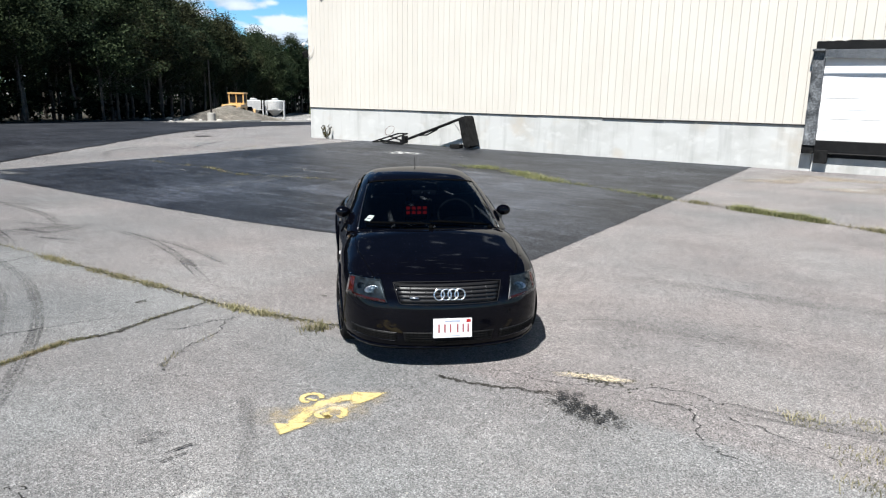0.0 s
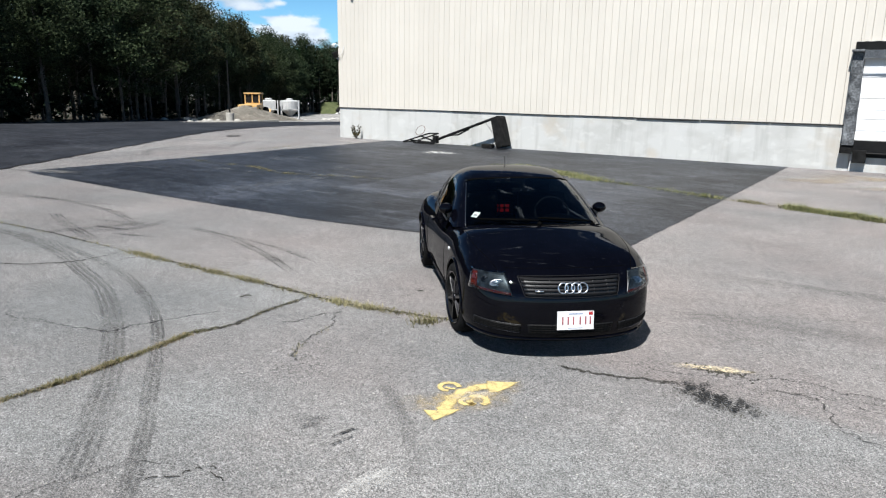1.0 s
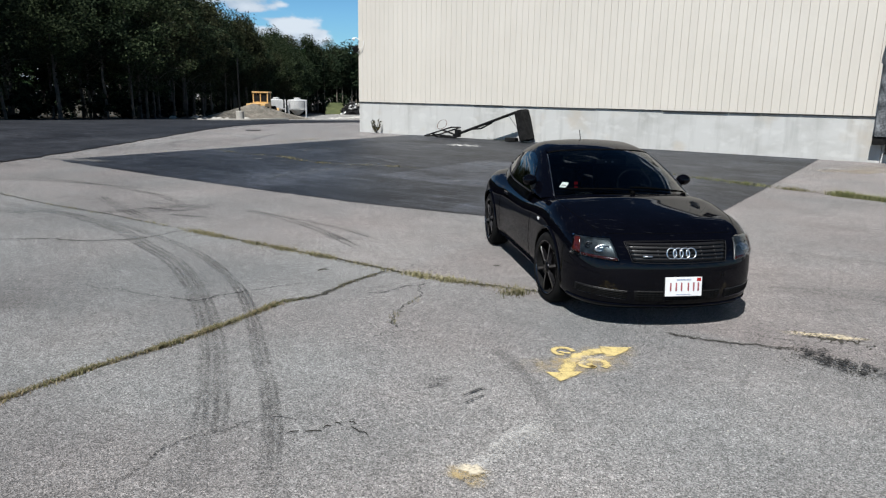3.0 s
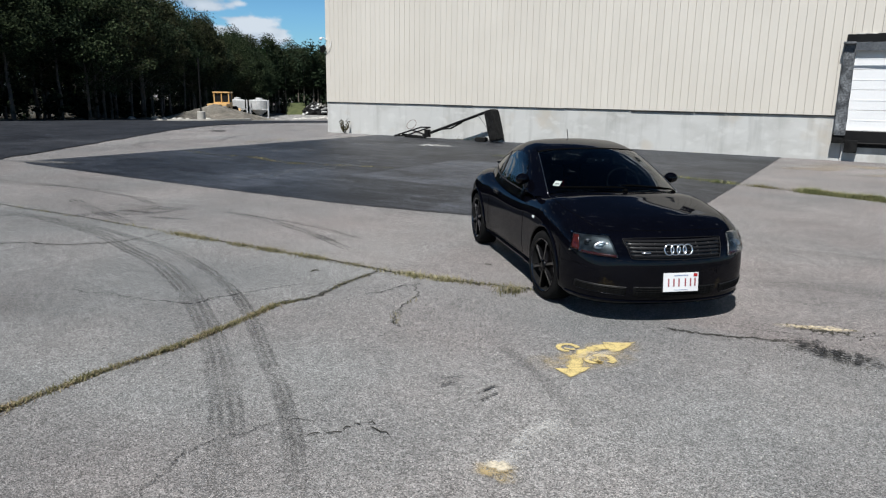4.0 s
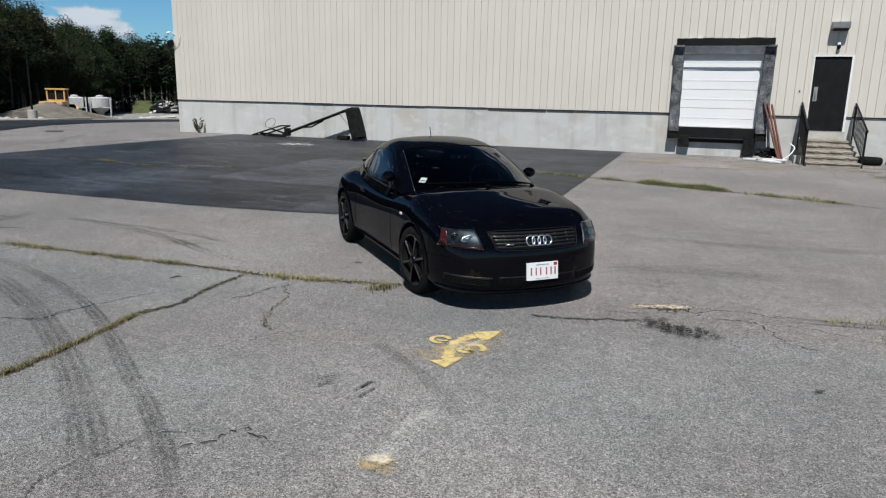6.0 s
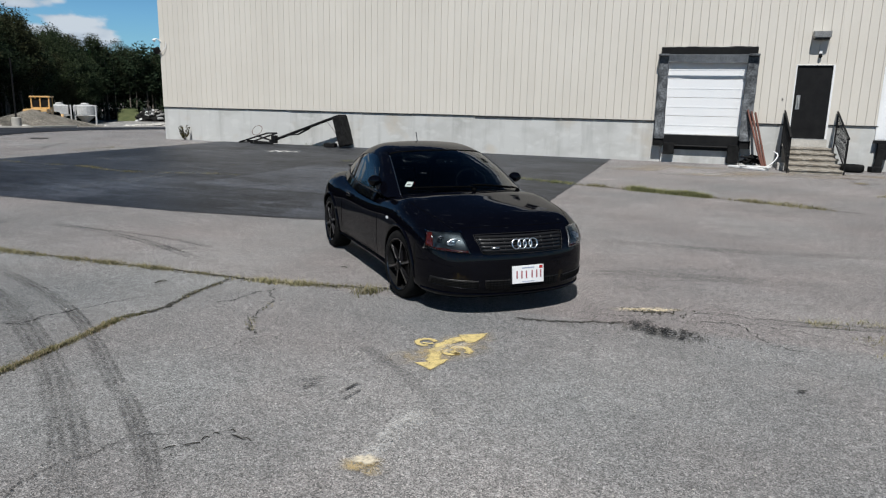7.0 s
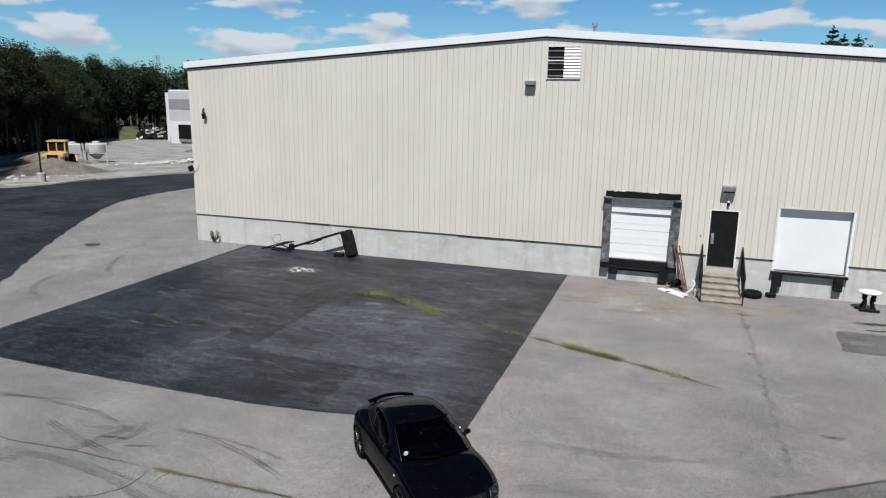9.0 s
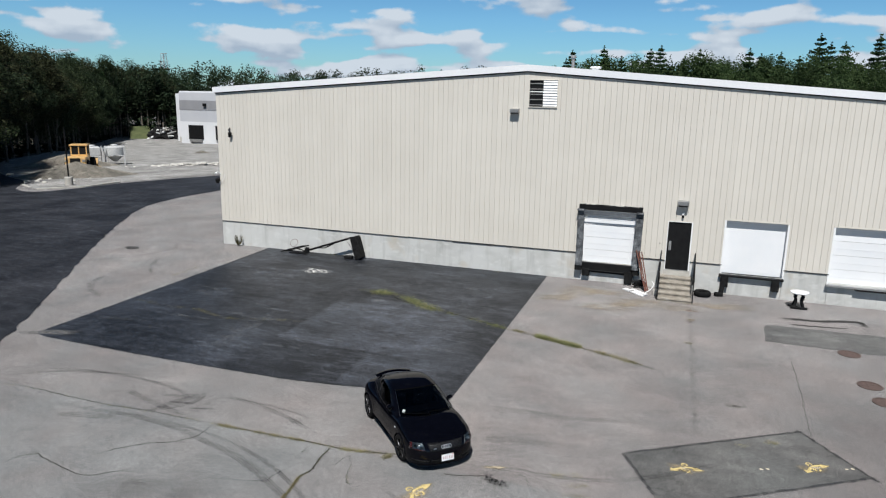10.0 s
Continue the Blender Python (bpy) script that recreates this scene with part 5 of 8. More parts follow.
# shut lines
for s in (-1, 1):
    surf_line("bonnet_seam", [(x, s * (0.70 - 0.16 * max(0, (x - 1.2) / 0.7) ** 2), 2.0) for x in [0.80 + i * 0.045 for i in range(26)]], (0, 0, -1), 0.0002, 0.0022, SEAMM, body, "")
    door_edge = [(0.56, 3 * s, 0.28 + i * 0.05) for i in range(12)]
    surf_line("door_seam", door_edge, (0, -s, 0), 0.0002, 0.0022, SEAMM, body)
    surf_line("door_seam", [(-0.72, 3 * s, 0.34 + i * 0.05) for i in range(11)], (0, -s, 0), 0.0002, 0.0022, SEAMM, body)
    surf_line("door_seam", [(-0.72 + i * 0.064, 3 * s, 0.28) for i in range(21)], (0, -s, 0), 0.0002, 0.0022, SEAMM, body)
    sill_pts = [(-0.82 + i * 0.0835, 3 * s, 0.235) for i in range(21)]
    surf_line("side_skirt", sill_pts, (0, -s, 0), 0.004, 0.02, PAINT, car, "black side skirt")
    h, n = cast((0.88, 3 * s, 0.70), (0, -s, 0))
    part("side_marker", box(-0.022, 0.022, -0.006, 0.006, -0.011, 0.011, 0.003, Matrix.Translation(h + n * 0.003)), PLATE, car, "pale side marker lens")
    h, n = cast((-0.45, 3 * s, 0.74), (0, -s, 0))
    part("door_handle", box(-0.09, 0.09, -0.02, 0.014, -0.016, 0.016, 0.008, Matrix.Translation(h + n * 0.012)), PAINT, car)
surf_line("bonnet_seam", [(3, -0.52 + i * 0.052, 0.752 - 0.03 * abs(-0.52 + i * 0.052) ** 2) for i in range(21)], (-1, 0, 0), 0.0002, 0.0022, SEAMM, body)

# wheel arch lips and wheels
for ax in (FA, RA):
    for s in (-1, 1):
        pts = []
        for i in range(25):
            t = math.radians(-8 + i * 196 / 24)
            x, z = ax + 0.351 * math.cos(t), 0.325 + 0.351 * math.sin(t)
            h, n = cast((x, 3 * s, z), (0, -s, 0))
            if h is not None:
                pts.append(h + n * 0.002)
        part("arch_lip", tube(pts, 0.012, 8), PAINT, car, "rounded wheel arch lip", True)


def wheel(x, s):
    out = 0.738 if x > 0 else 0.766
    w = part("wheel", lathe([(0.226, -0.10), (0.24, -0.106), (0.285, -0.108), (0.308, -0.094), (0.317, -0.066), (0.318, 0.0), (0.317, 0.066), (0.308, 0.094), (0.285, 0.108), (0.24, 0.106), (0.226, 0.10), (0.222, 0.0), (0.226, -0.10)], 40, pose(x, s * out, 0.318, 90), False), TYRE, car, "black low-profile tyre", True)
    y = s * out + s * 0.085
    bm = bmesh.new()
    for i in range(40):
        a, b = 2 * math.pi * i / 40, 2 * math.pi * (i + 1) / 40
        q = [(0.226, a, -0.14), (0.226, b, -0.14), (0.230, b, 0.026), (0.230, a, 0.026), (0.241, b, 0.028), (0.241, a, 0.028)]
        vs = [bm.verts.new((x + r * math.cos(t), y + s * k, 0.318 + r * math.sin(t))) for r, t, k in q]
        bm.faces.new(vs[:4])
        bm.faces.new((vs[3], vs[2], vs[4], vs[5]))
    bmesh.ops.remove_doubles(bm, verts=bm.verts, dist=0.0005)
    part("rim", bm, ALLOY, w, "dark polished alloy rim", True)
    part("brake_disc", lathe([(0.02, -0.012), (0.155, -0.012), (0.155, 0.012), (0.02, 0.012)], 32, pose(x, y - s * 0.09, 0.318, 90)), DARKALLOY, w)
    part("rim_back", lathe([(0.01, -0.004), (0.226, -0.004), (0.226, 0.004), (0.01, 0.004)], 32, pose(x, y - s * 0.115, 0.318, 90)), BLACKM, w)
    for k in range(6):
        a = 2 * math.pi * k / 6 + 0.3
        ca, sa = math.cos(a), math.sin(a)
        bm = bmesh.new()
        rows = []
        for r, wd, yo in ((0.03, 0.026, 0.012), (0.09, 0.02, 0.016), (0.16, 0.018, 0.014), (0.234, 0.027, 0.012)):
            rows.append([bm.verts.new((x + r * ca - q * sa, y + s * (yo - d), 0.318 + r * sa + q * ca)) for q, d in ((-wd, 0.03), (-wd * 0.7, 0.0), (wd * 0.7, 0.0), (wd, 0.03))])
        for p, q in zip(rows, rows[1:]):
            for i in range(3):
                bm.faces.new((p[i], p[i + 1], q[i + 1], q[i]))
        sp = part("spoke", bm, DARKALLOY, w)
        bm = bmesh.new()
        rows = []
        for r, wd, yo in ((0.06, 0.005, 0.0175), (0.15, 0.007, 0.0165), (0.232, 0.015, 0.0145)):
            rows.append([bm.verts.new((x + r * ca - q * sa, y + s * (yo - d), 0.318 + r * sa + q * ca)) for q, d in ((-wd, 0.006), (-wd, 0.0), (wd, 0.0), (wd, 0.006))])
        for p, q in zip(rows, rows[1:]):
            for i in range(3):
                bm.faces.new((p[i], p[i + 1], q[i + 1], q[i]))
        part("spoke_face", bm, SPOKEFACE, sp, "bright machined spoke face")
    part("hub_cap", lathe([(0.045, -0.02), (0.045, 0.012), (0.035, 0.02), (0.004, 0.022)], 20, pose(x, y + s * 0.004, 0.318, -90 * s)), DARKALLOY, w, smooth=True)
    if x > 0:
        # front wheels turned a little to the left
        c = Matrix.Translation((x, s * out, 0.318))
        w.matrix_local = c @ Matrix.Rotation(radians(6.5), 4, "Z") @ c.inverted()
    return w


for x in (FA, RA):
    for s in (-1, 1):
        wheel(x, s)

# cabin: panels and panes drawn on to one smooth shell
def shell(name, grid, mat, label, parent, off=0.0, thick=0.008, closed=True):
    """A panel with thickness on the cabin's shell, from a grid of guessed points."""
    pts, nn = settle_on(upper_body, grid)
    rows_, cols = pts.shape[:2]
    outer, inner = (pts + nn * off).reshape(-1, 3), (pts + nn * (off - thick)).reshape(-1, 3)
    m, f = rows_ * cols, []
    for j in range(rows_ - 1):
        for i in range(cols - 1):
            a = j * cols + i
            f.append((a, a + 1, a + cols + 1, a + cols))
            f.append((m + a, m + a + cols, m + a + cols + 1, m + a + 1))
    ring = list(range(cols)) + [j * cols + cols - 1 for j in range(1, rows_)] + [(rows_ - 1) * cols + i for i in range(cols - 2, -1, -1)] + [j * cols for j in range(rows_ - 2, 0, -1)]
    for q in range(len(ring) if closed else 0):
        a, b = ring[q], ring[(q + 1) % len(ring)]
        f.append((b, a, m + a, m + b))
    ob = pydata(name, [*outer, *inner], f, mat, parent, label, True)
    bmx = bmesh.new()
    bmx.from_mesh(ob.data)
    bmesh.ops.recalc_face_normals(bmx, faces=bmx.faces)
    bmx.to_mesh(ob.data)
    bmx.free()
    ob.data.set_sharp_from_angle(angle=radians(40))
    return ob


def between(a, b, n):
    """A ruled grid from one run of points to another."""
    a, b = np.array(a, float), np.array(b, float)
    return np.stack([a + (b - a) * j / n for j in range(n + 1)])


def run(points, n):
    """n + 1 even steps along a smooth run."""
    q = np.array([tuple(v) for v in spline(points, 10)])
    d = np.concatenate([[0], np.cumsum(np.linalg.norm(np.diff(q, axis=0), axis=1))])
    return np.stack([np.interp(np.linspace(0, d[-1], n + 1), d, q[:, i]) for i in range(3)], -1)


U = np.linspace(-1, 1, 33)
screen_foot = np.stack([1.08 - 0.54 * (0.685 * U) ** 2, 0.685 * U, np.full(33, 0.92)], -1)
screen_head = np.stack([0.165 - 0.36 * (0.56 * U) ** 2, 0.56 * U, np.full(33, 1.29)], -1)
roof_back = np.stack([-0.92 + 0.22 * (0.50 * U) ** 2, 0.50 * U, np.full(33, 1.24)], -1)
glass_back = np.stack([-1.52 + 0.30 * (0.46 * U) ** 2, 0.46 * U, np.full(33, 1.0)], -1)
tail_back = np.stack([-1.90 + 0.45 * (0.42 * U) ** 2, 0.42 * U, np.full(33, 0.85)], -1)
windscreen = shell("windscreen", between(screen_foot, screen_head, 18), SCREEN, "dark tinted windscreen", car, 0.0, 0.005, False)
roof = shell("roof", between(screen_head, roof_back, 22), PAINT, "glossy black domed roof", car, 0.001, 0.02)
shell("rear_window", between(roof_back, glass_back, 12), DARKGLASS, "dark rear window", car, 0.0, 0.005, False)
shell("tail_panel", between(glass_back, tail_back, 8), PAINT, "black tailgate panel", car, 0.0, 0.015)
shell("header", between(screen_head + np.array((0.035, 0, -0.01)), screen_head, 3), SEAMM, "black ceramic band along the screen top", windscreen, 0.0015, 0.004)
shell("cowl", between(screen_foot + np.array((0.07, 0, -0.03)), screen_foot + np.array((-0.012, 0, 0.005)), 4), SEAMM, "black plastic cowl below the windscreen", car, 0.003, 0.012)
for s in (-1, 1):
    flip = np.array((1, s, 1))
    pane_top = run([(0.43, 0.77, 0.885), (0.29, 0.71, 0.99), (0.14, 0.66, 1.10), (0.0, 0.63, 1.172), (-0.2, 0.61, 1.212), (-0.45, 0.61, 1.212), (-0.7, 0.60, 1.165), (-0.9, 0.61, 1.085), (-1.04, 0.62, 0.995)], 36)
    pane_foot = run([(0.40, 0.77, 0.868), (-0.3, 0.76, 0.892), (-0.75, 0.72, 0.925), (-1.04, 0.66, 0.975)], 36)
    rail_out = run([(0.827, 0.685, 0.90), (0.57, 0.643, 1.03), (0.31, 0.601, 1.16), (0.052, 0.56, 1.26), (-0.3, 0.54, 1.30), (-0.65, 0.52, 1.27), (-0.865, 0.50, 1.23), (-1.15, 0.465, 1.13), (-1.30, 0.463, 1.06)], 44)
    rail_in = run([(0.66, 0.76, 0.85), (0.52, 0.76, 0.87), (0.41, 0.765, 0.90), (0.29, 0.71, 0.99), (0.14, 0.66, 1.10), (0.0, 0.63, 1.172), (-0.2, 0.61, 1.212), (-0.45, 0.61, 1.212), (-0.7, 0.60, 1.165), (-0.9, 0.61, 1.085), (-1.04, 0.62, 0.995)], 44)
    shell("side_window", between(pane_top, pane_foot, 8) * flip, DARKGLASS, "dark tinted side window", car, -0.001, 0.005, False)
    rail = shell("roof_rail", between(rail_out, rail_in, 8) * flip, PAINT, "black pillar and roof rail", car, 0.003, 0.02)
    shell("belt_line", between(pane_foot, pane_foot + np.array((0, 0.02, -0.09)), 4) * flip, PAINT, "", car, 0.002, 0.02)
    quarter_out = run([(-1.02, 0.60, 1.03), (-1.13, 0.465, 1.135), (-1.30, 0.463, 1.06), (-1.46, 0.46, 0.99), (-1.62, 0.445, 0.93), (-1.82, 0.42, 0.85)], 24)
    quarter_in = run([(-1.0, 0.70, 0.86), (-1.2, 0.67, 0.85), (-1.4, 0.63, 0.85), (-1.6, 0.58, 0.84), (-1.82, 0.51, 0.82)], 24)
    shell("rear_quarter", between(quarter_out, quarter_in, 8) * flip, PAINT, "black rear quarter panel", car, 0.001, 0.015)
    # bright edge tube also paints in the sunlit reflection along the pillar
    edge, nn = settle_on(upper_body, run([(0.80, 0.680, 0.91), (0.57, 0.641, 1.03), (0.31, 0.599, 1.16), (0.10, 0.566, 1.25)], 20) * flip)
    part("screen_trim_glint", tube([Vector(v) for v in edge + nn * 0.003], 0.004, 6), BOWL, windscreen, "bright windscreen edge trim that also stands in for the pillar's reflection", True)
    edge, nn = settle_on(upper_body, run([(0.405, 0.77, 0.885), (0.29, 0.71, 0.985), (0.15, 0.66, 1.09)], 10) * flip)
    part("window_edge", tube([Vector(v) for v in edge + nn * 0.004], 0.005, 6), ALLOY, car, "bright window edge", True)
    edge, nn = settle_on(upper_body, run([(-0.60, 0.74, 0.915), (-0.64, 0.66, 1.05), (-0.68, 0.60, 1.17)], 8) * flip)
    part("window_divider", tube([Vector(v) for v in edge + nn * 0.004], 0.009, 6), SATIN, car, "", True)
    edge, nn = settle_on(upper_body, pane_foot[:] * flip)
    part("window_seal", tube([Vector(v) for v in edge + nn * 0.004], 0.007, 6), SATIN, car, "black window seal", True)


def on_screen(x, y):
    q, n = settle_on(upper_body, np.array([[(x, y, float(ROOFLINE(x + 0.55 * y * y)) - 0.03)]]))
    return Vector(q[0, 0]), Vector(n[0, 0])


# things behind the glass
dash = part("dashboard", box(0.32, 0.84, -0.60, 0.60, 0.80, 0.885, 0.03), DASHM, car, "black dashboard", True)
for s in (-1, 1):
    bm = box(-0.42, -0.26, s * 0.38 - 0.26, s * 0.38 + 0.26, 0.60, 1.06, 0.05, None)
    add_box(bm, -0.43, -0.33, s * 0.36 - 0.13, s * 0.36 + 0.13, 1.03, 1.18, 0.04)
    part("seat", bm, CABIN, car, "black seat with headrest", True)
pts = [(0.26 - 0.07 * math.cos(t), 0.34 + 0.18 * math.sin(t), 0.92 + 0.15 * math.cos(t)) for t in [2 * math.pi * i / 28 for i in range(28)]]
part("steering_wheel", tube(pts, 0.014, 8, True), CABIN, car, "dark steering wheel", True)
part("instrument_hood", lathe([(0.20, 0.0), (0.19, 0.05), (0.14, 0.09), (0.05, 0.11), (0.005, 0.115)], 24, Matrix.LocRotScale((0.50, 0.34, 0.86), None, (0.75, 1, 0.8))), DASHM, dash, "rounded instrument hood", True)
part("rear_mirror", box(0.34, 0.365, -0.12, 0.12, 1.150, 1.195, 0.012), TRIMGREY, car, "inner mirror")
for k in (-0.035, 0.035):
    part("map_light", box(0.367, 0.372, k + 0.000, k + 0.020, 1.166, 1.182), CHROME, car)
net = part("red_lamp_cluster", box(-1.165, -1.15, -0.07, 0.26, 0.655, 0.81, 0.004), CABIN, car, "dark panel with red squares behind the seats")
for i in range(4):
    for j in range(2):
        y = -0.015 + i * 0.068
        part("red_square", box(-1.148, -1.142, y - 0.023, y + 0.023, 0.685 + j * 0.056, 0.722 + j * 0.056, 0.002), REDGLOW, net)
q, nn = on_screen(0.735, -0.565)
u = Vector((0, 0, 1)).cross(nn).normalized()
v = nn.cross(u).normalized()
c4 = [q - u * 0.034 - v * 0.032, q + u * 0.034 - v * 0.032, q + u * 0.034 + v * 0.045, q - u * 0.034 + v * 0.045]
vs = [p + nn * 0.004 for p in c4] + [p + nn * 0.002 for p in c4]
pydata("sticker", vs, [(0, 1, 2, 3), (7, 6, 5, 4), (0, 4, 5, 1), (1, 5, 6, 2), (2, 6, 7, 3), (3, 7, 4, 0)], STICKER, windscreen, "pale green-white windscreen sticker")
vs = [q - u * 0.022 + v * k + nn * 0.0045 for k in (-0.006, 0.008)] + [q + u * 0.022 + v * k + nn * 0.0045 for k in (0.008, -0.006)]
pydata("print_bar", vs + [p - nn * 0.001 for p in vs], [(0, 1, 2, 3), (7, 6, 5, 4), (0, 4, 5, 1), (1, 5, 6, 2), (2, 6, 7, 3), (3, 7, 4, 0)], TRIMGREY, windscreen)
for y0, y1, lift in ((-0.60, -0.02, 0.020), (-0.02, 0.56, 0.014)):
    pts = []
    for i in range(11):
        t = i / 10
        y = y0 + (y1 - y0) * t
        q, nn = on_screen(1.035 - 0.53 * y * y - 0.05 * (1 - t), y)
        pts.append(q + nn * (lift + 0.004))
    wiper = part("wiper", tube(pts, 0.007, 6), SEAMM, car, "black wiper", True)
    part("wiper_blade", tube([p + Vector((-0.03, 0, 0.002)) for p in pts[1:-1]], 0.005, 5), SEAMM, wiper)
    q, nn = on_screen(1.065 - 0.53 * y1 * y1, y1)
    part("wiper_boss", lathe([(0.022, -0.01), (0.022, 0.016), (0.012, 0.024), (0.003, 0.025)], 16, Matrix.Translation(q + nn * 0.004) @ nn.to_track_quat("Z", "Y").to_matrix().to_4x4()), SEAMM, wiper, "", True)

# mirrors, wing, mast, lamps at the tail
for s in (-1, 1):
    bm = bmesh.new()
    bmesh.ops.create_uvsphere(bm, u_segments=20, v_segments=12, radius=1.0)
    for vtx in bm.verts:
        if vtx.co.x < 0:
            vtx.co.x *= 0.35
    bmesh.ops.transform(bm, verts=bm.verts, matrix=Matrix.LocRotScale((0.385, s * 0.805, 0.995), Euler((0, 0, radians(-8 * s))), (0.065, 0.072, 0.055)))
    mir = part("mirror", bm, PAINT, car, "rounded black door mirror", True)
    part("mirror_glass", lathe([(0.006, 0), (0.085, 0.0), (0.082, 0.004), (0.004, 0.004)], 20, Matrix.LocRotScale((0.359, s * 0.805, 0.995), Euler((0, radians(-90), 0)), (0.56, 0.74, 1))), CHROME, mir)
    part("mirror_stalk", tube([(0.40, s * 0.74, 0.87), (0.39, s * 0.76, 0.92), (0.385, s * 0.772, 0.98)], 0.03, 8), SATIN, mir)
bm = bmesh.new()
rows = []
for i in range(21):
    y = -0.50 + i * 0.05
    x = -1.76 + 0.12 * (y / 0.5) ** 2
    z = 0.975 - 0.03 * (y / 0.5) ** 2
    rows.append([bm.verts.new(p) for p in ((x + 0.10, y, z), (x, y, z + 0.022), (x - 0.07, y, z + 0.028), (x - 0.07, y, z + 0.008), (x, y, z - 0.006))])
for p, q in zip(rows, rows[1:]):
    for i in range(5):
        bm.faces.new((p[i], q[i], q[(i + 1) % 5], p[(i + 1) % 5]))
bm.faces.new(rows[0]); bm.faces.new(rows[-1][::-1])
bmesh.ops.recalc_face_normals(bm, faces=bm.faces)
wing = part("rear_wing", bm, PAINT, car, "raised black rear wing", True)
for y in (-0.34, 0.34):
    part("wing_foot", box(-1.75, -1.66, y - 0.02, y + 0.02, 0.86, 0.97, 0.008), PAINT, wing)
part("aerial", tube([(-0.52, 0, 1.325), (-0.565, 0, 1.435)], 0.005, 6), SATIN, car, "short roof aerial")
for s in (-1, 1):
    pts = []
    tl = []
    for z in (0.62, 0.66, 0.70, 0.74):
        for y in (0.50, 0.56, 0.62, 0.68):
            h, n = cast((-3.2, s * y, z), (1, 0, 0))
            if h is None:
                h, n = Vector((-1.75, s * y, z)), Vector((-1, 0, 0))
            tl.append(h + n * 0.008)
    f = []
    for j in range(3):
        for i in range(3):
            k = j * 4 + i
            f.append((k, k + 1, k + 5, k + 4))
    tl2 = tl + [p + Vector((0.02, 0, 0)) for p in tl]
    f += [tuple(16 + q for q in reversed(r)) for r in f]
    pydata("tail_lamp", tl2, f, REDLENS, car, "red tail lamp")

# ---- trees ----
def leaf_cards(rnd, centre, spread, count, size, verts, faces):
    for _ in range(count):
        d = Vector((rnd.gauss(0, 1), rnd.gauss(0, 1), rnd.gauss(0, 1)))
        d = d.normalized() * rnd.random() ** 0.4
        p = centre + Vector((d.x * spread.x, d.y * spread.y, d.z * spread.z))
        a = Vector((rnd.gauss(0, 1), rnd.gauss(0, 1), rnd.gauss(0, 0.6))).normalized()
        b = a.cross(Vector((rnd.gauss(0, 1), rnd.gauss(0, 1), rnd.gauss(0, 1)))).normalized()
        s = size * rnd.uniform(0.6, 1.4)
        k = len(verts)
        verts += [p - a * s, p - b * s * 0.55, p + a * s, p + b * s * 0.55]
        faces.append((k, k + 1, k + 2, k + 3))


def make_broadleaf(seed, h, cards=9500, size=0.105, low=0.22, width=0.24):
    rnd = random.Random(seed)
    bm = bmesh.new()
    r0 = 0.0095 * h + 0.02
    pts, p = [], Vector((0, 0, -0.3))
    lean = Vector((rnd.uniform(-0.05, 0.05), rnd.uniform(-0.05, 0.05), 1))
    n = 9
    for i in range(n + 1):
        pts.append(p.copy())
        p = p + lean * (h * 0.86 / n) + Vector((rnd.gauss(0, 0.05), rnd.gauss(0, 0.05), 0))
    for i in range(n):
        add_rod(bm, pts[i], pts[i + 1], r0 * (1 - 0.88 * i / n), r0 * (1 - 0.88 * (i + 1) / n), 7)
    tips = []
    for _ in range(13):
        t = rnd.uniform(low + 0.06, 0.95)
        i = min(int(t * n), n - 1)
        o = pts[i].lerp(pts[i + 1], t * n - i)
        a = rnd.uniform(0, 6.283)
        ln = h * width * (1.15 - t) * rnd.uniform(0.7, 1.3) + 0.5
        e = o + Vector((math.cos(a) * ln, math.sin(a) * ln, ln * rnd.uniform(0.3, 0.9)))
        mid = o.lerp(e, 0.5) + Vector((0, 0, ln * 0.1))
        rr = r0 * 0.36 * (1.1 - t)
        add_rod(bm, o, mid, rr, rr * 0.7, 5)
        add_rod(bm, mid, e, rr * 0.7, rr * 0.25, 5)
        tips += [e, mid, o.lerp(e, 0.75)]
    trunk = bpy.data.meshes.new("trunk")
    bm.to_mesh(trunk)
    bm.free()
    verts, faces = [], []
    clumps = []
    for e in tips:
        clumps.append((e, rnd.uniform(0.55, 1.1) * h * 0.06 + 0.35))
    for _ in range(26):
        t = rnd.uniform(low, 1.02)
        a = rnd.uniform(0, 6.283)
        prof = math.sin(min(1.0, (t - low) / (1 - low) * 0.86 + 0.14) * math.pi) ** 0.6
        rad = h * width * prof * rnd.uniform(0.35, 1.0)
        c = Vector((math.cos(a) * rad, math.sin(a) * rad, t * h * 0.94))
        clumps.append((c, rnd.uniform(0.6, 1.2) * h * 0.055 + 0.3))
    clumps.append((pts[-1] + Vector((0, 0, h * 0.04)), h * 0.05 + 0.3))
    per = cards // len(clumps)
    for c, s in clumps:
        leaf_cards(rnd, c, Vector((s * 1.25, s * 1.25, s * 0.8)), per, size, verts, faces)
    crown = bpy.data.meshes.new("crown")
    crown.from_pydata([tuple(v) for v in verts], [], faces)
    return trunk, crown


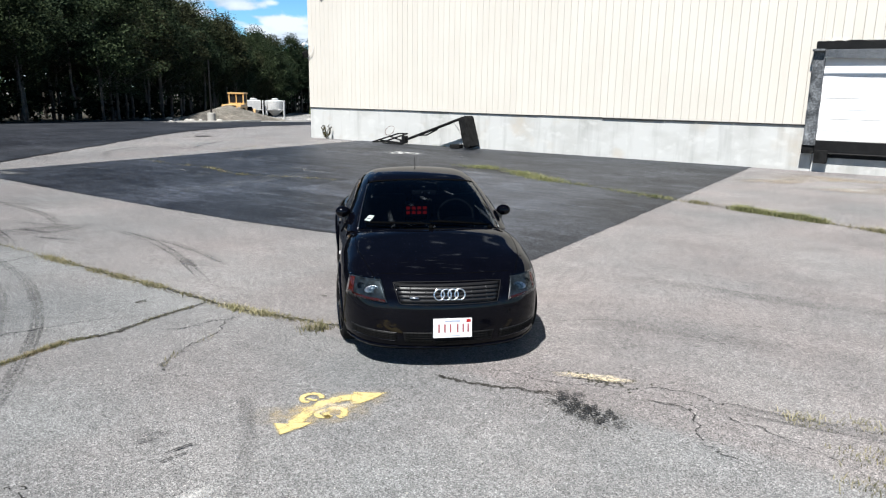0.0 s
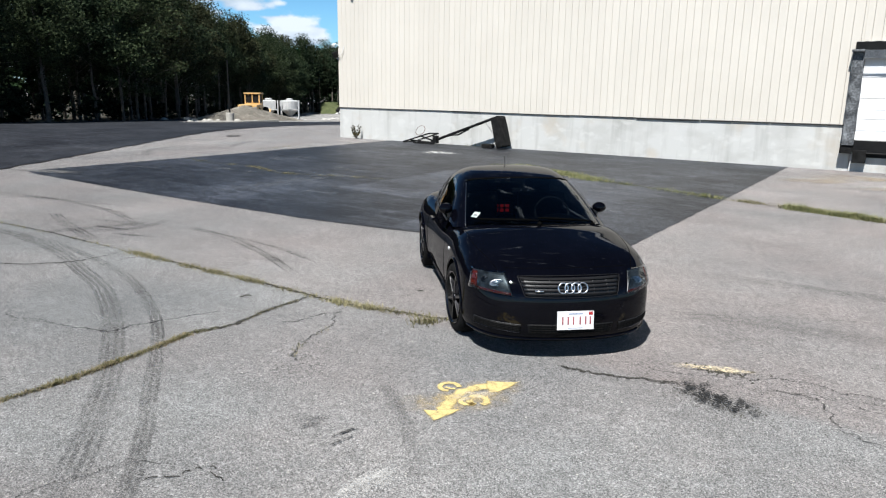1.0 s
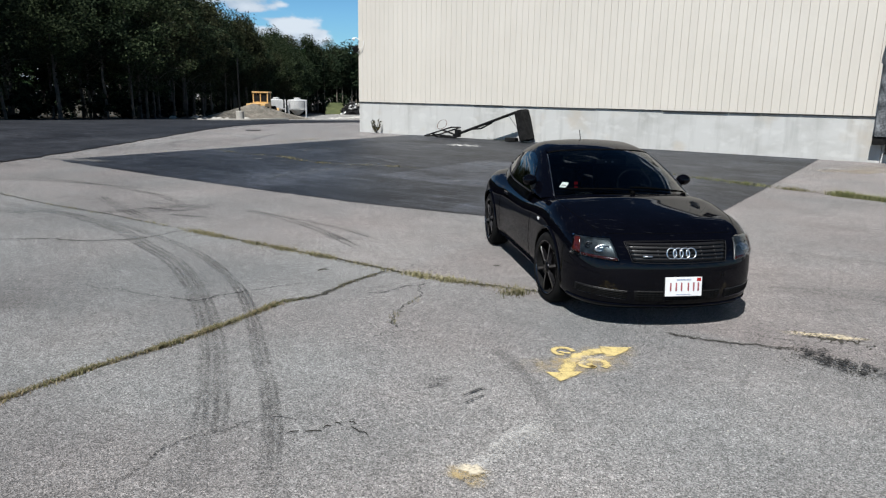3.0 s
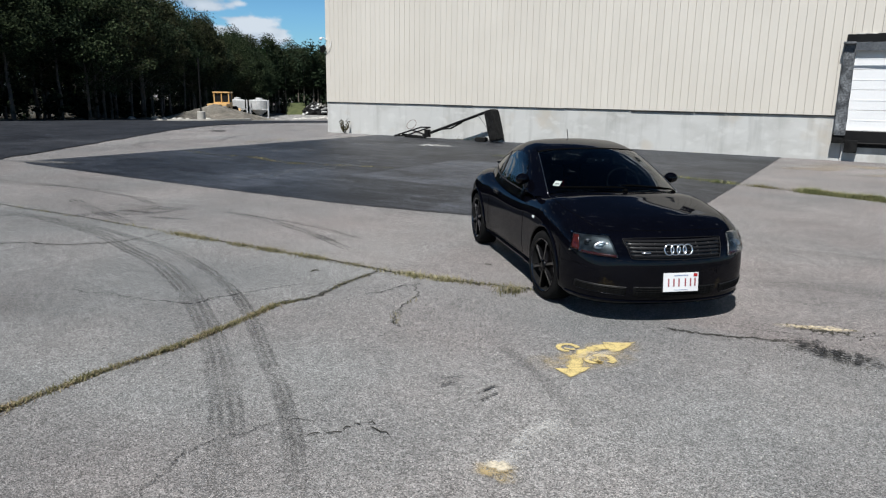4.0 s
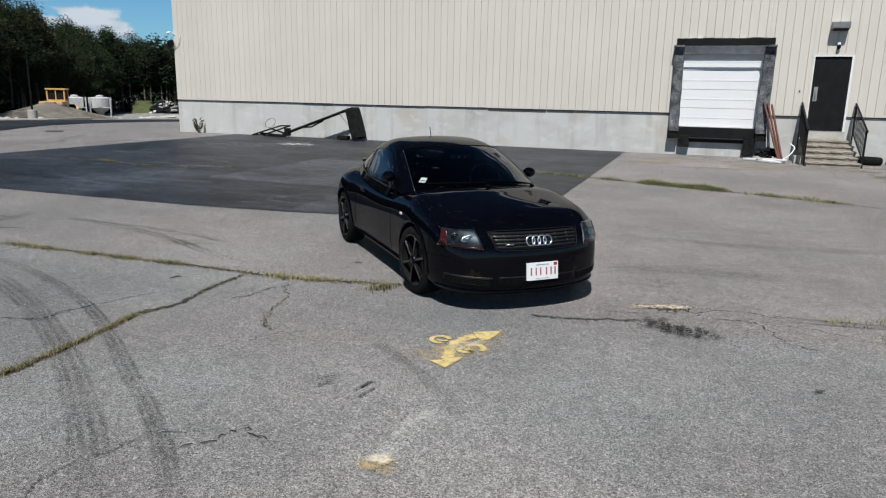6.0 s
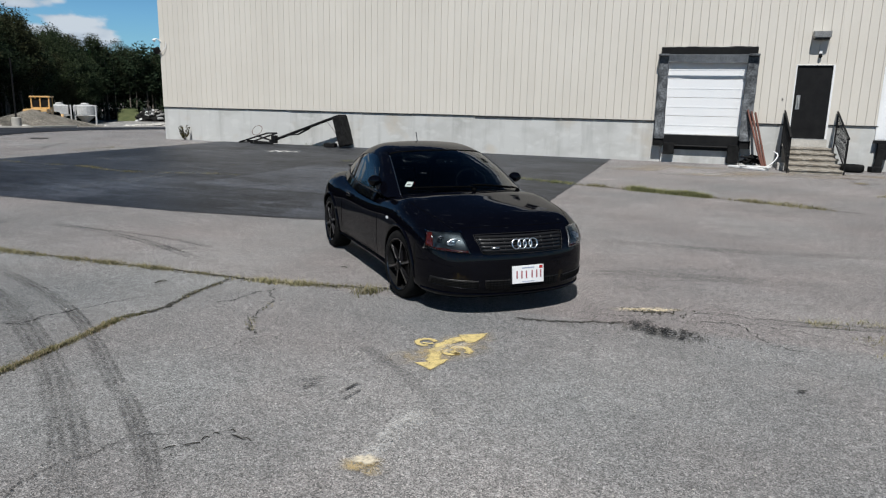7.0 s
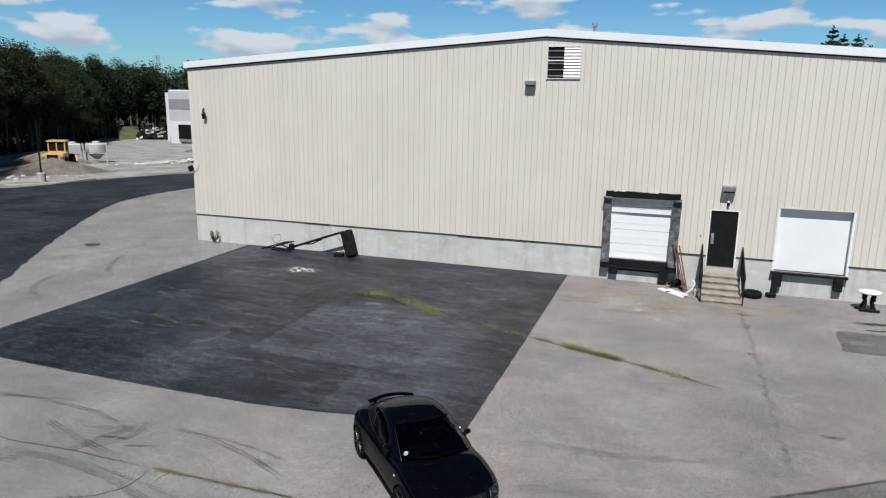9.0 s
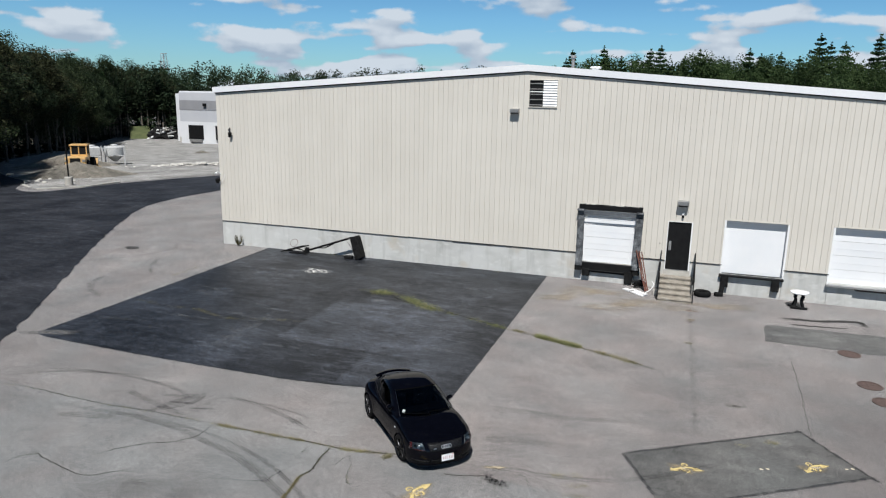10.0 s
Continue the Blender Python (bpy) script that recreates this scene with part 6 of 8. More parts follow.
def make_conifer(seed, h, size=0.2, dens=1.0, bare=0.18):
    rnd = random.Random(seed)
    bm = bmesh.new()
    r0 = 0.012 * h + 0.03
    add_rod(bm, (0, 0, -0.3), (0, 0, h * 0.5), r0, r0 * 0.55, 7)
    add_rod(bm, (0, 0, h * 0.5), (0, 0, h), r0 * 0.55, 0.02, 7)
    verts, faces = [], []
    z = h * bare
    while z < h * 0.99:
        t = z / h
        reach = h * 0.20 * (1 - t) ** 0.75 * rnd.uniform(0.75, 1.15) + 0.15
        k = rnd.randint(4, 6)
        a0 = rnd.uniform(0, 6.28)
        for i in range(k):
            a = a0 + 6.283 * i / k + rnd.uniform(-0.3, 0.3)
            ln = reach * rnd.uniform(0.6, 1.2)
            o = Vector((0, 0, z))
            e = o + Vector((math.cos(a) * ln, math.sin(a) * ln, ln * rnd.uniform(-0.05, 0.3)))
            add_rod(bm, o, e, 0.03 + 0.02 * (1 - t), 0.01, 4)
            m = max(3, int(ln * 9 * dens))
            for j in range(m):
                q = o.lerp(e, (j + 1) / m)
                leaf_cards(rnd, q, Vector((0.32, 0.32, 0.14)), 5, size, verts, faces)
        z += h * 0.035 * rnd.uniform(0.8, 1.3)
    leaf_cards(rnd, Vector((0, 0, h)), Vector((0.15, 0.15, 0.5)), 14, size * 0.8, verts, faces)
    trunk = bpy.data.meshes.new("trunk")
    bm.to_mesh(trunk)
    bm.free()
    crown = bpy.data.meshes.new("crown")
    crown.from_pydata([tuple(v) for v in verts], [], faces)
    return trunk, crown


broad = [make_broadleaf(11 + i, 13.0, low=(0.20, 0.34, 0.26, 0.38, 0.14)[i], width=(0.24, 0.2, 0.27, 0.19, 0.25)[i]) for i in range(5)]
fine_broad = [make_broadleaf(81 + i, 13.0, cards=9000, size=0.10, low=0.10, width=(0.20, 0.24, 0.17)[i]) for i in range(3)]
pines = [make_conifer(31 + i, 14.0, dens=1.0, bare=(0.12, 0.3, 0.2)[i]) for i in range(3)]


def plant(kind, pair, x, y, h, ref, turn, label, group, mat, z=None, bark=None):
    t = thing(kind, pose(x, y, land(x, y) if z is None else z, 0, 0, turn) @ Matrix.Scale(h / ref, 4), label, "tree", group)
    for nm, me, m in (("trunk", pair[0], bark or BARK), ("crown", pair[1], mat)):
        if not me.materials:
            me.materials.append(m)
        ob = new(nm, me)
        ob.material_slots[0].link = "OBJECT"
        ob.material_slots[0].material = m
        ob.parent = t
    return t


rnd = random.Random(77)
tone, rnd2 = random.Random(5), random.Random(19)
FRONT = [(-40, -26), (-48, 4), (-54, 22), (-61, 35), (-74, 48), (-92, 66), (-104, 84), (-107, 88.5), (-110, 93), (-120, 108), (-136, 132), (-142, 168)]
TALL = [12.0, 12.5, 13.5, 15.0, 17.5, 19.0, 19.0, 18.6, 16.8, 18.0, 18.5, 18.0]
run = 0.0
for (ax, ay), (bx, by), ha, hb in zip(FRONT, FRONT[1:], TALL, TALL[1:]):
    ln = math.hypot(bx - ax, by - ay)
    ux, uy = (bx - ax) / ln, (by - ay) / ln
    n = max(2, int(ln / 3.0))
    for i in range(n):
        t = (i + rnd.uniform(-0.25, 0.25)) / n
        for row, back in enumerate((0.0, 4.2, 9.0)):
            if row == 2 and i % 2:
                continue
            d = back + rnd.uniform(-1.2, 1.2)
            x, y = ax + (bx - ax) * t - uy * d, ay + (by - ay) * t + ux * d
            h = (ha + (hb - ha) * t) * rnd.uniform(0.78, 1.08) * (0.92 if row == 0 else 1.06)
            if rnd.random() < 0.08:
                plant("pine_tree", rnd.choice(pines), x, y, h * 1.05, 14.0, rnd.uniform(0, 360), "dark green pine in the edge of the woods", "woods edge", NEEDLE)
            else:
                plant("broadleaf_tree", rnd.choice(broad), x, y, h, 13.0, rnd.uniform(0, 360), "dense green broadleaf tree in the edge of the woods", "woods edge", tone.choice((LEAF, LEAF, OAKLEAF, SHADELEAF, SHADELEAF)))
# slender pines before the woods at the yard end, sunlight put into their pale bark
SUNBARK = surface("sunlit_pine_bark", (0.12, 0.105, 0.085), (0.21, 0.185, 0.155), 1.5, 10, 0.9, 0.4)
slim = [make_conifer(61 + i, 17.0, dens=0.9, bare=0.42) for i in range(2)]
for i in range(11):
    t = (i + rnd2.uniform(-0.3, 0.3)) / 10
    x, y = -135.5 + 9.5 * t + rnd2.uniform(-1, 1), 130.5 + 14 * t + rnd2.uniform(-1, 1)
    plant("pine_tree", slim[i % 2], x, y, rnd2.uniform(14.0, 18.0), 17.0, rnd2.uniform(0, 360), "slender pine at the yard end, its bare trunk coloured pale as sunlit", "yard end pines", SHADELEAF, None, SUNBARK)
# woods behind the warehouse
def crest(x):
    return 14.4 + 0.025 * (x + 20)


for i in range(46):
    x = -17.5 + i * 1.35 + rnd.uniform(-0.7, 0.7)
    y = 104 + rnd.uniform(-6, 9)
    h = crest(x) * rnd.choice((0.82, 0.86, 0.90, 0.95, 1.02)) * rnd.uniform(0.95, 1.04)
    if i in (27, 30, 32):
        h = crest(x) * (1.12 if i == 27 else 1.05)
    plant("pine_tree", rnd.choice(pines), x, y, h, 14.0, rnd.uniform(0, 360), "green pine in the woods behind the warehouse", "woods behind", NEEDLE, z=0.0)
for i in range(58):
    x = -17 + i * 1.08 + rnd.uniform(-0.8, 0.8)
    y = 99 + rnd.uniform(-6, 8)
    plant("broadleaf_tree", rnd.choice(fine_broad), x, y, crest(x) * rnd.uniform(0.74, 0.95), 13.0, rnd.uniform(0, 360), "green broadleaf tree in the woods behind the warehouse", "woods behind", WOODS, z=0.0)

# far woods and low undergrowth, uncountable
def woods(name, spots, mat, label, size, per):
    verts, faces = [], []
    r2 = random.Random(name)
    for x, y, z, h, w in spots:
        for k in range(6):
            t = r2.uniform(0.15, 1.0)
            a = r2.uniform(0, 6.283)
            rr = w * math.sin(min(1, 1.15 - t) * 1.5) * r2.random()
            leaf_cards(r2, Vector((x + math.cos(a) * rr, y + math.sin(a) * rr, z + t * h)), Vector((w * 0.45, w * 0.45, h * 0.13)), per, size, verts, faces)
    return tagged(pydata(name, verts, faces, mat), label, "woods", kind="stuff")


FARLEAF = foliage("distant_leaves", (0.012, 0.022, 0.012), (0.022, 0.036, 0.018), (0.036, 0.052, 0.028))
far = []
for i in range(520):
    t = i / 520
    a = radians(50 - 92 * t)
    r = rnd.uniform(190, 265)
    far.append((-math.sin(a) * r, math.cos(a) * r - 8, -4.0, rnd.uniform(15.0, 18.2), rnd.uniform(3.8, 6.0)))
woods("far_woods", far, FARLEAF, "distant dark green wooded rise along the horizon", 0.30, 110)
mass = []
for i in range(260):
    x = rnd.uniform(-18, 58)
    mass.append((x, rnd.uniform(96, 116), 0.0, crest(x) * rnd.uniform(0.74, 0.93), rnd.uniform(1.8, 3.0)))
woods("woods_behind", mass, WOODS, "mixed green woods filling the ground behind the warehouse", 0.17, 110)
under = []
for (ax, ay), (bx, by) in zip(FRONT, FRONT[1:]):
    n = int(math.hypot(bx - ax, by - ay) / 1.6)
    ln = math.hypot(bx - ax, by - ay)
    ux, uy = (bx - ax) / ln, (by - ay) / ln
    for i in range(n):
        t = (i + rnd.random()) / n
        for d in (rnd.uniform(0, 3), rnd.uniform(4, 13), rnd.uniform(12, 20)):
            x, y = ax + (bx - ax) * t - uy * d, ay + (by - ay) * t + ux * d
            under.append((x, y, land(x, y) - 0.2, rnd.uniform(1.0, 3.4) + d * 0.3, rnd.uniform(0.8, 1.6)))
woods("undergrowth", under, THICKET, "bushes and undergrowth below the trees, coloured dark for shade", 0.22, 22)
deep_woods = []
for (ax, ay), (bx, by), ha in zip(FRONT[:7], FRONT[1:8], TALL):
    ln = math.hypot(bx - ax, by - ay)
    for i in range(int(ln / 1.1)):
        t, d = rnd.random(), rnd.uniform(13, 30)
        x, y = ax + (bx - ax) * t - (by - ay) / ln * d, ay + (by - ay) * t + (bx - ax) / ln * d
        deep_woods.append((x, y, land(x, y) - 0.5, ha * rnd.uniform(0.5, 0.85), rnd.uniform(1.8, 3.0)))
woods("deep_woods", deep_woods, THICKET, "depth of the woods behind their edge, coloured dark for shade", 0.34, 34)
floor_rim = [(x, y) for x, y in FRONT] + [(-420, 300), (-420, -220), (-90, -220)]
LITTER = surface("leaf_litter", (0.03, 0.026, 0.018), (0.06, 0.05, 0.032), 0.6, 8, 0.95, 0.3, space="World")
sheet("forest_floor", floor_rim, LITTER, 0.05, "dark leaf litter under the trees", 8.0)

# ---- marks, cracks and weeds on the ground ----
CRACKM = smear("crack_line", (0.03, 0.028, 0.022), 0.75, 9.0)
HAIR = smear("hairline_crack", (0.04, 0.04, 0.038), 0.42, 9.0)
SKID = smear("tyre_rubber_mark", (0.055, 0.054, 0.053), 0.085, 1.4, fine=80.0, ragged=0.30)
RUBBED = smear("faint_rubber_film", (0.065, 0.064, 0.063), 0.11, 1.2, fine=60.0, ragged=0.13)
SCUFF = smear("dark_scuff", (0.05, 0.05, 0.05), 0.3, 9.0, ragged=0.5)
WORN = smear("worn_grey_film", (0.15, 0.148, 0.146), 0.42, 4.0, fine=40.0, ragged=0.5)
DASH = smear("rubber_dash", (0.035, 0.034, 0.033), 0.62, 20.0, ragged=0.6)
TAR = smear("tar_smear", (0.022, 0.022, 0.021), 0.8, 7.0)
FLAKE = smear("flaked_cream_paint", (0.66, 0.56, 0.38), 0.42, 26.0)
OIL = smear("oil_stain", (0.018, 0.018, 0.018), 0.32, 20.0, ragged=1.0)
YELLOW = smear("yellow_paint", (0.62, 0.49, 0.21), 0.78, 12.0, fine=90.0)
YELLOWDUST = smear("yellow_overspray", (0.50, 0.38, 0.19), 0.16, 9.0, fine=120.0)
CREAMDUST = smear("cream_overspray", (0.62, 0.55, 0.42), 0.32, 14.0, fine=90.0)
CREAMP = smear("cream_paint", (0.62, 0.55, 0.42), 0.8, 9.0)
CHALK = smear("white_chalk", (0.66, 0.65, 0.62), 0.17, 5.0, ragged=0.3)
SPILL = smear("white_powder", (0.62, 0.62, 0.60), 0.12, 5.0, fine=30.0, ragged=0.8)
RUSTY = smear("rust_stain", (0.22, 0.12, 0.08), 0.2, 4.0)


def crack(points, width, mat, label="dark open crack in the asphalt", seed=1, z=0.007, steps=4):
    rr = random.Random(seed * 7)
    fine_run = spline(points, 7)
    wob = 0.008 if width > 0.03 else 0.014
    points = [(p.x + rr.gauss(0, wob), p.y + rr.gauss(0, wob)) for p in fine_run]
    ob = ribbon("crack", points, width, mat, z, 0.55, steps, seed=seed)
    return tagged(ob, label, "crack", kind="structure")


CRACK_LINES = [
    ([(-5.26, 0.4), (-5.31, 1.13), (-5.29, 1.6), (-5.32, 1.93), (-5.36, 2.32), (-5.42, 2.71), (-5.32, 3.07), (-5.38, 3.5), (-5.39, 3.93), (-5.42, 4.1)], 0.050, CRACKM),
    ([(-8.64, 4.08), (-7.79, 4.08), (-6.72, 4.1), (-5.84, 4.12), (-5.12, 4.1), (-4.48, 4.19), (-3.87, 4.32), (-3.4, 4.4)], 0.046, CRACKM),
    ([(-15.6, 3.97), (-14.45, 4.06), (-13.59, 4.01), (-12.59, 3.99), (-11.66, 3.99), (-10.65, 4.07), (-9.77, 4.07), (-8.64, 4.08)], 0.034, CRACKM),
    ([(-8.64, 4.08), (-8.58, 3.64), (-8.65, 3.32), (-8.99, 2.95), (-9.44, 2.72), (-9.94, 2.22), (-10.26, 1.73)], 0.034, CRACKM),
    ([(-11.68, 0.83), (-11.67, 1.16), (-11.38, 1.48), (-11.12, 1.4), (-10.69, 1.31), (-10.27, 1.22), (-9.67, 1.16), (-9.22, 1.48), (-8.74, 1.86)], 0.032, CRACKM),
    ([(-7.4, 1.95), (-6.75, 2.12), (-6.05, 2.31), (-5.98, 2.51), (-5.9, 2.77), (-5.78, 3.09), (-5.6, 3.39)], 0.026, HAIR),
    ([(-8.21, 3.48), (-8.26, 3.85), (-8.18, 4.07)], 0.026, HAIR),
    ([(-4.79, 4.0), (-4.80, 3.83), (-4.62, 3.56), (-4.55, 3.24), (-4.43, 2.96), (-4.36, 2.88), (-4.26, 2.84), (-4.25, 3.02)], 0.018, HAIR),
    ([(-5.04, 3.34), (-4.94, 3.48), (-4.89, 3.75), (-4.77, 3.94)], 0.034, HAIR),
    ([(-3.9, 0.3), (-3.98, 0.54), (-4.02, 0.63), (-4.06, 0.78), (-4.0, 1.06), (-3.84, 1.3), (-3.5, 1.5)], 0.012, HAIR),
    ([(-4.5, 2.3), (-4.3, 2.55), (-4.2, 2.75), (-4.0, 2.9)], 0.010, HAIR),
    ([(-2.6, 3.93), (-2.5, 3.95), (-2.24, 3.98), (-1.95, 4.09), (-1.69, 4.17)], 0.036, CRACKM),
    ([(-2.3, 4.3), (-1.9, 4.3), (-1.5, 4.5), (-1.0, 4.72), (-0.78, 4.67), (-0.5, 4.8)], 0.014, HAIR),
    ([(-1.31, 4.4), (-0.98, 4.45), (-0.88, 4.4), (-0.69, 4.04), (-0.3, 3.9)], 0.016, HAIR),
    ([(-1.3, 4.25), (-0.98, 4.5), (-0.48, 4.43), (-0.02, 4.27), (0.26, 4.12), (0.65, 4.04)], 0.013, HAIR),
    ([(-3.62, 13.6), (-2.29, 13.2), (-1.25, 12.83), (-0.31, 12.5), (1.05, 11.9), (1.6, 11.7)], 0.050, CRACKM),
    ([(-10.16, 16.1), (-8.99, 15.9), (-8.4, 15.4), (-6.98, 14.9), (-5.7, 14.46), (-4.47, 13.99), (-3.63, 13.62)], 0.070, CRACKM),
    ([(-17.85, 11.59), (-16.25, 11.32), (-15.0, 11.44), (-13.49, 10.98), (-12.63, 11.14), (-11.5, 11.5), (-10.4, 11.66)], 0.045, HAIR),
    ([(2.45, 19.3), (2.44, 17.64), (2.52, 13.9), (2.53, 11.01), (2.55, 9.09), (2.61, 7.6)], 0.15, SKID),
    ([(5.39, 15.6), (5.46, 14.0), (5.43, 12.59), (5.38, 11.2), (5.32, 10.17), (5.25, 9.0), (5.27, 8.1)], 0.026, HAIR),
    ([(-3.05, 5.0), (-2.0, 5.9), (-0.5, 6.6), (0.9, 6.3)], 0.010, HAIR),
]
for i, (pts, w, mt) in enumerate(CRACK_LINES):
    crack(pts, w, mt, "grassy crack across the old asphalt" if w > 0.05 else "thin dark crack in the asphalt", i + 3)


CRACKGRASS = foliage("olive_grass", (0.07, 0.075, 0.03), (0.16, 0.15, 0.075), (0.34, 0.29, 0.18))
DRYROOT = foliage("dry_brown_grass", (0.10, 0.075, 0.045), (0.18, 0.14, 0.085), (0.30, 0.25, 0.16))
LOTGRASS = foliage("yellow_green_grass", (0.085, 0.11, 0.04), (0.19, 0.205, 0.09), (0.40, 0.37, 0.20))


def grass_line(points, density, hmin, hmax, mat, spread, label, seed, clumpy=0.0):
    r = random.Random(seed)
    pts = spline(points, 12)
    verts, faces = [], []
    for a, b in zip(pts, pts[1:]):
        ln = (b - a).length
        gate = noise.noise(a * 3.3 + Vector((seed, 0, 0))) * 0.65 + 0.5
        n = int(ln * density * (max(0, 1 - clumpy) + clumpy * 2.4 * max(0, gate - 0.38)))
        for _ in range(n):
            p = a.lerp(b, r.random()) + Vector((r.gauss(0, spread), r.gauss(0, spread), 0))
            h = r.uniform(hmin, hmax) * max(0.4, 0.6 + gate)
            ang, lean = r.uniform(0, 6.283), r.uniform(0.3, 1.5) * h
            d = Vector((math.cos(ang), math.sin(ang), 0))
            s = Vector((-d.y, d.x, 0)) * r.uniform(0.0014, 0.003) * (1 + h * 6)
            k = len(verts)
            verts += [p - s, p + s, p + d * lean * 0.4 + s * 0.7 + Vector((0, 0, h * 0.6)), p + d * lean * 0.4 - s * 0.7 + Vector((0, 0, h * 0.6)), p + d * lean + Vector((0, 0, h))]
            faces += [(k, k + 1, k + 2, k + 3), (k + 3, k + 2, k + 4)]
    return tagged(pydata("weeds", verts, faces, mat), label, "grass", kind="stuff")


grass_line([(-5.26, 0.4), (-5.31, 1.13), (-5.29, 1.6), (-5.32, 1.93), (-5.36, 2.32), (-5.42, 2.71)], 2000, 0.006, 0.026, CRACKGRASS, 0.020, "short dry green grass growing in an asphalt crack", 4, 0.45)
grass_line([(-5.26, 0.4), (-5.31, 1.13), (-5.29, 1.6), (-5.32, 1.93), (-5.36, 2.32), (-5.42, 2.71)], 1100, 0.005, 0.022, DRYROOT, 0.026, "dry brown grass growing in an asphalt crack", 41, 0.6)
grass_line([(-5.42, 2.71), (-5.32, 3.07), (-5.38, 3.5), (-5.39, 3.93)], 900, 0.006, 0.022, CRACKGRASS, 0.018, "short green grass growing in an asphalt crack", 5, 0.6)
grass_line([(-8.64, 4.08), (-7.79, 4.08), (-6.72, 4.1), (-5.84, 4.12), (-5.12, 4.1), (-4.48, 4.19), (-3.87, 4.32)], 1700, 0.006, 0.030, GRASS, 0.036, "dry grass growing along an asphalt crack", 6, 0.85)
grass_line([(-5.7, 4.12), (-5.12, 4.1), (-4.6, 4.17)], 1000, 0.012, 0.042, GRASS, 0.045, "tall dry grass tufts along an asphalt crack", 17, 0.95)
grass_line([(-15.6, 3.97), (-13.59, 4.01), (-11.66, 3.99), (-9.77, 4.07), (-8.64, 4.08)], 150, 0.008, 0.028, GRASS, 0.025, "sparse dry grass in an asphalt crack", 7, 0.9)
grass_line([(-4.05, 4.1), (-3.95, 4.2)], 1500, 0.021, 0.056, GRASS, 0.05, "dry grass tuft beside the car", 8)
grass_line([(-4.78, 3.95), (-4.76, 3.71), (-4.61, 3.54), (-4.53, 3.32), (-4.47, 3.07), (-4.41, 2.94), (-4.29, 2.86)], 160, 0.010, 0.028, GRASS, 0.02, "sparse grass in a hairline crack", 9, 0.8)
grass_line([(-10.4, 16.1), (-8.87, 16.0), (-8.0, 15.5), (-6.91, 14.8), (-5.18, 14.22), (-3.63, 13.62)], 1100, 0.02, 0.06, LOTGRASS, 0.10, "green grass strip in the sealed asphalt", 10, 0.95)
grass_line([(-9.9, 16.1), (-8.6, 15.9), (-7.4, 15.1), (-6.6, 14.7)], 4200, 0.02, 0.075, LOTGRASS, 0.17, "thick tufted grass in the sealed asphalt", 11, 0.97)
grass_line([(-3.6, 13.6), (-2.29, 13.32), (-1.26, 12.86), (0.08, 12.31), (1.08, 11.92)], 800, 0.02, 0.06, CRACKGRASS, 0.06, "dry grass strip along an asphalt crack", 12, 0.85)
grass_line([(-2.45, 13.25), (-1.6, 12.98), (-0.95, 12.75)], 3000, 0.022, 0.085, LOTGRASS, 0.075, "thick green grass along an asphalt crack", 13, 0.4)
grass_line([(-17.85, 11.59), (-16.25, 11.32), (-15.0, 11.44), (-13.49, 10.98), (-12.63, 11.14), (-11.5, 11.5), (-10.4, 11.66)], 520, 0.012, 0.04, CRACKGRASS, 0.07, "sparse grass in the sealed asphalt", 14, 0.9)
grass_line([(-19.0, 15.0), (-19.02, 15.9), (-19.08, 17.0)], 130, 0.02, 0.05, CRACKGRASS, 0.09, "dusty grass at the edge of the sealed asphalt", 16, 0.4)
grass_line([(-18.3, 8.0), (-18.25, 14.0), (-18.35, 20.5)], 36, 0.014, 0.042, GRASS, 0.06, "sparse weeds along the asphalt edge", 15, 0.95)
grass_line([(-0.5, 12.6), (0.2, 12.3), (0.8, 12.0)], 700, 0.02, 0.07, GRASS, 0.08, "tan dry grass along an asphalt crack", 18, 0.6)
for k, (x, y, n) in enumerate([(-0.25, 4.72, 160), (0.1, 4.85, 110), (0.27, 4.5, 160), (0.06, 4.4, 110), (0.35, 4.1, 120), (0.12, 4.05, 80), (4.3, 8.0, 300), (3.6, 7.6, 160), (-6.0, 21.2, 60), (2.4, 14.5, 160), (2.5, 17.2, 120)]):
    grass_line([(x - 0.12, y), (x + 0.12, y + 0.03)], n * 4, 0.012, 0.04, GRASS, 0.06, "small dry weed tuft in the asphalt", 30 + k)

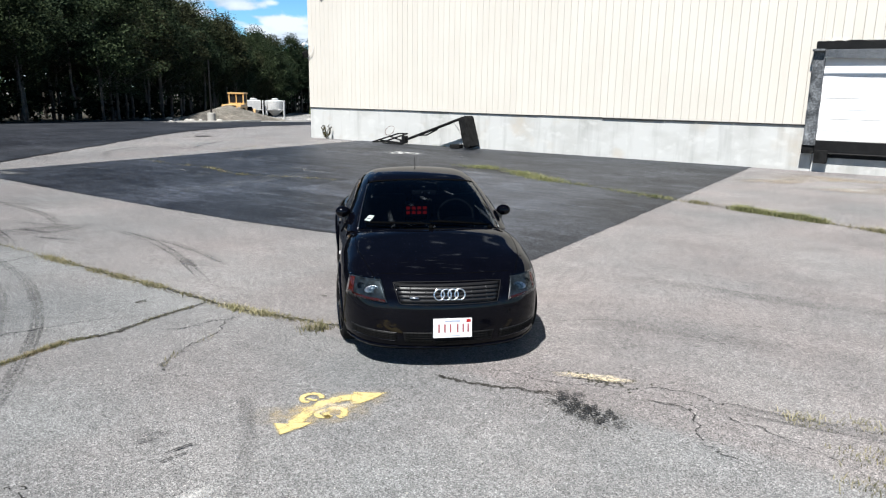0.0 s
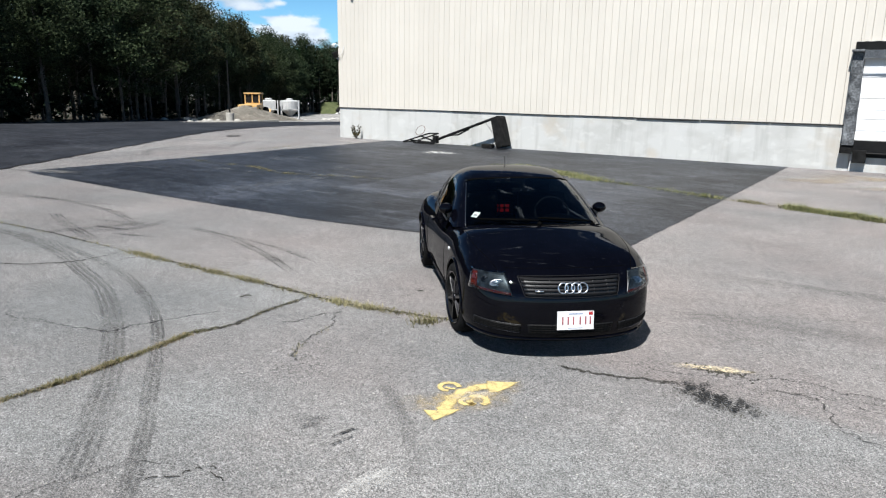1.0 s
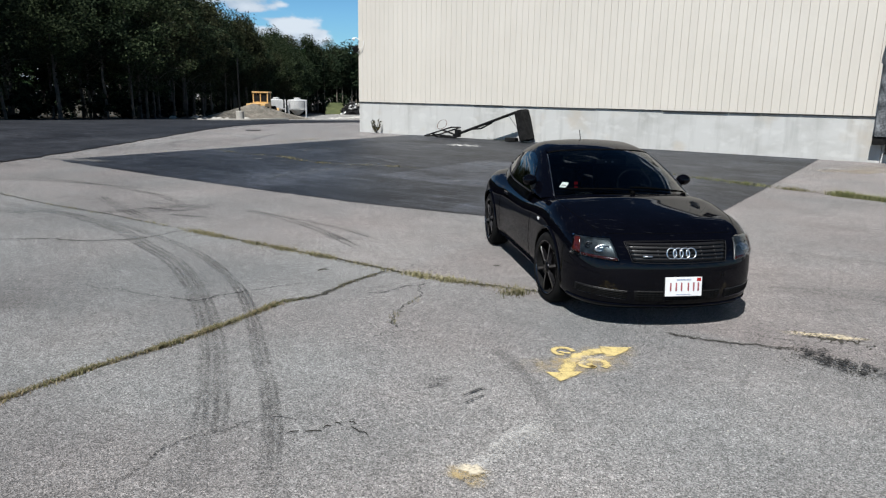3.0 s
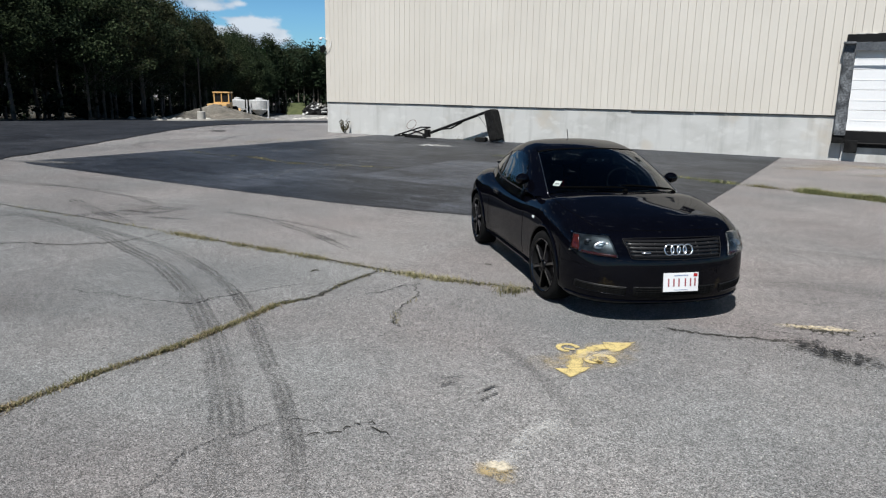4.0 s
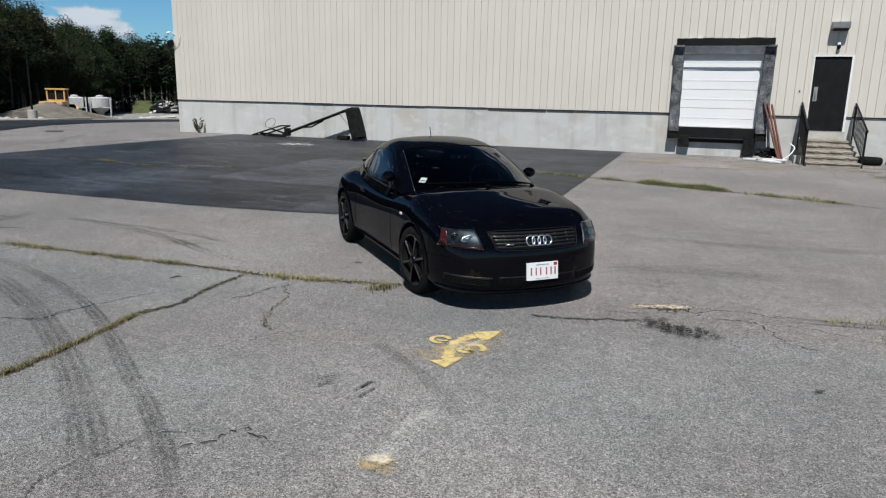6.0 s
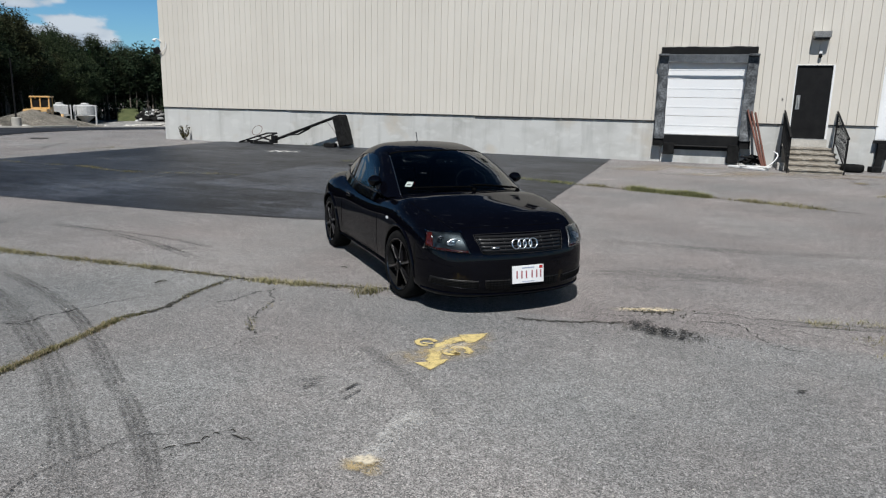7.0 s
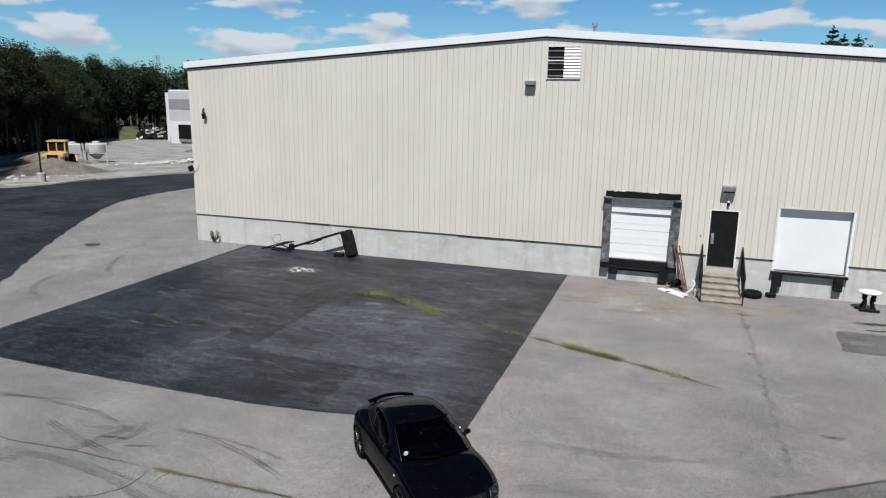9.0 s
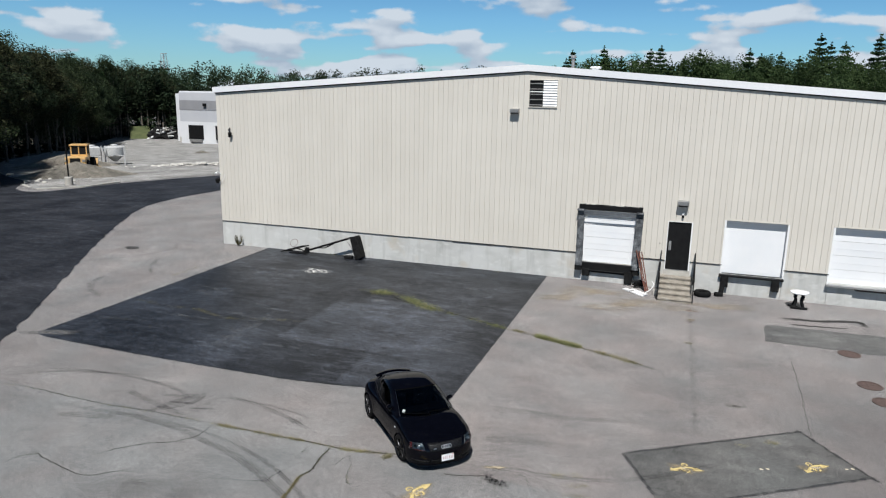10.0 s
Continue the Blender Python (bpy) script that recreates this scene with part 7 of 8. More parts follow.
# tyre marks: bands of rubber, each with the streaks of the tread
SKIDS = [
    ([(-3.55, 0.45), (-3.88, 0.82), (-4.1, 1.04), (-4.48, 1.34), (-4.95, 1.70), (-5.52, 2.08), (-6.33, 2.56), (-7.3, 3.01), (-8.2, 3.27), (-9.2, 3.55), (-10.68, 3.72), (-11.7, 3.66), (-13.2, 3.6)], 0.21, (-0.075, -0.02, 0.035, 0.08), 1.0),
    ([(-3.3, 0.7), (-3.53, 0.94), (-3.9, 1.28), (-4.22, 1.54), (-4.66, 1.85), (-5.36, 2.37), (-6.1, 2.83), (-7.0, 3.23), (-7.8, 3.49), (-8.9, 3.68), (-9.86, 3.78), (-11.0, 3.86)], 0.13, (-0.04, 0.005, 0.045), 1.0),
    ([(-16.05, 4.34), (-15.35, 4.84), (-14.71, 5.22), (-13.25, 5.62), (-11.57, 5.98)], 0.14, (-0.04, 0.03), 0.6),
    ([(-9.3, 5.5), (-8.35, 5.39), (-7.31, 5.09), (-6.03, 4.54)], 0.16, (-0.05, 0.04), 0.8),
    ([(-8.9, 5.5), (-7.5, 5.4), (-6.36, 5.13)], 0.12, (-0.02,), 0.6),
    ([(-10.55, 3.95), (-10.39, 4.59), (-10.02, 5.25)], 0.30, (-0.08, 0.02, 0.09), 1.0),
    ([(-12.6, 3.12), (-11.9, 3.3), (-11.1, 3.48)], 0.34, (-0.1, 0.0, 0.1), 1.0),
    ([(-24.5, 15.8), (-23.2, 17.2), (-22.6, 19.2), (-23.4, 20.4)], 0.22, (-0.06, 0.05), 0.8),
    ([(-19.4, 11.4), (-20.6, 12.0), (-21.3, 12.8), (-21.7, 13.8), (-21.4, 14.6)], 0.30, (-0.1, -0.02, 0.07), 1.0),
    ([(-19.9, 14.7), (-20.7, 15.5), (-21.4, 16.5), (-22.0, 17.75)], 0.26, (-0.08, 0.0, 0.08), 1.0),
    ([(-24.0, 21.2), (-22.9, 21.0), (-22.0, 21.2)], 0.24, (-0.05, 0.05), 1.0),
    ([(-12.0, 4.87), (-10.9, 4.51), (-9.55, 4.17)], 0.24, (-0.07, 0.0, 0.07), 1.0),
    ([(-9.98, 5.64), (-9.86, 4.9), (-10.3, 4.3)], 0.20, (-0.05, 0.05), 1.0),
    ([(-15.4, 5.19), (-13.7, 5.57), (-11.6, 5.53), (-10.3, 5.21)], 0.16, (-0.04, 0.04), 1.0),
    ([(-0.9, 4.6), (1.0, 5.0), (3.2, 6.6)], 0.2, (-0.06, 0.05), 0.7),
    ([(-2.8, 7.36), (-1.81, 7.5), (-0.89, 7.52), (0.3, 7.72), (1.6, 8.1)], 0.32, (), 0.7),
    ([(-2.25, 5.77), (-1.46, 5.93), (-0.96, 5.98), (0.1, 6.2)], 0.34, (), 0.8),
    ([(-3.5, 2.9), (-3.15, 2.66), (-2.79, 2.34), (-2.5, 2.0)], 0.12, (), 0.9),
]
for i, (pts, wide, treads, force) in enumerate(SKIDS):
    tagged(ribbon("tyre_mark", pts, wide, RUBBED, 0.0045 + 0.0005 * i, 0.1, 7, seed=i * 5), "faint curved tyre mark on the asphalt", "mark", kind="structure")
    for k, off in enumerate(treads):
        q = []
        for n, (x, y) in enumerate(pts):
            a, b = pts[max(n - 1, 0)], pts[min(n + 1, len(pts) - 1)]
            d = Vector((b[0] - a[0], b[1] - a[1])).normalized()
            q.append((x - d.y * off, y + d.x * off))
        cut = int(len(q) * (1 - force) * 0.5)
        q = q[cut:len(q) - cut] if len(q) - 2 * cut > 2 else q
        tagged(ribbon("tyre_mark", q, 0.034 + 0.008 * (k % 2), SKID, 0.0046 + 0.0005 * i + 0.0001 * k, 0.14, 7, seed=i * 5 + k), "dark tread streak of a tyre mark", "mark", kind="structure")
tagged(ribbon("tyre_mark", [(5.56, 18.73), (6.4, 18.75), (7.0, 18.82), (7.8, 19.1), (8.37, 19.2), (8.5, 18.6)], 0.3, TAR, 0.01, 0.2, 8), "dark wet streak before the bays", "mark", kind="structure")
tagged(ribbon("tyre_mark", [(5.85, 18.0), (6.8, 18.1), (8.0, 18.3)], 0.14, TAR, 0.01, 0.3, 8), "dark wet streak before the bays", "mark", kind="structure")

# yellow survey marks: a two-headed curved arrow with loops
def paint(points, w, mat=YELLOW, seed=1, steps=6, z=0.009, label="yellow sprayed survey arrow on the asphalt", taper=False):
    return tagged(ribbon("paint_mark", points, w, mat, z, 0.12, steps, seed=seed, taper=taper), label, "paint", kind="structure")


def paint_fill(outline, mat=YELLOW, z=0.0095, label="yellow sprayed arrow head on the asphalt"):
    c = Vector((sum(p[0] for p in outline) / len(outline), sum(p[1] for p in outline) / len(outline), 0))
    verts, faces, edge = [(c.x, c.y, z)], [], [1.0]
    n = len(outline)
    for s, e in ((0.8, 1.0), (1.06, 0.0)):
        for p in outline:
            q = c + (Vector((*p, 0)) - c) * s
            verts.append((q.x, q.y, z)); edge.append(e)
    for i in range(n):
        j = (i + 1) % n
        faces += [(0, 1 + i, 1 + j), (1 + i, 1 + n + i, 1 + n + j, 1 + j)]
    ob = pydata("paint_mark", verts, faces, mat)
    ob.data.attributes.new("edge", "FLOAT", "POINT").data.foreach_set("value", edge)
    return tagged(ob, label, "paint", kind="structure")


def loop(x, y, rx, ry, turn, a0=0, a1=360, n=14):
    c, s = math.cos(radians(turn)), math.sin(radians(turn))
    out = []
    for i in range(n + 1):
        a = radians(a0 + (a1 - a0) * i / n)
        u, v = rx * math.cos(a), ry * math.sin(a)
        out.append((x + u * c - v * s, y + u * s + v * c))
    return out


def survey_mark(ox, oy, turn, s=1.0):
    c, sn = math.cos(radians(turn)) * s, math.sin(radians(turn)) * s
    P = lambda pts: [(ox + (x + 2.86) * c - (y - 3.05) * sn, oy + (x + 2.86) * sn + (y - 3.05) * c) for x, y in pts]
    paint(P([(-2.87, 2.76), (-2.92, 2.95), (-2.93, 3.1), (-2.88, 3.22), (-2.80, 3.32)]), 0.11 * s, seed=2)
    paint_fill(P([(-2.69, 3.49), (-2.76, 3.43), (-2.89, 3.36), (-2.85, 3.28), (-2.77, 3.20), (-2.73, 3.24), (-2.70, 3.35)]))
    paint_fill(P([(-2.84, 2.63), (-2.99, 2.72), (-2.93, 2.75), (-2.87, 2.82), (-2.79, 2.87), (-2.80, 2.78)]))
    paint(P(loop(-3.05, 3.12, 0.066, 0.066, 0, 30, 300)), 0.05 * s, seed=3)
    paint(P([(-3.07, 3.1), (-3.02, 3.1), (-3.0, 3.12)]), 0.03 * s, seed=4)
    paint(P(loop(-2.77, 3.05, 0.06, 0.07, 30, -60, 250)), 0.062 * s, seed=5)
    paint(P(loop(-2.82, 3.0, 0.05, 0.045, 30, 60, 330)), 0.05 * s, seed=6)
    tagged(blot("paint_dust", ox + 0.02 * c, oy + 0.04 * c, 0.17 * s, 0.08 * s, 60 + turn, CREAMDUST, 0.0098, 0.4, seed=9), "pale overspray across the arrow", "paint", kind="structure")
    dust = blot("paint_dust", ox, oy, 0.42 * s, 0.26 * s, 60 + turn, YELLOWDUST, 0.0075, 0.3, seed=8)
    tagged(dust, "faint yellow overspray on the asphalt", "paint", kind="structure")


survey_mark(-2.86, 3.05, 0)
survey_mark(2.35, 6.02, -62, 0.88)
survey_mark(5.08, 7.1, -35, 0.85)
for x, y in ((3.95, 6.62), (4.08, 6.68), (5.75, 7.3), (5.88, 7.36)):
    tagged(blot("paint_dot", x, y, 0.05, 0.04, 0, CHALK if x > 9 else CREAMP, 0.0095, 0.2, seed=int(x * 10)), "small pale paint dot on the asphalt", "paint", kind="structure")
paint([(5.3, 6.05), (5.55, 6.0), (5.7, 5.85), (5.6, 5.75)], 0.04, CHALK, 7, label="white chalk squiggle on the asphalt")
for step_z, (x, y, rx, ry, tn, mt, lab) in enumerate((
        (-2.73, 1.45, 0.062, 0.058, 0, CREAMP, "cream paint blob on the asphalt"), (-2.70, 1.40, 0.12, 0.10, 0, YELLOWDUST, "faint tan overspray on the asphalt"), (-2.71, 1.39, 0.08, 0.07, 0, YELLOWDUST, "tan overspray on the asphalt"),
        (-2.71, 1.72, 0.10, 0.36, -6, CHALK, "white chalky smear on the asphalt"), (-1.61, 4.56, 0.28, 0.07, 18, FLAKE, "flaked cream paint patch on the asphalt"),
        (-1.60, 4.10, 0.20, 0.14, -22, OIL, "black oil stain on the asphalt"), (-1.48, 3.98, 0.18, 0.10, -10, OIL, "black oil stain on the asphalt"), (-1.36, 4.02, 0.22, 0.14, -28, OIL, "black oil stain on the asphalt"),
        (-3.455, 2.22, 0.09, 0.045, 40, SCUFF, "dark scuff on the asphalt"), (-3.42, 2.14, 0.07, 0.03, 60, SCUFF, "dark scuff on the asphalt"),
        (-0.63, 3.16, 0.045, 0.025, 20, TAR, "small tar spot on the asphalt"), (-13.7, 18.1, 0.75, 0.5, 10, SPILL, "white powdery spill on the sealed asphalt"), (-13.6, 18.0, 0.45, 0.22, 10, SPILL, "white powdery spill on the sealed asphalt"),
        (-9.1, 15.0, 0.35, 0.05, 10, CHALK, "white scrap mark on the asphalt"), (-0.89, 17.45, 0.3, 0.1, 10, CHALK, "white scuff on the asphalt"), (-0.14, 16.8, 0.2, 0.1, 10, CHALK, "white scuff on the asphalt"),
        (-10.3, 5.1, 0.7, 0.16, 10, SKID, "dark scuffed patch on the asphalt"), (-9.4, 4.65, 0.40, 0.06, 20, SCUFF, "dark scuff on the asphalt"), (-10.1, 4.75, 0.35, 0.06, 8, SCUFF, "dark scuff on the asphalt"), (-8.0, 1.2, 1.4, 0.5, 20, SKID, "broad faint stain on the asphalt"), (-6.9, 4.9, 0.5, 0.2, 10, SKID, "faint stain on the asphalt"),
        (2.45, 17.0, 0.25, 0.2, 0, RUSTY, "rusty stain on the asphalt"), (2.5, 18.3, 0.3, 0.15, 0, RUSTY, "rusty stain on the asphalt"),
        (-24.8, 18.6, 0.4, 0.3, 0, OIL, "dark drain cover stain"))):
    tagged(blot("ground_stain", x, y, rx, ry, tn, mt, (0.0085 if (x > -3.6 or y < 7) else 0.011) + 0.0004 * (30 - step_z), 0.35, seed=int(100 + x * 7 + y * 3)), lab, "stain", kind="structure")

tagged(blot("ground_stain", -17.75, 7.55, 0.95, 0.30, 24, WORN, 0.0122, 0.3, seed=71), "worn grey corner of the sealed asphalt", "stain", kind="structure")
for x, y, tn in ((-0.82, 17.64, 12), (-0.66, 17.7, -20), (-0.16, 16.68, 5)):
    tagged(blot("ground_stain", x, y, 0.28, 0.08, tn, CHALK, 0.0095, 0.4, seed=int(72 + tn)), "pale scrape on the asphalt before the dock", "stain", kind="structure")
# two short crisp rubber dashes before the arrow
for a, b in (((-3.21, 2.09), (-3.17, 2.29)), ((-3.15, 2.03), (-3.11, 2.20))):
    tagged(ribbon("tyre_mark", [a, ((a[0] + b[0]) / 2 - 0.004, (a[1] + b[1]) / 2), b], 0.016, DASH, 0.012, 0.3, 6, seed=3), "short dark rubber dash on the asphalt", "mark", kind="structure")

# pale scuffs and stray weeds on the sealed field
SCRAPE = smear("pale_scuff_film", (0.175, 0.185, 0.20), 0.06, 2.6, fine=34.0, ragged=0.30)
r = random.Random(66)
tagged(ribbon("ground_stain", [(-11.95, 8.0), (-11.95, 9.4), (-12.05, 10.6), (-12.1, 12.3)], 0.75, SCRAPE, 0.0115, 0.2, 8, seed=4), "pale worn band on the sealed asphalt", "stain", kind="structure")
for k in range(40):
    x, y = r.uniform(-17.2, -4.6), r.uniform(8.0, 20.6)
    tagged(blot("ground_stain", x, y, r.uniform(0.25, 1.2), r.uniform(0.04, 0.20), r.uniform(-14, 14), SCRAPE, 0.0125 + 0.0002 * k, 0.4, seed=300 + k), "pale worn scuff on the sealed asphalt", "stain", kind="structure")
for k, (x, y) in enumerate(((-16.4, 10.0), (-15.2, 9.3), (-14.0, 10.4), (-12.8, 9.9), (-13.4, 12.6), (-16.0, 13.2), (-14.8, 14.4), (-12.2, 13.6))):
    grass_line([(x - 0.5, y), (x, y + 0.06), (x + 0.5, y + 0.02)], 55, 0.010, 0.028, CRACKGRASS, 0.16, "stray weeds in the sealed asphalt", 80 + k, 0.7)
# sandy dust washed out before the dock and steps
DUST = smear("tan_dust_film", (0.33, 0.27, 0.19), 0.26, 0.9, fine=40.0, ragged=0.34)
for k, (x, y, rx, ry, tn) in enumerate(((-1.6, 19.6, 1.7, 0.8, 4), (0.9, 18.6, 1.9, 0.8, -8), (-0.6, 17.6, 1.5, 0.5, 12), (3.6, 19.4, 1.4, 0.6, 0), (-2.6, 18.2, 0.9, 0.6, 40))):
    tagged(blot("ground_stain", x, y, rx, ry, tn, DUST, 0.0052 + 0.0004 * k, 0.4, seed=200 + k), "tan sandy dust on the asphalt before the dock", "stain", kind="structure")

# twigs and scraps
TWIGM = surface("dark_dead_wood", (0.012, 0.011, 0.009), (0.03, 0.027, 0.02), 12, 60, 0.9, 0.3)
def twig(x, y, turn, n, s, seed, label="dry dark twig lying on the asphalt"):
    r = random.Random(seed)
    t = thing("twig", pose(x, y, 0.008, 0, 0, turn), label, "twig", "twigs")
    for i in range(n):
        a = r.uniform(-0.7, 0.7)
        x0, y0 = r.uniform(-0.5, 0.5) * s, r.uniform(-0.15, 0.15) * s
        part("stick", tube(spline([(x0, y0, 0), (x0 + 0.25 * s * math.cos(a), y0 + 0.25 * s * math.sin(a), 0.01), (x0 + 0.5 * s * math.cos(a + 0.3), y0 + 0.5 * s * math.sin(a + 0.3), 0.004)], 3), 0.0036, 5), CRACKDIRT, t)


fallen = thing("twig", pose(0, 0, 0.008), "dry dark broken twig lying on the asphalt", "twig", "twigs")
for a, b, c in (((-3.70, 1.18), (-3.68, 1.22), (-3.65, 1.26)), ((-3.65, 1.25), (-3.60, 1.29), (-3.56, 1.33)), ((-3.58, 1.33), (-3.585, 1.37), (-3.56, 1.39)), ((-3.575, 1.41), (-3.56, 1.43), (-3.54, 1.44)), ((-3.53, 1.47), (-3.50, 1.49), (-3.475, 1.48)), ((-3.50, 1.45), (-3.43, 1.435), (-3.40, 1.43)), ((-3.43, 1.42), (-3.38, 1.44), (-3.34, 1.425))):
    mid = [(a[0] * 0.6 + b[0] * 0.4, a[1] * 0.6 + b[1] * 0.4, 0.0), (*b, 0.003), (c[0] * 0.75 + b[0] * 0.25, c[1] * 0.75 + b[1] * 0.25, 0.0)]
    part("stick", tube(spline(mid, 3), 0.0028, 5), TWIGM, fallen)
twig(3.35, 9.85, 10, 6, 0.5, 3)
twig(-4.6, 4.9, 0, 1, 0.15, 4)
twig(-5.95, 3.6, 30, 2, 0.22, 5)

# loose grit on the lot
def grit(name, mat, spots, label, seed):
    r = random.Random(seed)
    verts, faces = [], []
    for x, y, sx_, sy_, n, lo, hi in spots:
        for _ in range(n):
            px, py, q = r.gauss(x, sx_), r.gauss(y, sy_), r.uniform(lo, hi)
            k = len(verts)
            for a in range(4):
                t = a * 1.5708 + r.uniform(-0.4, 0.4)
                verts.append((px + q * math.cos(t) * r.uniform(0.7, 1.3), py + q * math.sin(t) * r.uniform(0.7, 1.3), 0.004))
            verts.append((px, py, 0.004 + q * r.uniform(0.5, 0.9)))
            faces += [(k + a, k + (a + 1) % 4, k + 4) for a in range(4)]
    return tagged(pydata(name, verts, faces, mat), label, "grit", kind="stuff")


grit("dark_grit", CRACKDIRT, [(-1.58, 4.08, 0.22, 0.12, 420, 0.002, 0.006), (-1.38, 3.93, 0.2, 0.12, 200, 0.002, 0.006), (-1.59, 4.55, 0.09, 0.03, 110, 0.004, 0.013), (-1.3, 4.70, 0.12, 0.02, 14, 0.004, 0.012), (-2.4, 1.6, 3.2, 1.6, 200, 0.002, 0.006), (0.6, 4.6, 2.0, 1.2, 120, 0.002, 0.006)], "dark crumbs of tar and grit on the asphalt", 61)
grit("pale_grit", STONE, [(-2.4, 1.9, 3.4, 1.8, 420, 0.003, 0.008), (0.8, 4.0, 2.4, 1.8, 260, 0.003, 0.009)], "pale loose grit on the asphalt", 62)

# iron covers
DARKIRON = surface("dull_grey_iron", (0.045, 0.044, 0.044), (0.08, 0.078, 0.076), 5, 60, 0.7, 0.3)
COVER = surface("dull_rusty_cover", (0.070, 0.048, 0.042), (0.105, 0.068, 0.058), 5, 60, 0.85, 0.3)
for k, (x, y, r) in enumerate([(7.33, 15.41, 0.34), (7.36, 12.76, 0.34), (7.5, 11.6, 0.34), (-24.6, 18.6, 0.31)]):
    c = thing("manhole_cover", pose(x, y, 0.004), "round rusty iron manhole cover set in the asphalt" if x > 0 else "round dark iron manhole cover set in the asphalt", "manhole cover", "covers")
    mt = COVER if x > 0 else DARKIRON
    part("ring", lathe([(r, 0), (r, 0.012), (r - 0.05, 0.014), (r - 0.05, 0.0)], 32), mt, c)
    part("lid", lathe([(r - 0.06, -0.002), (r - 0.06, 0.008), (0.01, 0.010)], 32), mt, c)
    for i in range(4):
        for j in range(4):
            px, py = (i - 1.5) * 0.14, (j - 1.5) * 0.14
            if math.hypot(px, py) < 0.28:
                part("stud", box(px - 0.03, px + 0.03, py - 0.03, py + 0.03, 0.006, 0.016, 0.004), mt, c)

# ---- fallen basketball hoop by the wall ----
hoop = thing("fallen_basketball_hoop", pose(0, 0, 0), "toppled black portable basketball hoop lying against the wall", "basketball hoop")
bm = box(-0.16, 0.16, -0.26, 0.26, -0.55, 0.55, 0.08)
bmesh.ops.subdivide_edges(bm, edges=bm.edges[:], cuts=2, use_grid_fill=True)
r = random.Random(9)
for v in bm.verts:
    v.co += Vector((r.uniform(-0.012, 0.012), r.uniform(-0.012, 0.012), r.uniform(-0.012, 0.012)))
bmesh.ops.transform(bm, verts=bm.verts, matrix=pose(-12.98, 20.95, 0.60, 0, -17, -8))
part("base_tank", bm, RUBBER, hoop, "black plastic base tank stood on edge")
part("pole", rod((-13.22, 20.9, 1.08), (-16.0, 20.95, 0.10), 0.05, seg=10), BLACKM, hoop, "black steel pole")
part("brace", rod((-14.3, 20.95, 0.65), (-14.75, 20.9, 0.42), 0.03), BLACKM, hoop)
part("brace", rod((-14.75, 20.9, 0.42), (-15.3, 20.9, 0.36), 0.025), BLACKM, hoop)
part("strut", rod((-13.55, 20.85, 0.92), (-13.08, 20.75, 0.4), 0.014), GREYSTEEL, hoop)
part("strut", rod((-13.65, 21.0, 0.9), (-13.12, 21.0, 0.36), 0.014), GREYSTEEL, hoop)
part("axle_foot", box(-13.62, -13.2, 20.7, 20.95, 0.02, 0.16, 0.03), RUBBER, hoop)
part("board_frame", tube([(-17.2, 20.75, 0.05), (-16.0, 20.8, 0.42), (-15.75, 21.05, 0.42), (-16.9, 21.1, 0.06)], 0.03, 6, True), BLACKM, hoop)
part("board_bar", rod((-16.9, 20.85, 0.12), (-15.8, 20.85, 0.06), 0.035), BLACKM, hoop)
part("board_bar", rod((-16.5, 20.9, 0.30), (-15.7, 20.9, 0.10), 0.03), BLACKM, hoop)
part("board_bar", box(-16.7, -15.75, 20.72, 20.78, 0.02, 0.07), BLACKM, hoop)
part("clamp", box(-15.85, -15.68, 20.8, 21.0, 0.06, 0.34, 0.02), BLACKM, hoop)
pts = [(-16.55 + 0.2 * math.cos(t) , 20.98 + 0.12 * math.sin(t), 0.50 + 0.17 * math.sin(t)) for t in [6.283 * i / 24 for i in range(24)]]
part("rim", tube(pts, 0.009, 6, True), RUST, hoop, "rusty orange hoop rim")
grass_line([(-14.6, 21.15), (-13.4, 21.2)], 84, 0.035, 0.140, GREENGRASS, 0.05, "weeds along the foot of the wall", 51, 0.5)

# weed at the corner
WEEDLEAF = foliage("drying_weed_leaves", (0.05, 0.05, 0.02), (0.09, 0.08, 0.035), (0.16, 0.13, 0.07))
wv, wf = [], []
r = random.Random(21)
bm = bmesh.new()
for i in range(9):
    a = r.uniform(0, 6.283)
    top = Vector((math.cos(a) * r.uniform(0.1, 0.35), math.sin(a) * 0.15, r.uniform(0.25, 0.62)))
    add_rod(bm, (0, 0, 0), top, 0.008, 0.004, 4)
    for k in range(16):
        leaf_cards(r, top * r.uniform(0.25, 1.0), Vector((0.05, 0.05, 0.05)), 2, 0.035, wv, wf)
weed = thing("tall_weed", pose(-19.95, 21.1, 0), "half-dry leafy weed growing at the foot of the wall", "plant")
part("stems", bm, BARK, weed)
pydata("leaves", wv, wf, WEEDLEAF, weed)

# ---- junk by the bays ----
planks = thing("leaning_planks", pose(0, 0, 0), "red painted planks leaning on the wall beside the dock", "planks")
for i, (dx, h) in enumerate(((0.0, 1.80), (0.06, 1.74), (0.13, 1.70))):
    part("plank", box(-0.022, 0.022, -0.06, 0.06, 0, h, 0.006, pose(0.66 + dx * 0.8, 20.5 + 0.04 * i, 0.0, -20, -16 + 1.5 * i, 4)), REDWOOD, planks)
board_thing = thing("white_boards", pose(0.28, 20.05, 0.0), "broken white boards lying on the asphalt", "boards")
part("board", box(-0.65, 0.55, -0.12, 0.12, 0.0, 0.05, 0.01, pose(0, 0, 0.01, 0, 0, -44)), WHITE, board_thing)
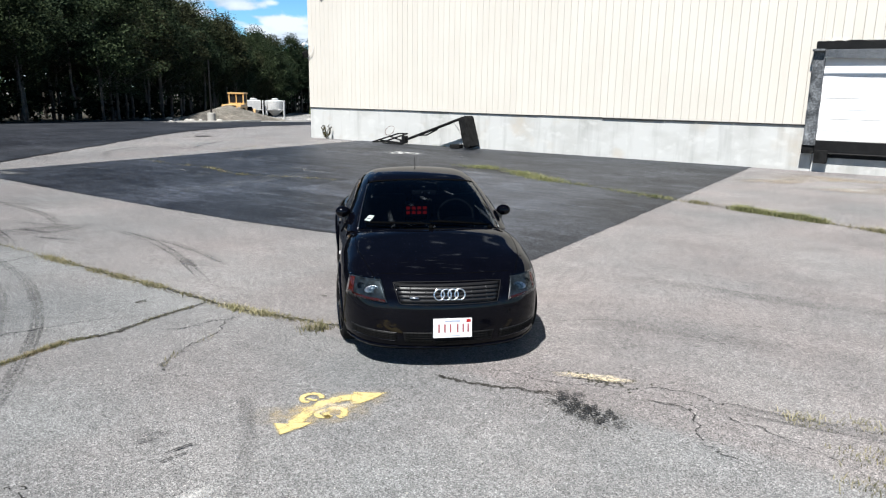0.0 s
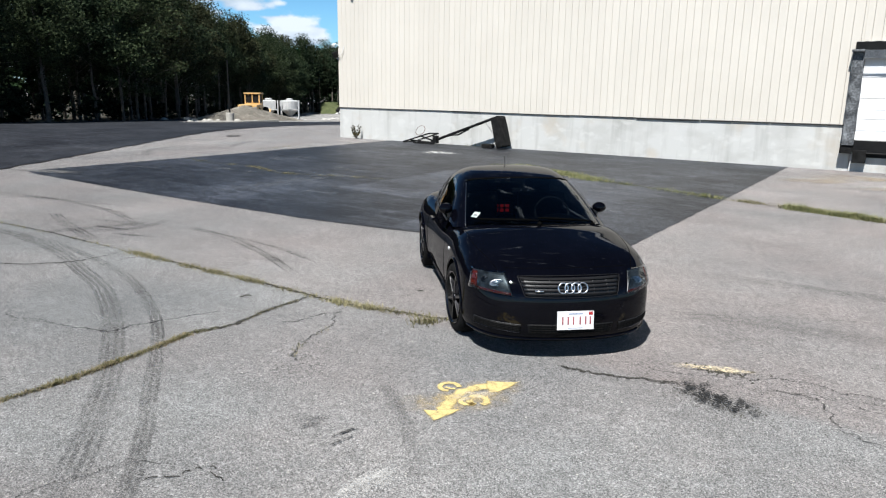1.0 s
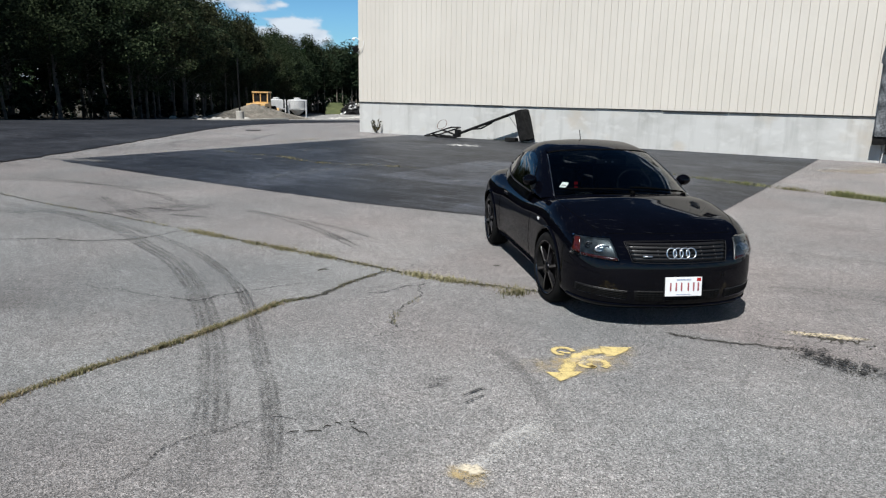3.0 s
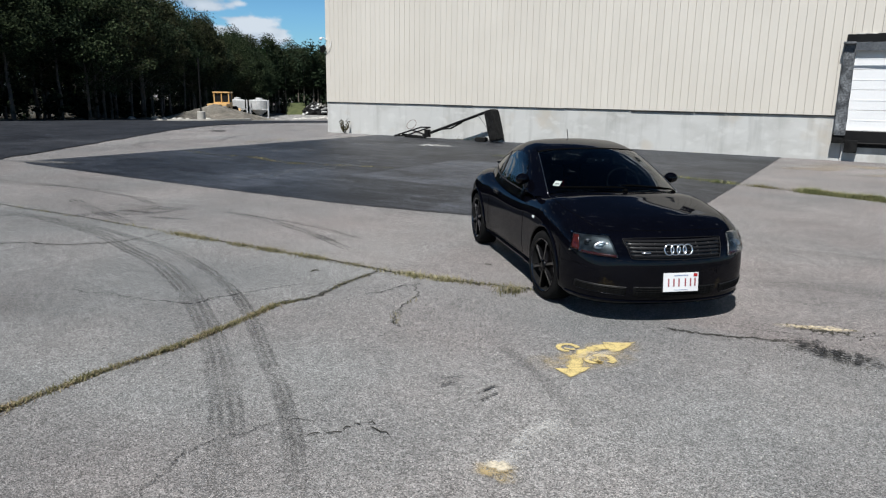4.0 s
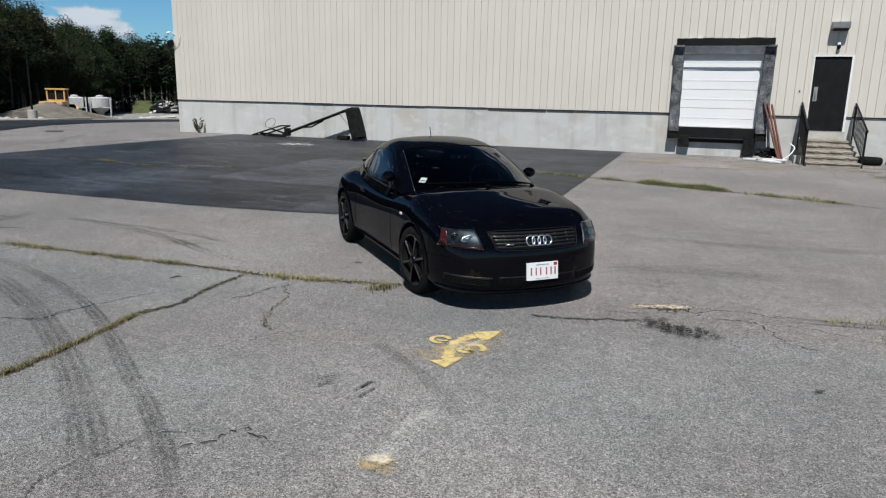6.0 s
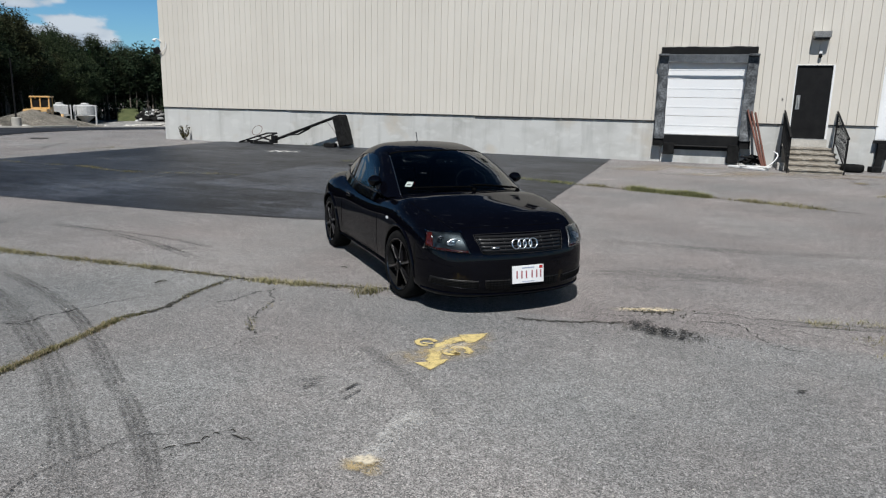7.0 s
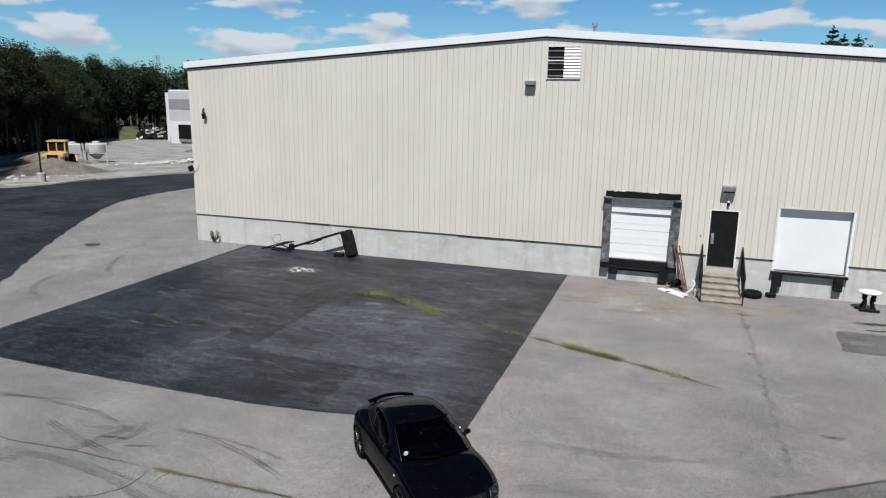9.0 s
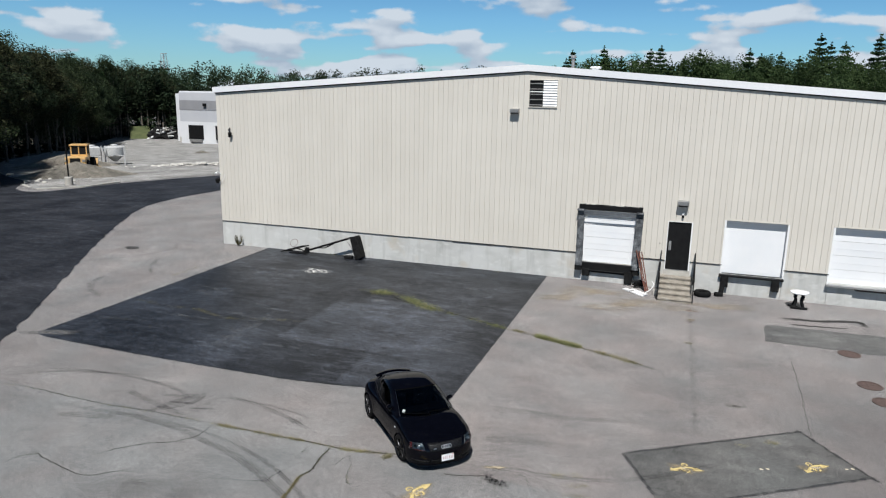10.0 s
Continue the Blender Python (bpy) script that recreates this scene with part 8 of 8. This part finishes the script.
part("board", box(-0.5, 0.5, -0.08, 0.08, 0.0, 0.04, 0.01, pose(0.15, 0.02, 0.055, 3, -3, -52)), WHITE, board_thing)
part("hose", tube(spline([(0.4, 0.0, 0.06), (0.6, 0.1, 0.2), (0.72, 0.2, 0.4), (0.62, 0.35, 0.5)], 6), 0.018), WHITE, board_thing)
part("dark_tie", box(-0.2, -0.14, -0.14, 0.14, 0.045, 0.06, 0, pose(0, 0, 0.01, 0, 0, -44)), BLACKM, board_thing)
junk = thing("torn_rubber_scrap", pose(0.35, 20.95, 0.0), "heap of torn black rubber and hose beside the dock", "scrap")
r = random.Random(14)
for i in range(13):
    a = [(r.uniform(-0.35, 0.35), r.uniform(-0.15, 0.15), 0.05 + r.uniform(0, 0.1)), (r.uniform(-0.2, 0.3), r.uniform(-0.1, 0.1), r.uniform(0.15, 0.42)), (r.uniform(-0.3, 0.45), r.uniform(-0.15, 0.15), r.uniform(0.05, 0.3))]
    part("strip", tube(spline(a, 5), r.uniform(0.02, 0.05), 7), RUBBER, junk)
tyre = part("old_tyre", lathe([(0.19, -0.09), (0.30, -0.10), (0.335, -0.06), (0.335, 0.06), (0.30, 0.10), (0.19, 0.09), (0.17, 0.03), (0.17, -0.03)], 32, pose(2.93, 20.75, 0.105)), TYRE, None, "", True)
tagged(tyre, "old black tyre lying flat by the steps", "tyre")
pile = thing("rubber_bumper_scrap", pose(3.62, 21.05, 0), "upright torn black rubber bumper leaning by the bay", "scrap")
part("block", box(-0.09, 0.09, -0.08, 0.08, 0.0, 0.62, 0.02, pose(0.02, 0.05, 0.02, -8, 8, 0)), RUBBER, pile)
part("block", box(-0.16, 0.14, -0.12, 0.1, 0.0, 0.16, 0.03, pose(-0.05, -0.1, 0, 0, 0, 20)), RUBBER, pile)
table = thing("round_white_table", pose(6.48, 20.45, 0), "small round white table top on dark sprawling legs", "table")
part("tabletop", lathe([(0.02, 0.60), (0.32, 0.60), (0.35, 0.63), (0.34, 0.66), (0.02, 0.67)], 28), WHITE, table, "white plastic round top", True)
for k in range(4):
    a = math.pi / 4 + k * math.pi / 2
    part("leg", tube(spline([(0.15 * math.cos(a), 0.15 * math.sin(a), 0.62), (0.20 * math.cos(a), 0.20 * math.sin(a), 0.42), (0.14 * math.cos(a), 0.14 * math.sin(a), 0.3), (0.27 * math.cos(a), 0.27 * math.sin(a), 0.0)], 5), 0.05, 7), RUBBER, table, "dark leg")
part("foot_bar", tube([(-0.3, -0.25, 0.05), (0.3, -0.25, 0.05)], 0.05, 7), RUBBER, table)
part("foot_bar", tube([(-0.35, 0.1, 0.05), (0.1, -0.3, 0.05)], 0.05, 7), RUBBER, table)
block = part("concrete_block", box(1.0, 1.18, 20.1, 20.4, 0, 0.2, 0.02), STONE)
tagged(block, "small concrete block beside the steps", "block")

# ---- the yard beyond ----
def lamp_post(x, y, h, label, whole=True):
    z = land(x, y)
    lp = thing("street_lamp", pose(x, y, z), label, "street lamp", "yard lamps")
    part("base", lathe([(0.36, -0.3), (0.36, 0.78), (0.33, 0.82), (0.02, 0.83)] if whole else [(0.3, -0.3), (0.3, 0.5), (0.27, 0.54), (0.02, 0.55)], 20), STONE, lp, "round concrete base")
    if whole:
        part("pole", rod((0, 0, 0.8), (0, 0, h), 0.075, 0.055, 10), BLACKM, lp, "dark square pole")
        part("pole_cap", lathe([(0.075, h - 0.02), (0.075, h + 0.04), (0.01, h + 0.06)], 10), BLACKM, lp)


lamp_post(-53.0, 41.0, 5.4, "dark lamp post on a round concrete base")

sandpile = bmesh.new()
nr, ns = 18, 40
rings = []
r = random.Random(2)
for i in range(nr + 1):
    t = i / nr
    row = []
    for k in range(ns):
        a = 6.283 * k / ns
        rad = (0.05 + 5.6 * t) * (1 + 0.12 * math.sin(2 * a + 1) + 0.07 * math.sin(5 * a))
        zz = 1.66 * (1 - t) ** 1.1 + 0.12 * noise.noise(Vector((math.cos(a) * rad, math.sin(a) * rad, 3.0))) * (1 - t)
        row.append(sandpile.verts.new((math.cos(a) * rad, math.sin(a) * rad * 0.7, zz)))
    rings.append(row)
sandpile.faces.new(rings[0])
for p, q in zip(rings, rings[1:]):
    for k in range(ns):
        sandpile.faces.new((p[k], q[k], q[(k + 1) % ns], p[(k + 1) % ns]))
bmesh.ops.recalc_face_normals(sandpile, faces=sandpile.faces)
EARTH = asphalt("brown_grey_gravel", (0.13, 0.118, 0.10), (0.20, 0.18, 0.15), 0.6, 0.3, stone=30.0)
heap = part("gravel_mound", sandpile, EARTH, None, "", True)
heap.matrix_world = pose(-60.2, 48.6, land(-60.2, 48.6) - 0.05, 0, 0, 40)
tagged(heap, "conical heap of grey gravel in the yard", "gravel heap")
heap2 = copy_thing(heap, pose(-73.0, 59.0, land(-73.0, 59.0) - 0.02, 0, 0, 40))
tagged(heap2, "second heap of grey gravel beside the loader", "gravel heap")
heap3 = copy_thing(heap, pose(-78, 92, land(-78, 92) - 1.2, 0, 0, 70))
tagged(heap3, "low heap of pale rubble before the far building", "gravel heap")

YEL = surface("faded_yellow_machine_paint", (0.52, 0.30, 0.095), (0.64, 0.42, 0.19), 2, 30, 0.5, 0.05)
loader = thing("wheel_loader", pose(-66.5, 55.4, land(-66.5, 55.4), 0, 0, 215), "faded yellow wheel loader parked behind a gravel heap", "loader")
part("rear_body", box(-1.12, 1.12, 1.0, 3.3, 0.7, 1.85, 0.18), YEL, loader, "yellow engine hood")
part("front_frame", box(-0.8, 0.8, -1.8, 0.6, 0.7, 1.5, 0.1), YEL, loader)
part("cab_roof", box(-0.98, 0.98, -0.5, 1.2, 3.0, 3.16, 0.05), YEL, loader, "yellow cab roof")
part("cab_floor", box(-0.9, 0.9, -0.4, 1.1, 1.5, 1.75, 0.04), YEL, loader)
for x in (-0.82, 0.82):
    for y in (-0.35, 1.05):
        part("cab_post", box(x - 0.06, x + 0.06, y - 0.06, y + 0.06, 1.7, 3.0), YEL, loader)
part("cab_glass", box(-0.78, 0.78, -0.34, 1.02, 1.95, 2.85), BLACKM, loader, "dark cab windows")
part("cab_wall", box(-0.86, 0.86, -0.4, 1.1, 1.72, 2.0, 0.03), YEL, loader, "yellow cab side")
part("cab_mullion", box(-0.05, 0.05, 1.02, 1.1, 1.95, 3.0), YEL, loader)
for x in (-0.9, 0.9):
    part("headlamp", box(x - 0.16, x + 0.16, 3.28, 3.36, 1.35, 1.6, 0.03), GREYSTEEL, loader, "round work lamp")
part("radiator_grille", box(-0.55, 0.55, 3.29, 3.34, 0.95, 1.75, 0.02), RUBBER, loader, "dark radiator grille")
bm = bmesh.new()
rows = []
for x in (-1.35, 1.35):
    rows.append([bm.verts.new((x, y, z)) for y, z in ((-3.6, 0.15), (-2.5, 0.1), (-2.2, 0.6), (-2.4, 1.25), (-2.3, 1.25), (-2.08, 0.6), (-2.4, 0.0), (-3.6, 0.05))])
for i in range(8):
    bm.faces.new((rows[0][i], rows[0][(i + 1) % 8], rows[1][(i + 1) % 8], rows[1][i]))
bm.faces.new(rows[0][::-1]); bm.faces.new(rows[1])
bmesh.ops.recalc_face_normals(bm, faces=bm.faces)
part("bucket", bm, YEL, loader, "worn loader bucket")
for x in (-0.55, 0.55):
    part("lift_arm", rod((x, -0.2, 1.6), (x, -2.3, 0.7), 0.12), YEL, loader)
for x in (-0.98, 0.98):
    for y in (-1.1, 2.3):
        part("wheel", lathe([(0.35, -0.25), (0.66, -0.27), (0.74, -0.2), (0.75, 0.0), (0.74, 0.2), (0.66, 0.27), (0.35, 0.25)], 28, Matrix.Translation((x, y, 0.75)) @ pose(0, 0, 0, 0, 90)), TYRE, loader, "large black tyre", True)

GALV = surface("white_grey_hopper_paint", (0.44, 0.45, 0.45), (0.56, 0.56, 0.55), 2, 20, 0.5, 0.05)


def hopper(x, y, turn, round_):
    h = thing("feed_hopper", pose(x, y, land(x, y), 0, 0, turn), "round white steel hopper in a leg frame" if round_ else "square white steel hopper in a leg frame", "hopper", "hoppers")
    seg = 20 if round_ else 4
    part("bin", lathe([(0.25, 0.45), (1.25, 1.35), (1.3, 2.35), (1.22, 2.42), (0.4, 2.52)], seg, pose(0, 0, 0, 0, 0, 45)), GALV, h, "white steel bin with tapered foot")
    part("lid", lathe([(0.42, 2.5), (0.42, 2.68), (0.1, 2.72)], 16), GALV, h, "", True)
    for sx_ in (-1.15, 1.15):
        for sy_ in (-1.15, 1.15):
            part("leg", box(sx_ - 0.07, sx_ + 0.07, sy_ - 0.07, sy_ + 0.07, 0, 2.45), GALV, h)
        part("brace", rod((sx_, -1.15, 0.25), (sx_, 1.15, 1.2), 0.05), GALV, h)
    for sy_ in (-1.15, 1.15):
        part("brace", rod((-1.15, sy_, 1.25), (1.15, sy_, 1.25), 0.05), GALV, h)


hopper(-71.8, 62.2, 48, False)
hopper(-70.3, 64.5, 44, True)

# far white building
FARW = surface("far_white_panel", (0.62, 0.63, 0.65), (0.70, 0.71, 0.72), 0.3, 6, 0.6, 0.03, fine_mix=0.05)
FARG = surface("far_grey_panel", (0.22, 0.225, 0.24), (0.28, 0.28, 0.29), 0.3, 6, 0.6, 0.03, fine_mix=0.05)
FARL = surface("far_pale_grey_panel", (0.45, 0.46, 0.49), (0.50, 0.51, 0.53), 0.3, 6, 0.6, 0.03, fine_mix=0.05)
zf = land(-111, 124) - 0.1
fb = thing("flat_roofed_warehouse", pose(-108.7, 124.0, zf) @ Matrix.Diagonal((1.34, 1.34, 1.26, 1)), "white and grey flat-roofed warehouse with dark dock openings", "building")
part("wall", box(0, 48, 0, 0.4, 0, 4.1), FARW, fb, "white lower wall")
part("wall", box(0, 48, 0, 0.4, 4.1, 6.2), FARL, fb, "pale grey band of wall")
part("wall", box(0, 48, -0.05, 0.4, 6.2, 7.9), FARG, fb, "dark grey band of wall")
part("wall", box(0, 48, 0, 0.4, 7.9, 9.3), FARL, fb, "pale grey band of wall")
part("side_wall", box(-0.02, 0.38, 0.4, 40, 0, 9.3), FARW, fb)
part("wing_wall", box(-4.9, -0.02, 5.0, 40, 0, 9.0), FARW, fb, "white wing set back")
part("roof", box(-0.1, 48, 0.3, 40, 9.3, 9.5), FARW, fb)
part("roof_unit", box(8, 12, 6, 10, 9.5, 10.6, 0.1), GREYSTEEL, fb)
for k, x in enumerate((1.7, 7.2, 12.7, 18.2)):
    part("dock_opening", box(x, x + 3.0, -0.12, -0.02, 1.0, 3.5), BLACKM, fb, "dark loading opening")
    part("dock_apron", box(x + 0.3, x + 2.7, -0.4, -0.02, 0.5, 0.95, 0.04), GREYSTEEL, fb)
part("wall_lamp", box(5.0, 5.6, -0.35, -0.02, 6.9, 7.4, 0.05), BLACKM, fb)
part("step_block", box(-2.4, 0.2, 2.5, 4.8, 0, 1.1, 0.1), STONE, fb)

RUBBLE = surface("pale_broken_stone", (0.42, 0.40, 0.37), (0.58, 0.56, 0.52), 2, 20, 0.85, 0.2)
# parked machines and stacked stock far along the yard
stock = thing("stacked_materials", pose(-124, 136, land(-124, 136)), "heap of pale building materials and machines at the yard end", "materials")
r = random.Random(8)
core = bmesh.new()
bmesh.ops.create_icosphere(core, subdivisions=3, radius=1.0)
for v in core.verts:
    v.co *= 1 + 0.3 * noise.noise(v.co * 2.5)
    v.co = Vector((v.co.x * 5.0, v.co.y * 3.6, max(-0.2, v.co.z * 2.7)))
part("scrap_core", core, RUBBER, stock, "dark tangled core of the heap")
for i in range(80):
    a, k = r.uniform(0, 6.283), r.uniform(0.2, 1.0)
    x, y = 5.2 * k * math.cos(a), 3.8 * k * math.sin(a)
    z = 2.6 * math.sqrt(max(0.0, 1 - k * k)) - 0.15
    s = r.uniform(0.18, 0.55)
    part("bundle", box(-s * 1.6, s * 1.6, -s * 0.5, s * 0.5, -s * 0.3, s * 0.5, 0.03, pose(x, y, max(z, s * 0.5), r.uniform(-25, 25), r.uniform(-30, 30), r.uniform(0, 180))), (GALV, STONE, GREYSTEEL, WHITE, RUBBER, RUBBER)[i % 6], stock)
# pale broken stone before the far building
rv, rf = [], []
for i in range(420):
    t = r.gauss(0, 1)
    x, y = -58.6 + 2.6 * t + r.gauss(0, 0.5), 67.4 + 1.9 * t + r.gauss(0, 0.9)
    s = r.uniform(0.06, 0.3) * r.uniform(0.5, 1.2)
    zz = land(x, y) + 0.35 * max(0.0, 1 - (t / 1.6) ** 2) * r.random()
    c = Vector((x, y, zz + 0.03))
    n0 = len(rv)
    for d in ((1, 0, 0), (-1, 0, 0), (0, 1, 0), (0, -1, 0), (0, 0, 0.7), (0, 0, -0.7)):
        rv.append(tuple(c + Vector(d) * s * r.uniform(0.6, 1.3)))
    rf += [tuple(n0 + q for q in f) for f in ((0, 2, 4), (2, 1, 4), (1, 3, 4), (3, 0, 4), (2, 0, 5), (1, 2, 5), (3, 1, 5), (0, 3, 5))]
tagged(pydata("broken_stone", rv, rf, RUBBLE), "spread of pale broken stone on the gravel yard", "rubble", kind="stuff")
for i in range(14):
    x, y = -54.5 - r.uniform(0, 14), 41.5 + r.uniform(0, 9)
    s = r.uniform(0.15, 0.4)
    bm = bmesh.new()
    bmesh.ops.create_icosphere(bm, subdivisions=2, radius=s)
    for v in bm.verts:
        v.co *= 1 + 0.25 * noise.noise(v.co * 3 + Vector((i, 0, 0)))
        v.co.z *= 0.6
    rk = part("boulder", bm, STONE, None, "", True)
    rk.location = (x, y, land(x, y) + s * 0.25)
    tagged(rk, "pale grey rock on the gravel yard", "rock", "yard rocks")
for a, b in (((-52.5, 37.0), (-50.3, 40.0)), ((-50.3, 40.0), (-50.0, 44.0)), ((-57.5, 39.8), (-52.5, 37.0))):
    d = Vector((b[0] - a[0], b[1] - a[1], 0))
    k = part("kerb", box(0, d.length, -0.12, 0.12, -0.1, 0.13, 0.03), STONE)
    k.matrix_world = pose(a[0], a[1], land(*a), 0, 0, math.degrees(math.atan2(d.y, d.x)))
    tagged(k, "pale granite kerb at the driveway edge", "kerb", kind="structure")

# power pylon on the horizon
pyl = bmesh.new()
for s1 in (-1, 1):
    for s2 in (-1, 1):
        add_rod(pyl, (s1 * 3.0, s2 * 3.0, 0), (s1 * 0.9, s2 * 0.9, 32), 0.16, 0.12, 4)
for i in range(8):
    z0, z1 = i * 4, i * 4 + 4
    w0, w1 = 3.0 - 2.1 * z0 / 32, 3.0 - 2.1 * z1 / 32
    for s2 in (-1, 1):
        add_rod(pyl, (-w0, s2 * w0, z0), (w1, s2 * w1, z1), 0.09, seg=4)
        add_rod(pyl, (w0, s2 * w0, z0), (-w1, s2 * w1, z1), 0.09, seg=4)
for z, w in ((24, 3.6), (28, 3.0), (32, 2.2)):
    add_rod(pyl, (-w, 0, z), (w, 0, z), 0.16, seg=4)
py = part("power_pylon", pyl, GREYSTEEL)
py.matrix_world = pose(-330, 378, -8) @ Matrix.Scale(1.2, 4)
tagged(py, "grey lattice power pylon far off above the woods", "pylon")

# ---- siding boards, one by one ----
PITCH = 0.232
board_meshes = {}


def board(x, w, z0, zl, zr):
    """One folded siding board, its top cut to the roof slope, its long edges rounded over."""
    key = (round(w, 3), round(z0, 3), round(zl, 3), round(zr, 3))
    if key not in board_meshes:
        prof = [(0.0, 0.04), (0.0, 0.006), (0.004, 0.0), (w - 0.004, 0.0), (w, 0.006), (w, 0.04)]
        vs = [(px, py, 0.0) for px, py in prof]
        vs += [(px, py, zl - z0 + (zr - zl) * px / w) for px, py in prof]
        fs = [(i, i + 1, i + 7, i + 6) for i in range(5)] + [(5, 4, 3, 2, 1, 0)]
        mesh = bpy.data.meshes.new("siding_board")
        mesh.from_pydata(vs, [], fs)
        mesh.materials.append(CREAM)
        board_meshes[key] = mesh
    ob = new("siding_board", board_meshes[key])
    ob.location = (x, WY, z0)
    ob.parent = warehouse


def board_run(x0, x1, z0):
    if x1 - x0 > 0.02:
        board(x0, x1 - x0, z0, roof_under(x0) - 0.004, roof_under(x1) - 0.004)


for i in range(int((WX1 - WX0) / PITCH) + 1):
    a, b = WX0 + i * PITCH, min(WX0 + (i + 1) * PITCH, WX1) - 0.005
    cut = [o for o in OPEN.values() if o[0] - 0.05 < b and o[1] + 0.05 > a]
    if not cut:
        board_run(a, b, SILL + 0.02)
        continue
    o0, o1, top = cut[0][0] - 0.05, cut[0][1] + 0.05, cut[0][3] + 0.045
    board_run(a, min(b, o0), SILL + 0.02)
    board_run(max(a, o0), min(b, o1), top)
    board_run(max(a, o1), b, SILL + 0.02)

# ---- the plan, brought to metres ----
for ob in list(scene.objects):
    if ob.parent is None and ob.type in {"MESH", "EMPTY"} and ob != car:
        ob.matrix_basis = Matrix.Scale(UNIT, 4) @ ob.matrix_basis
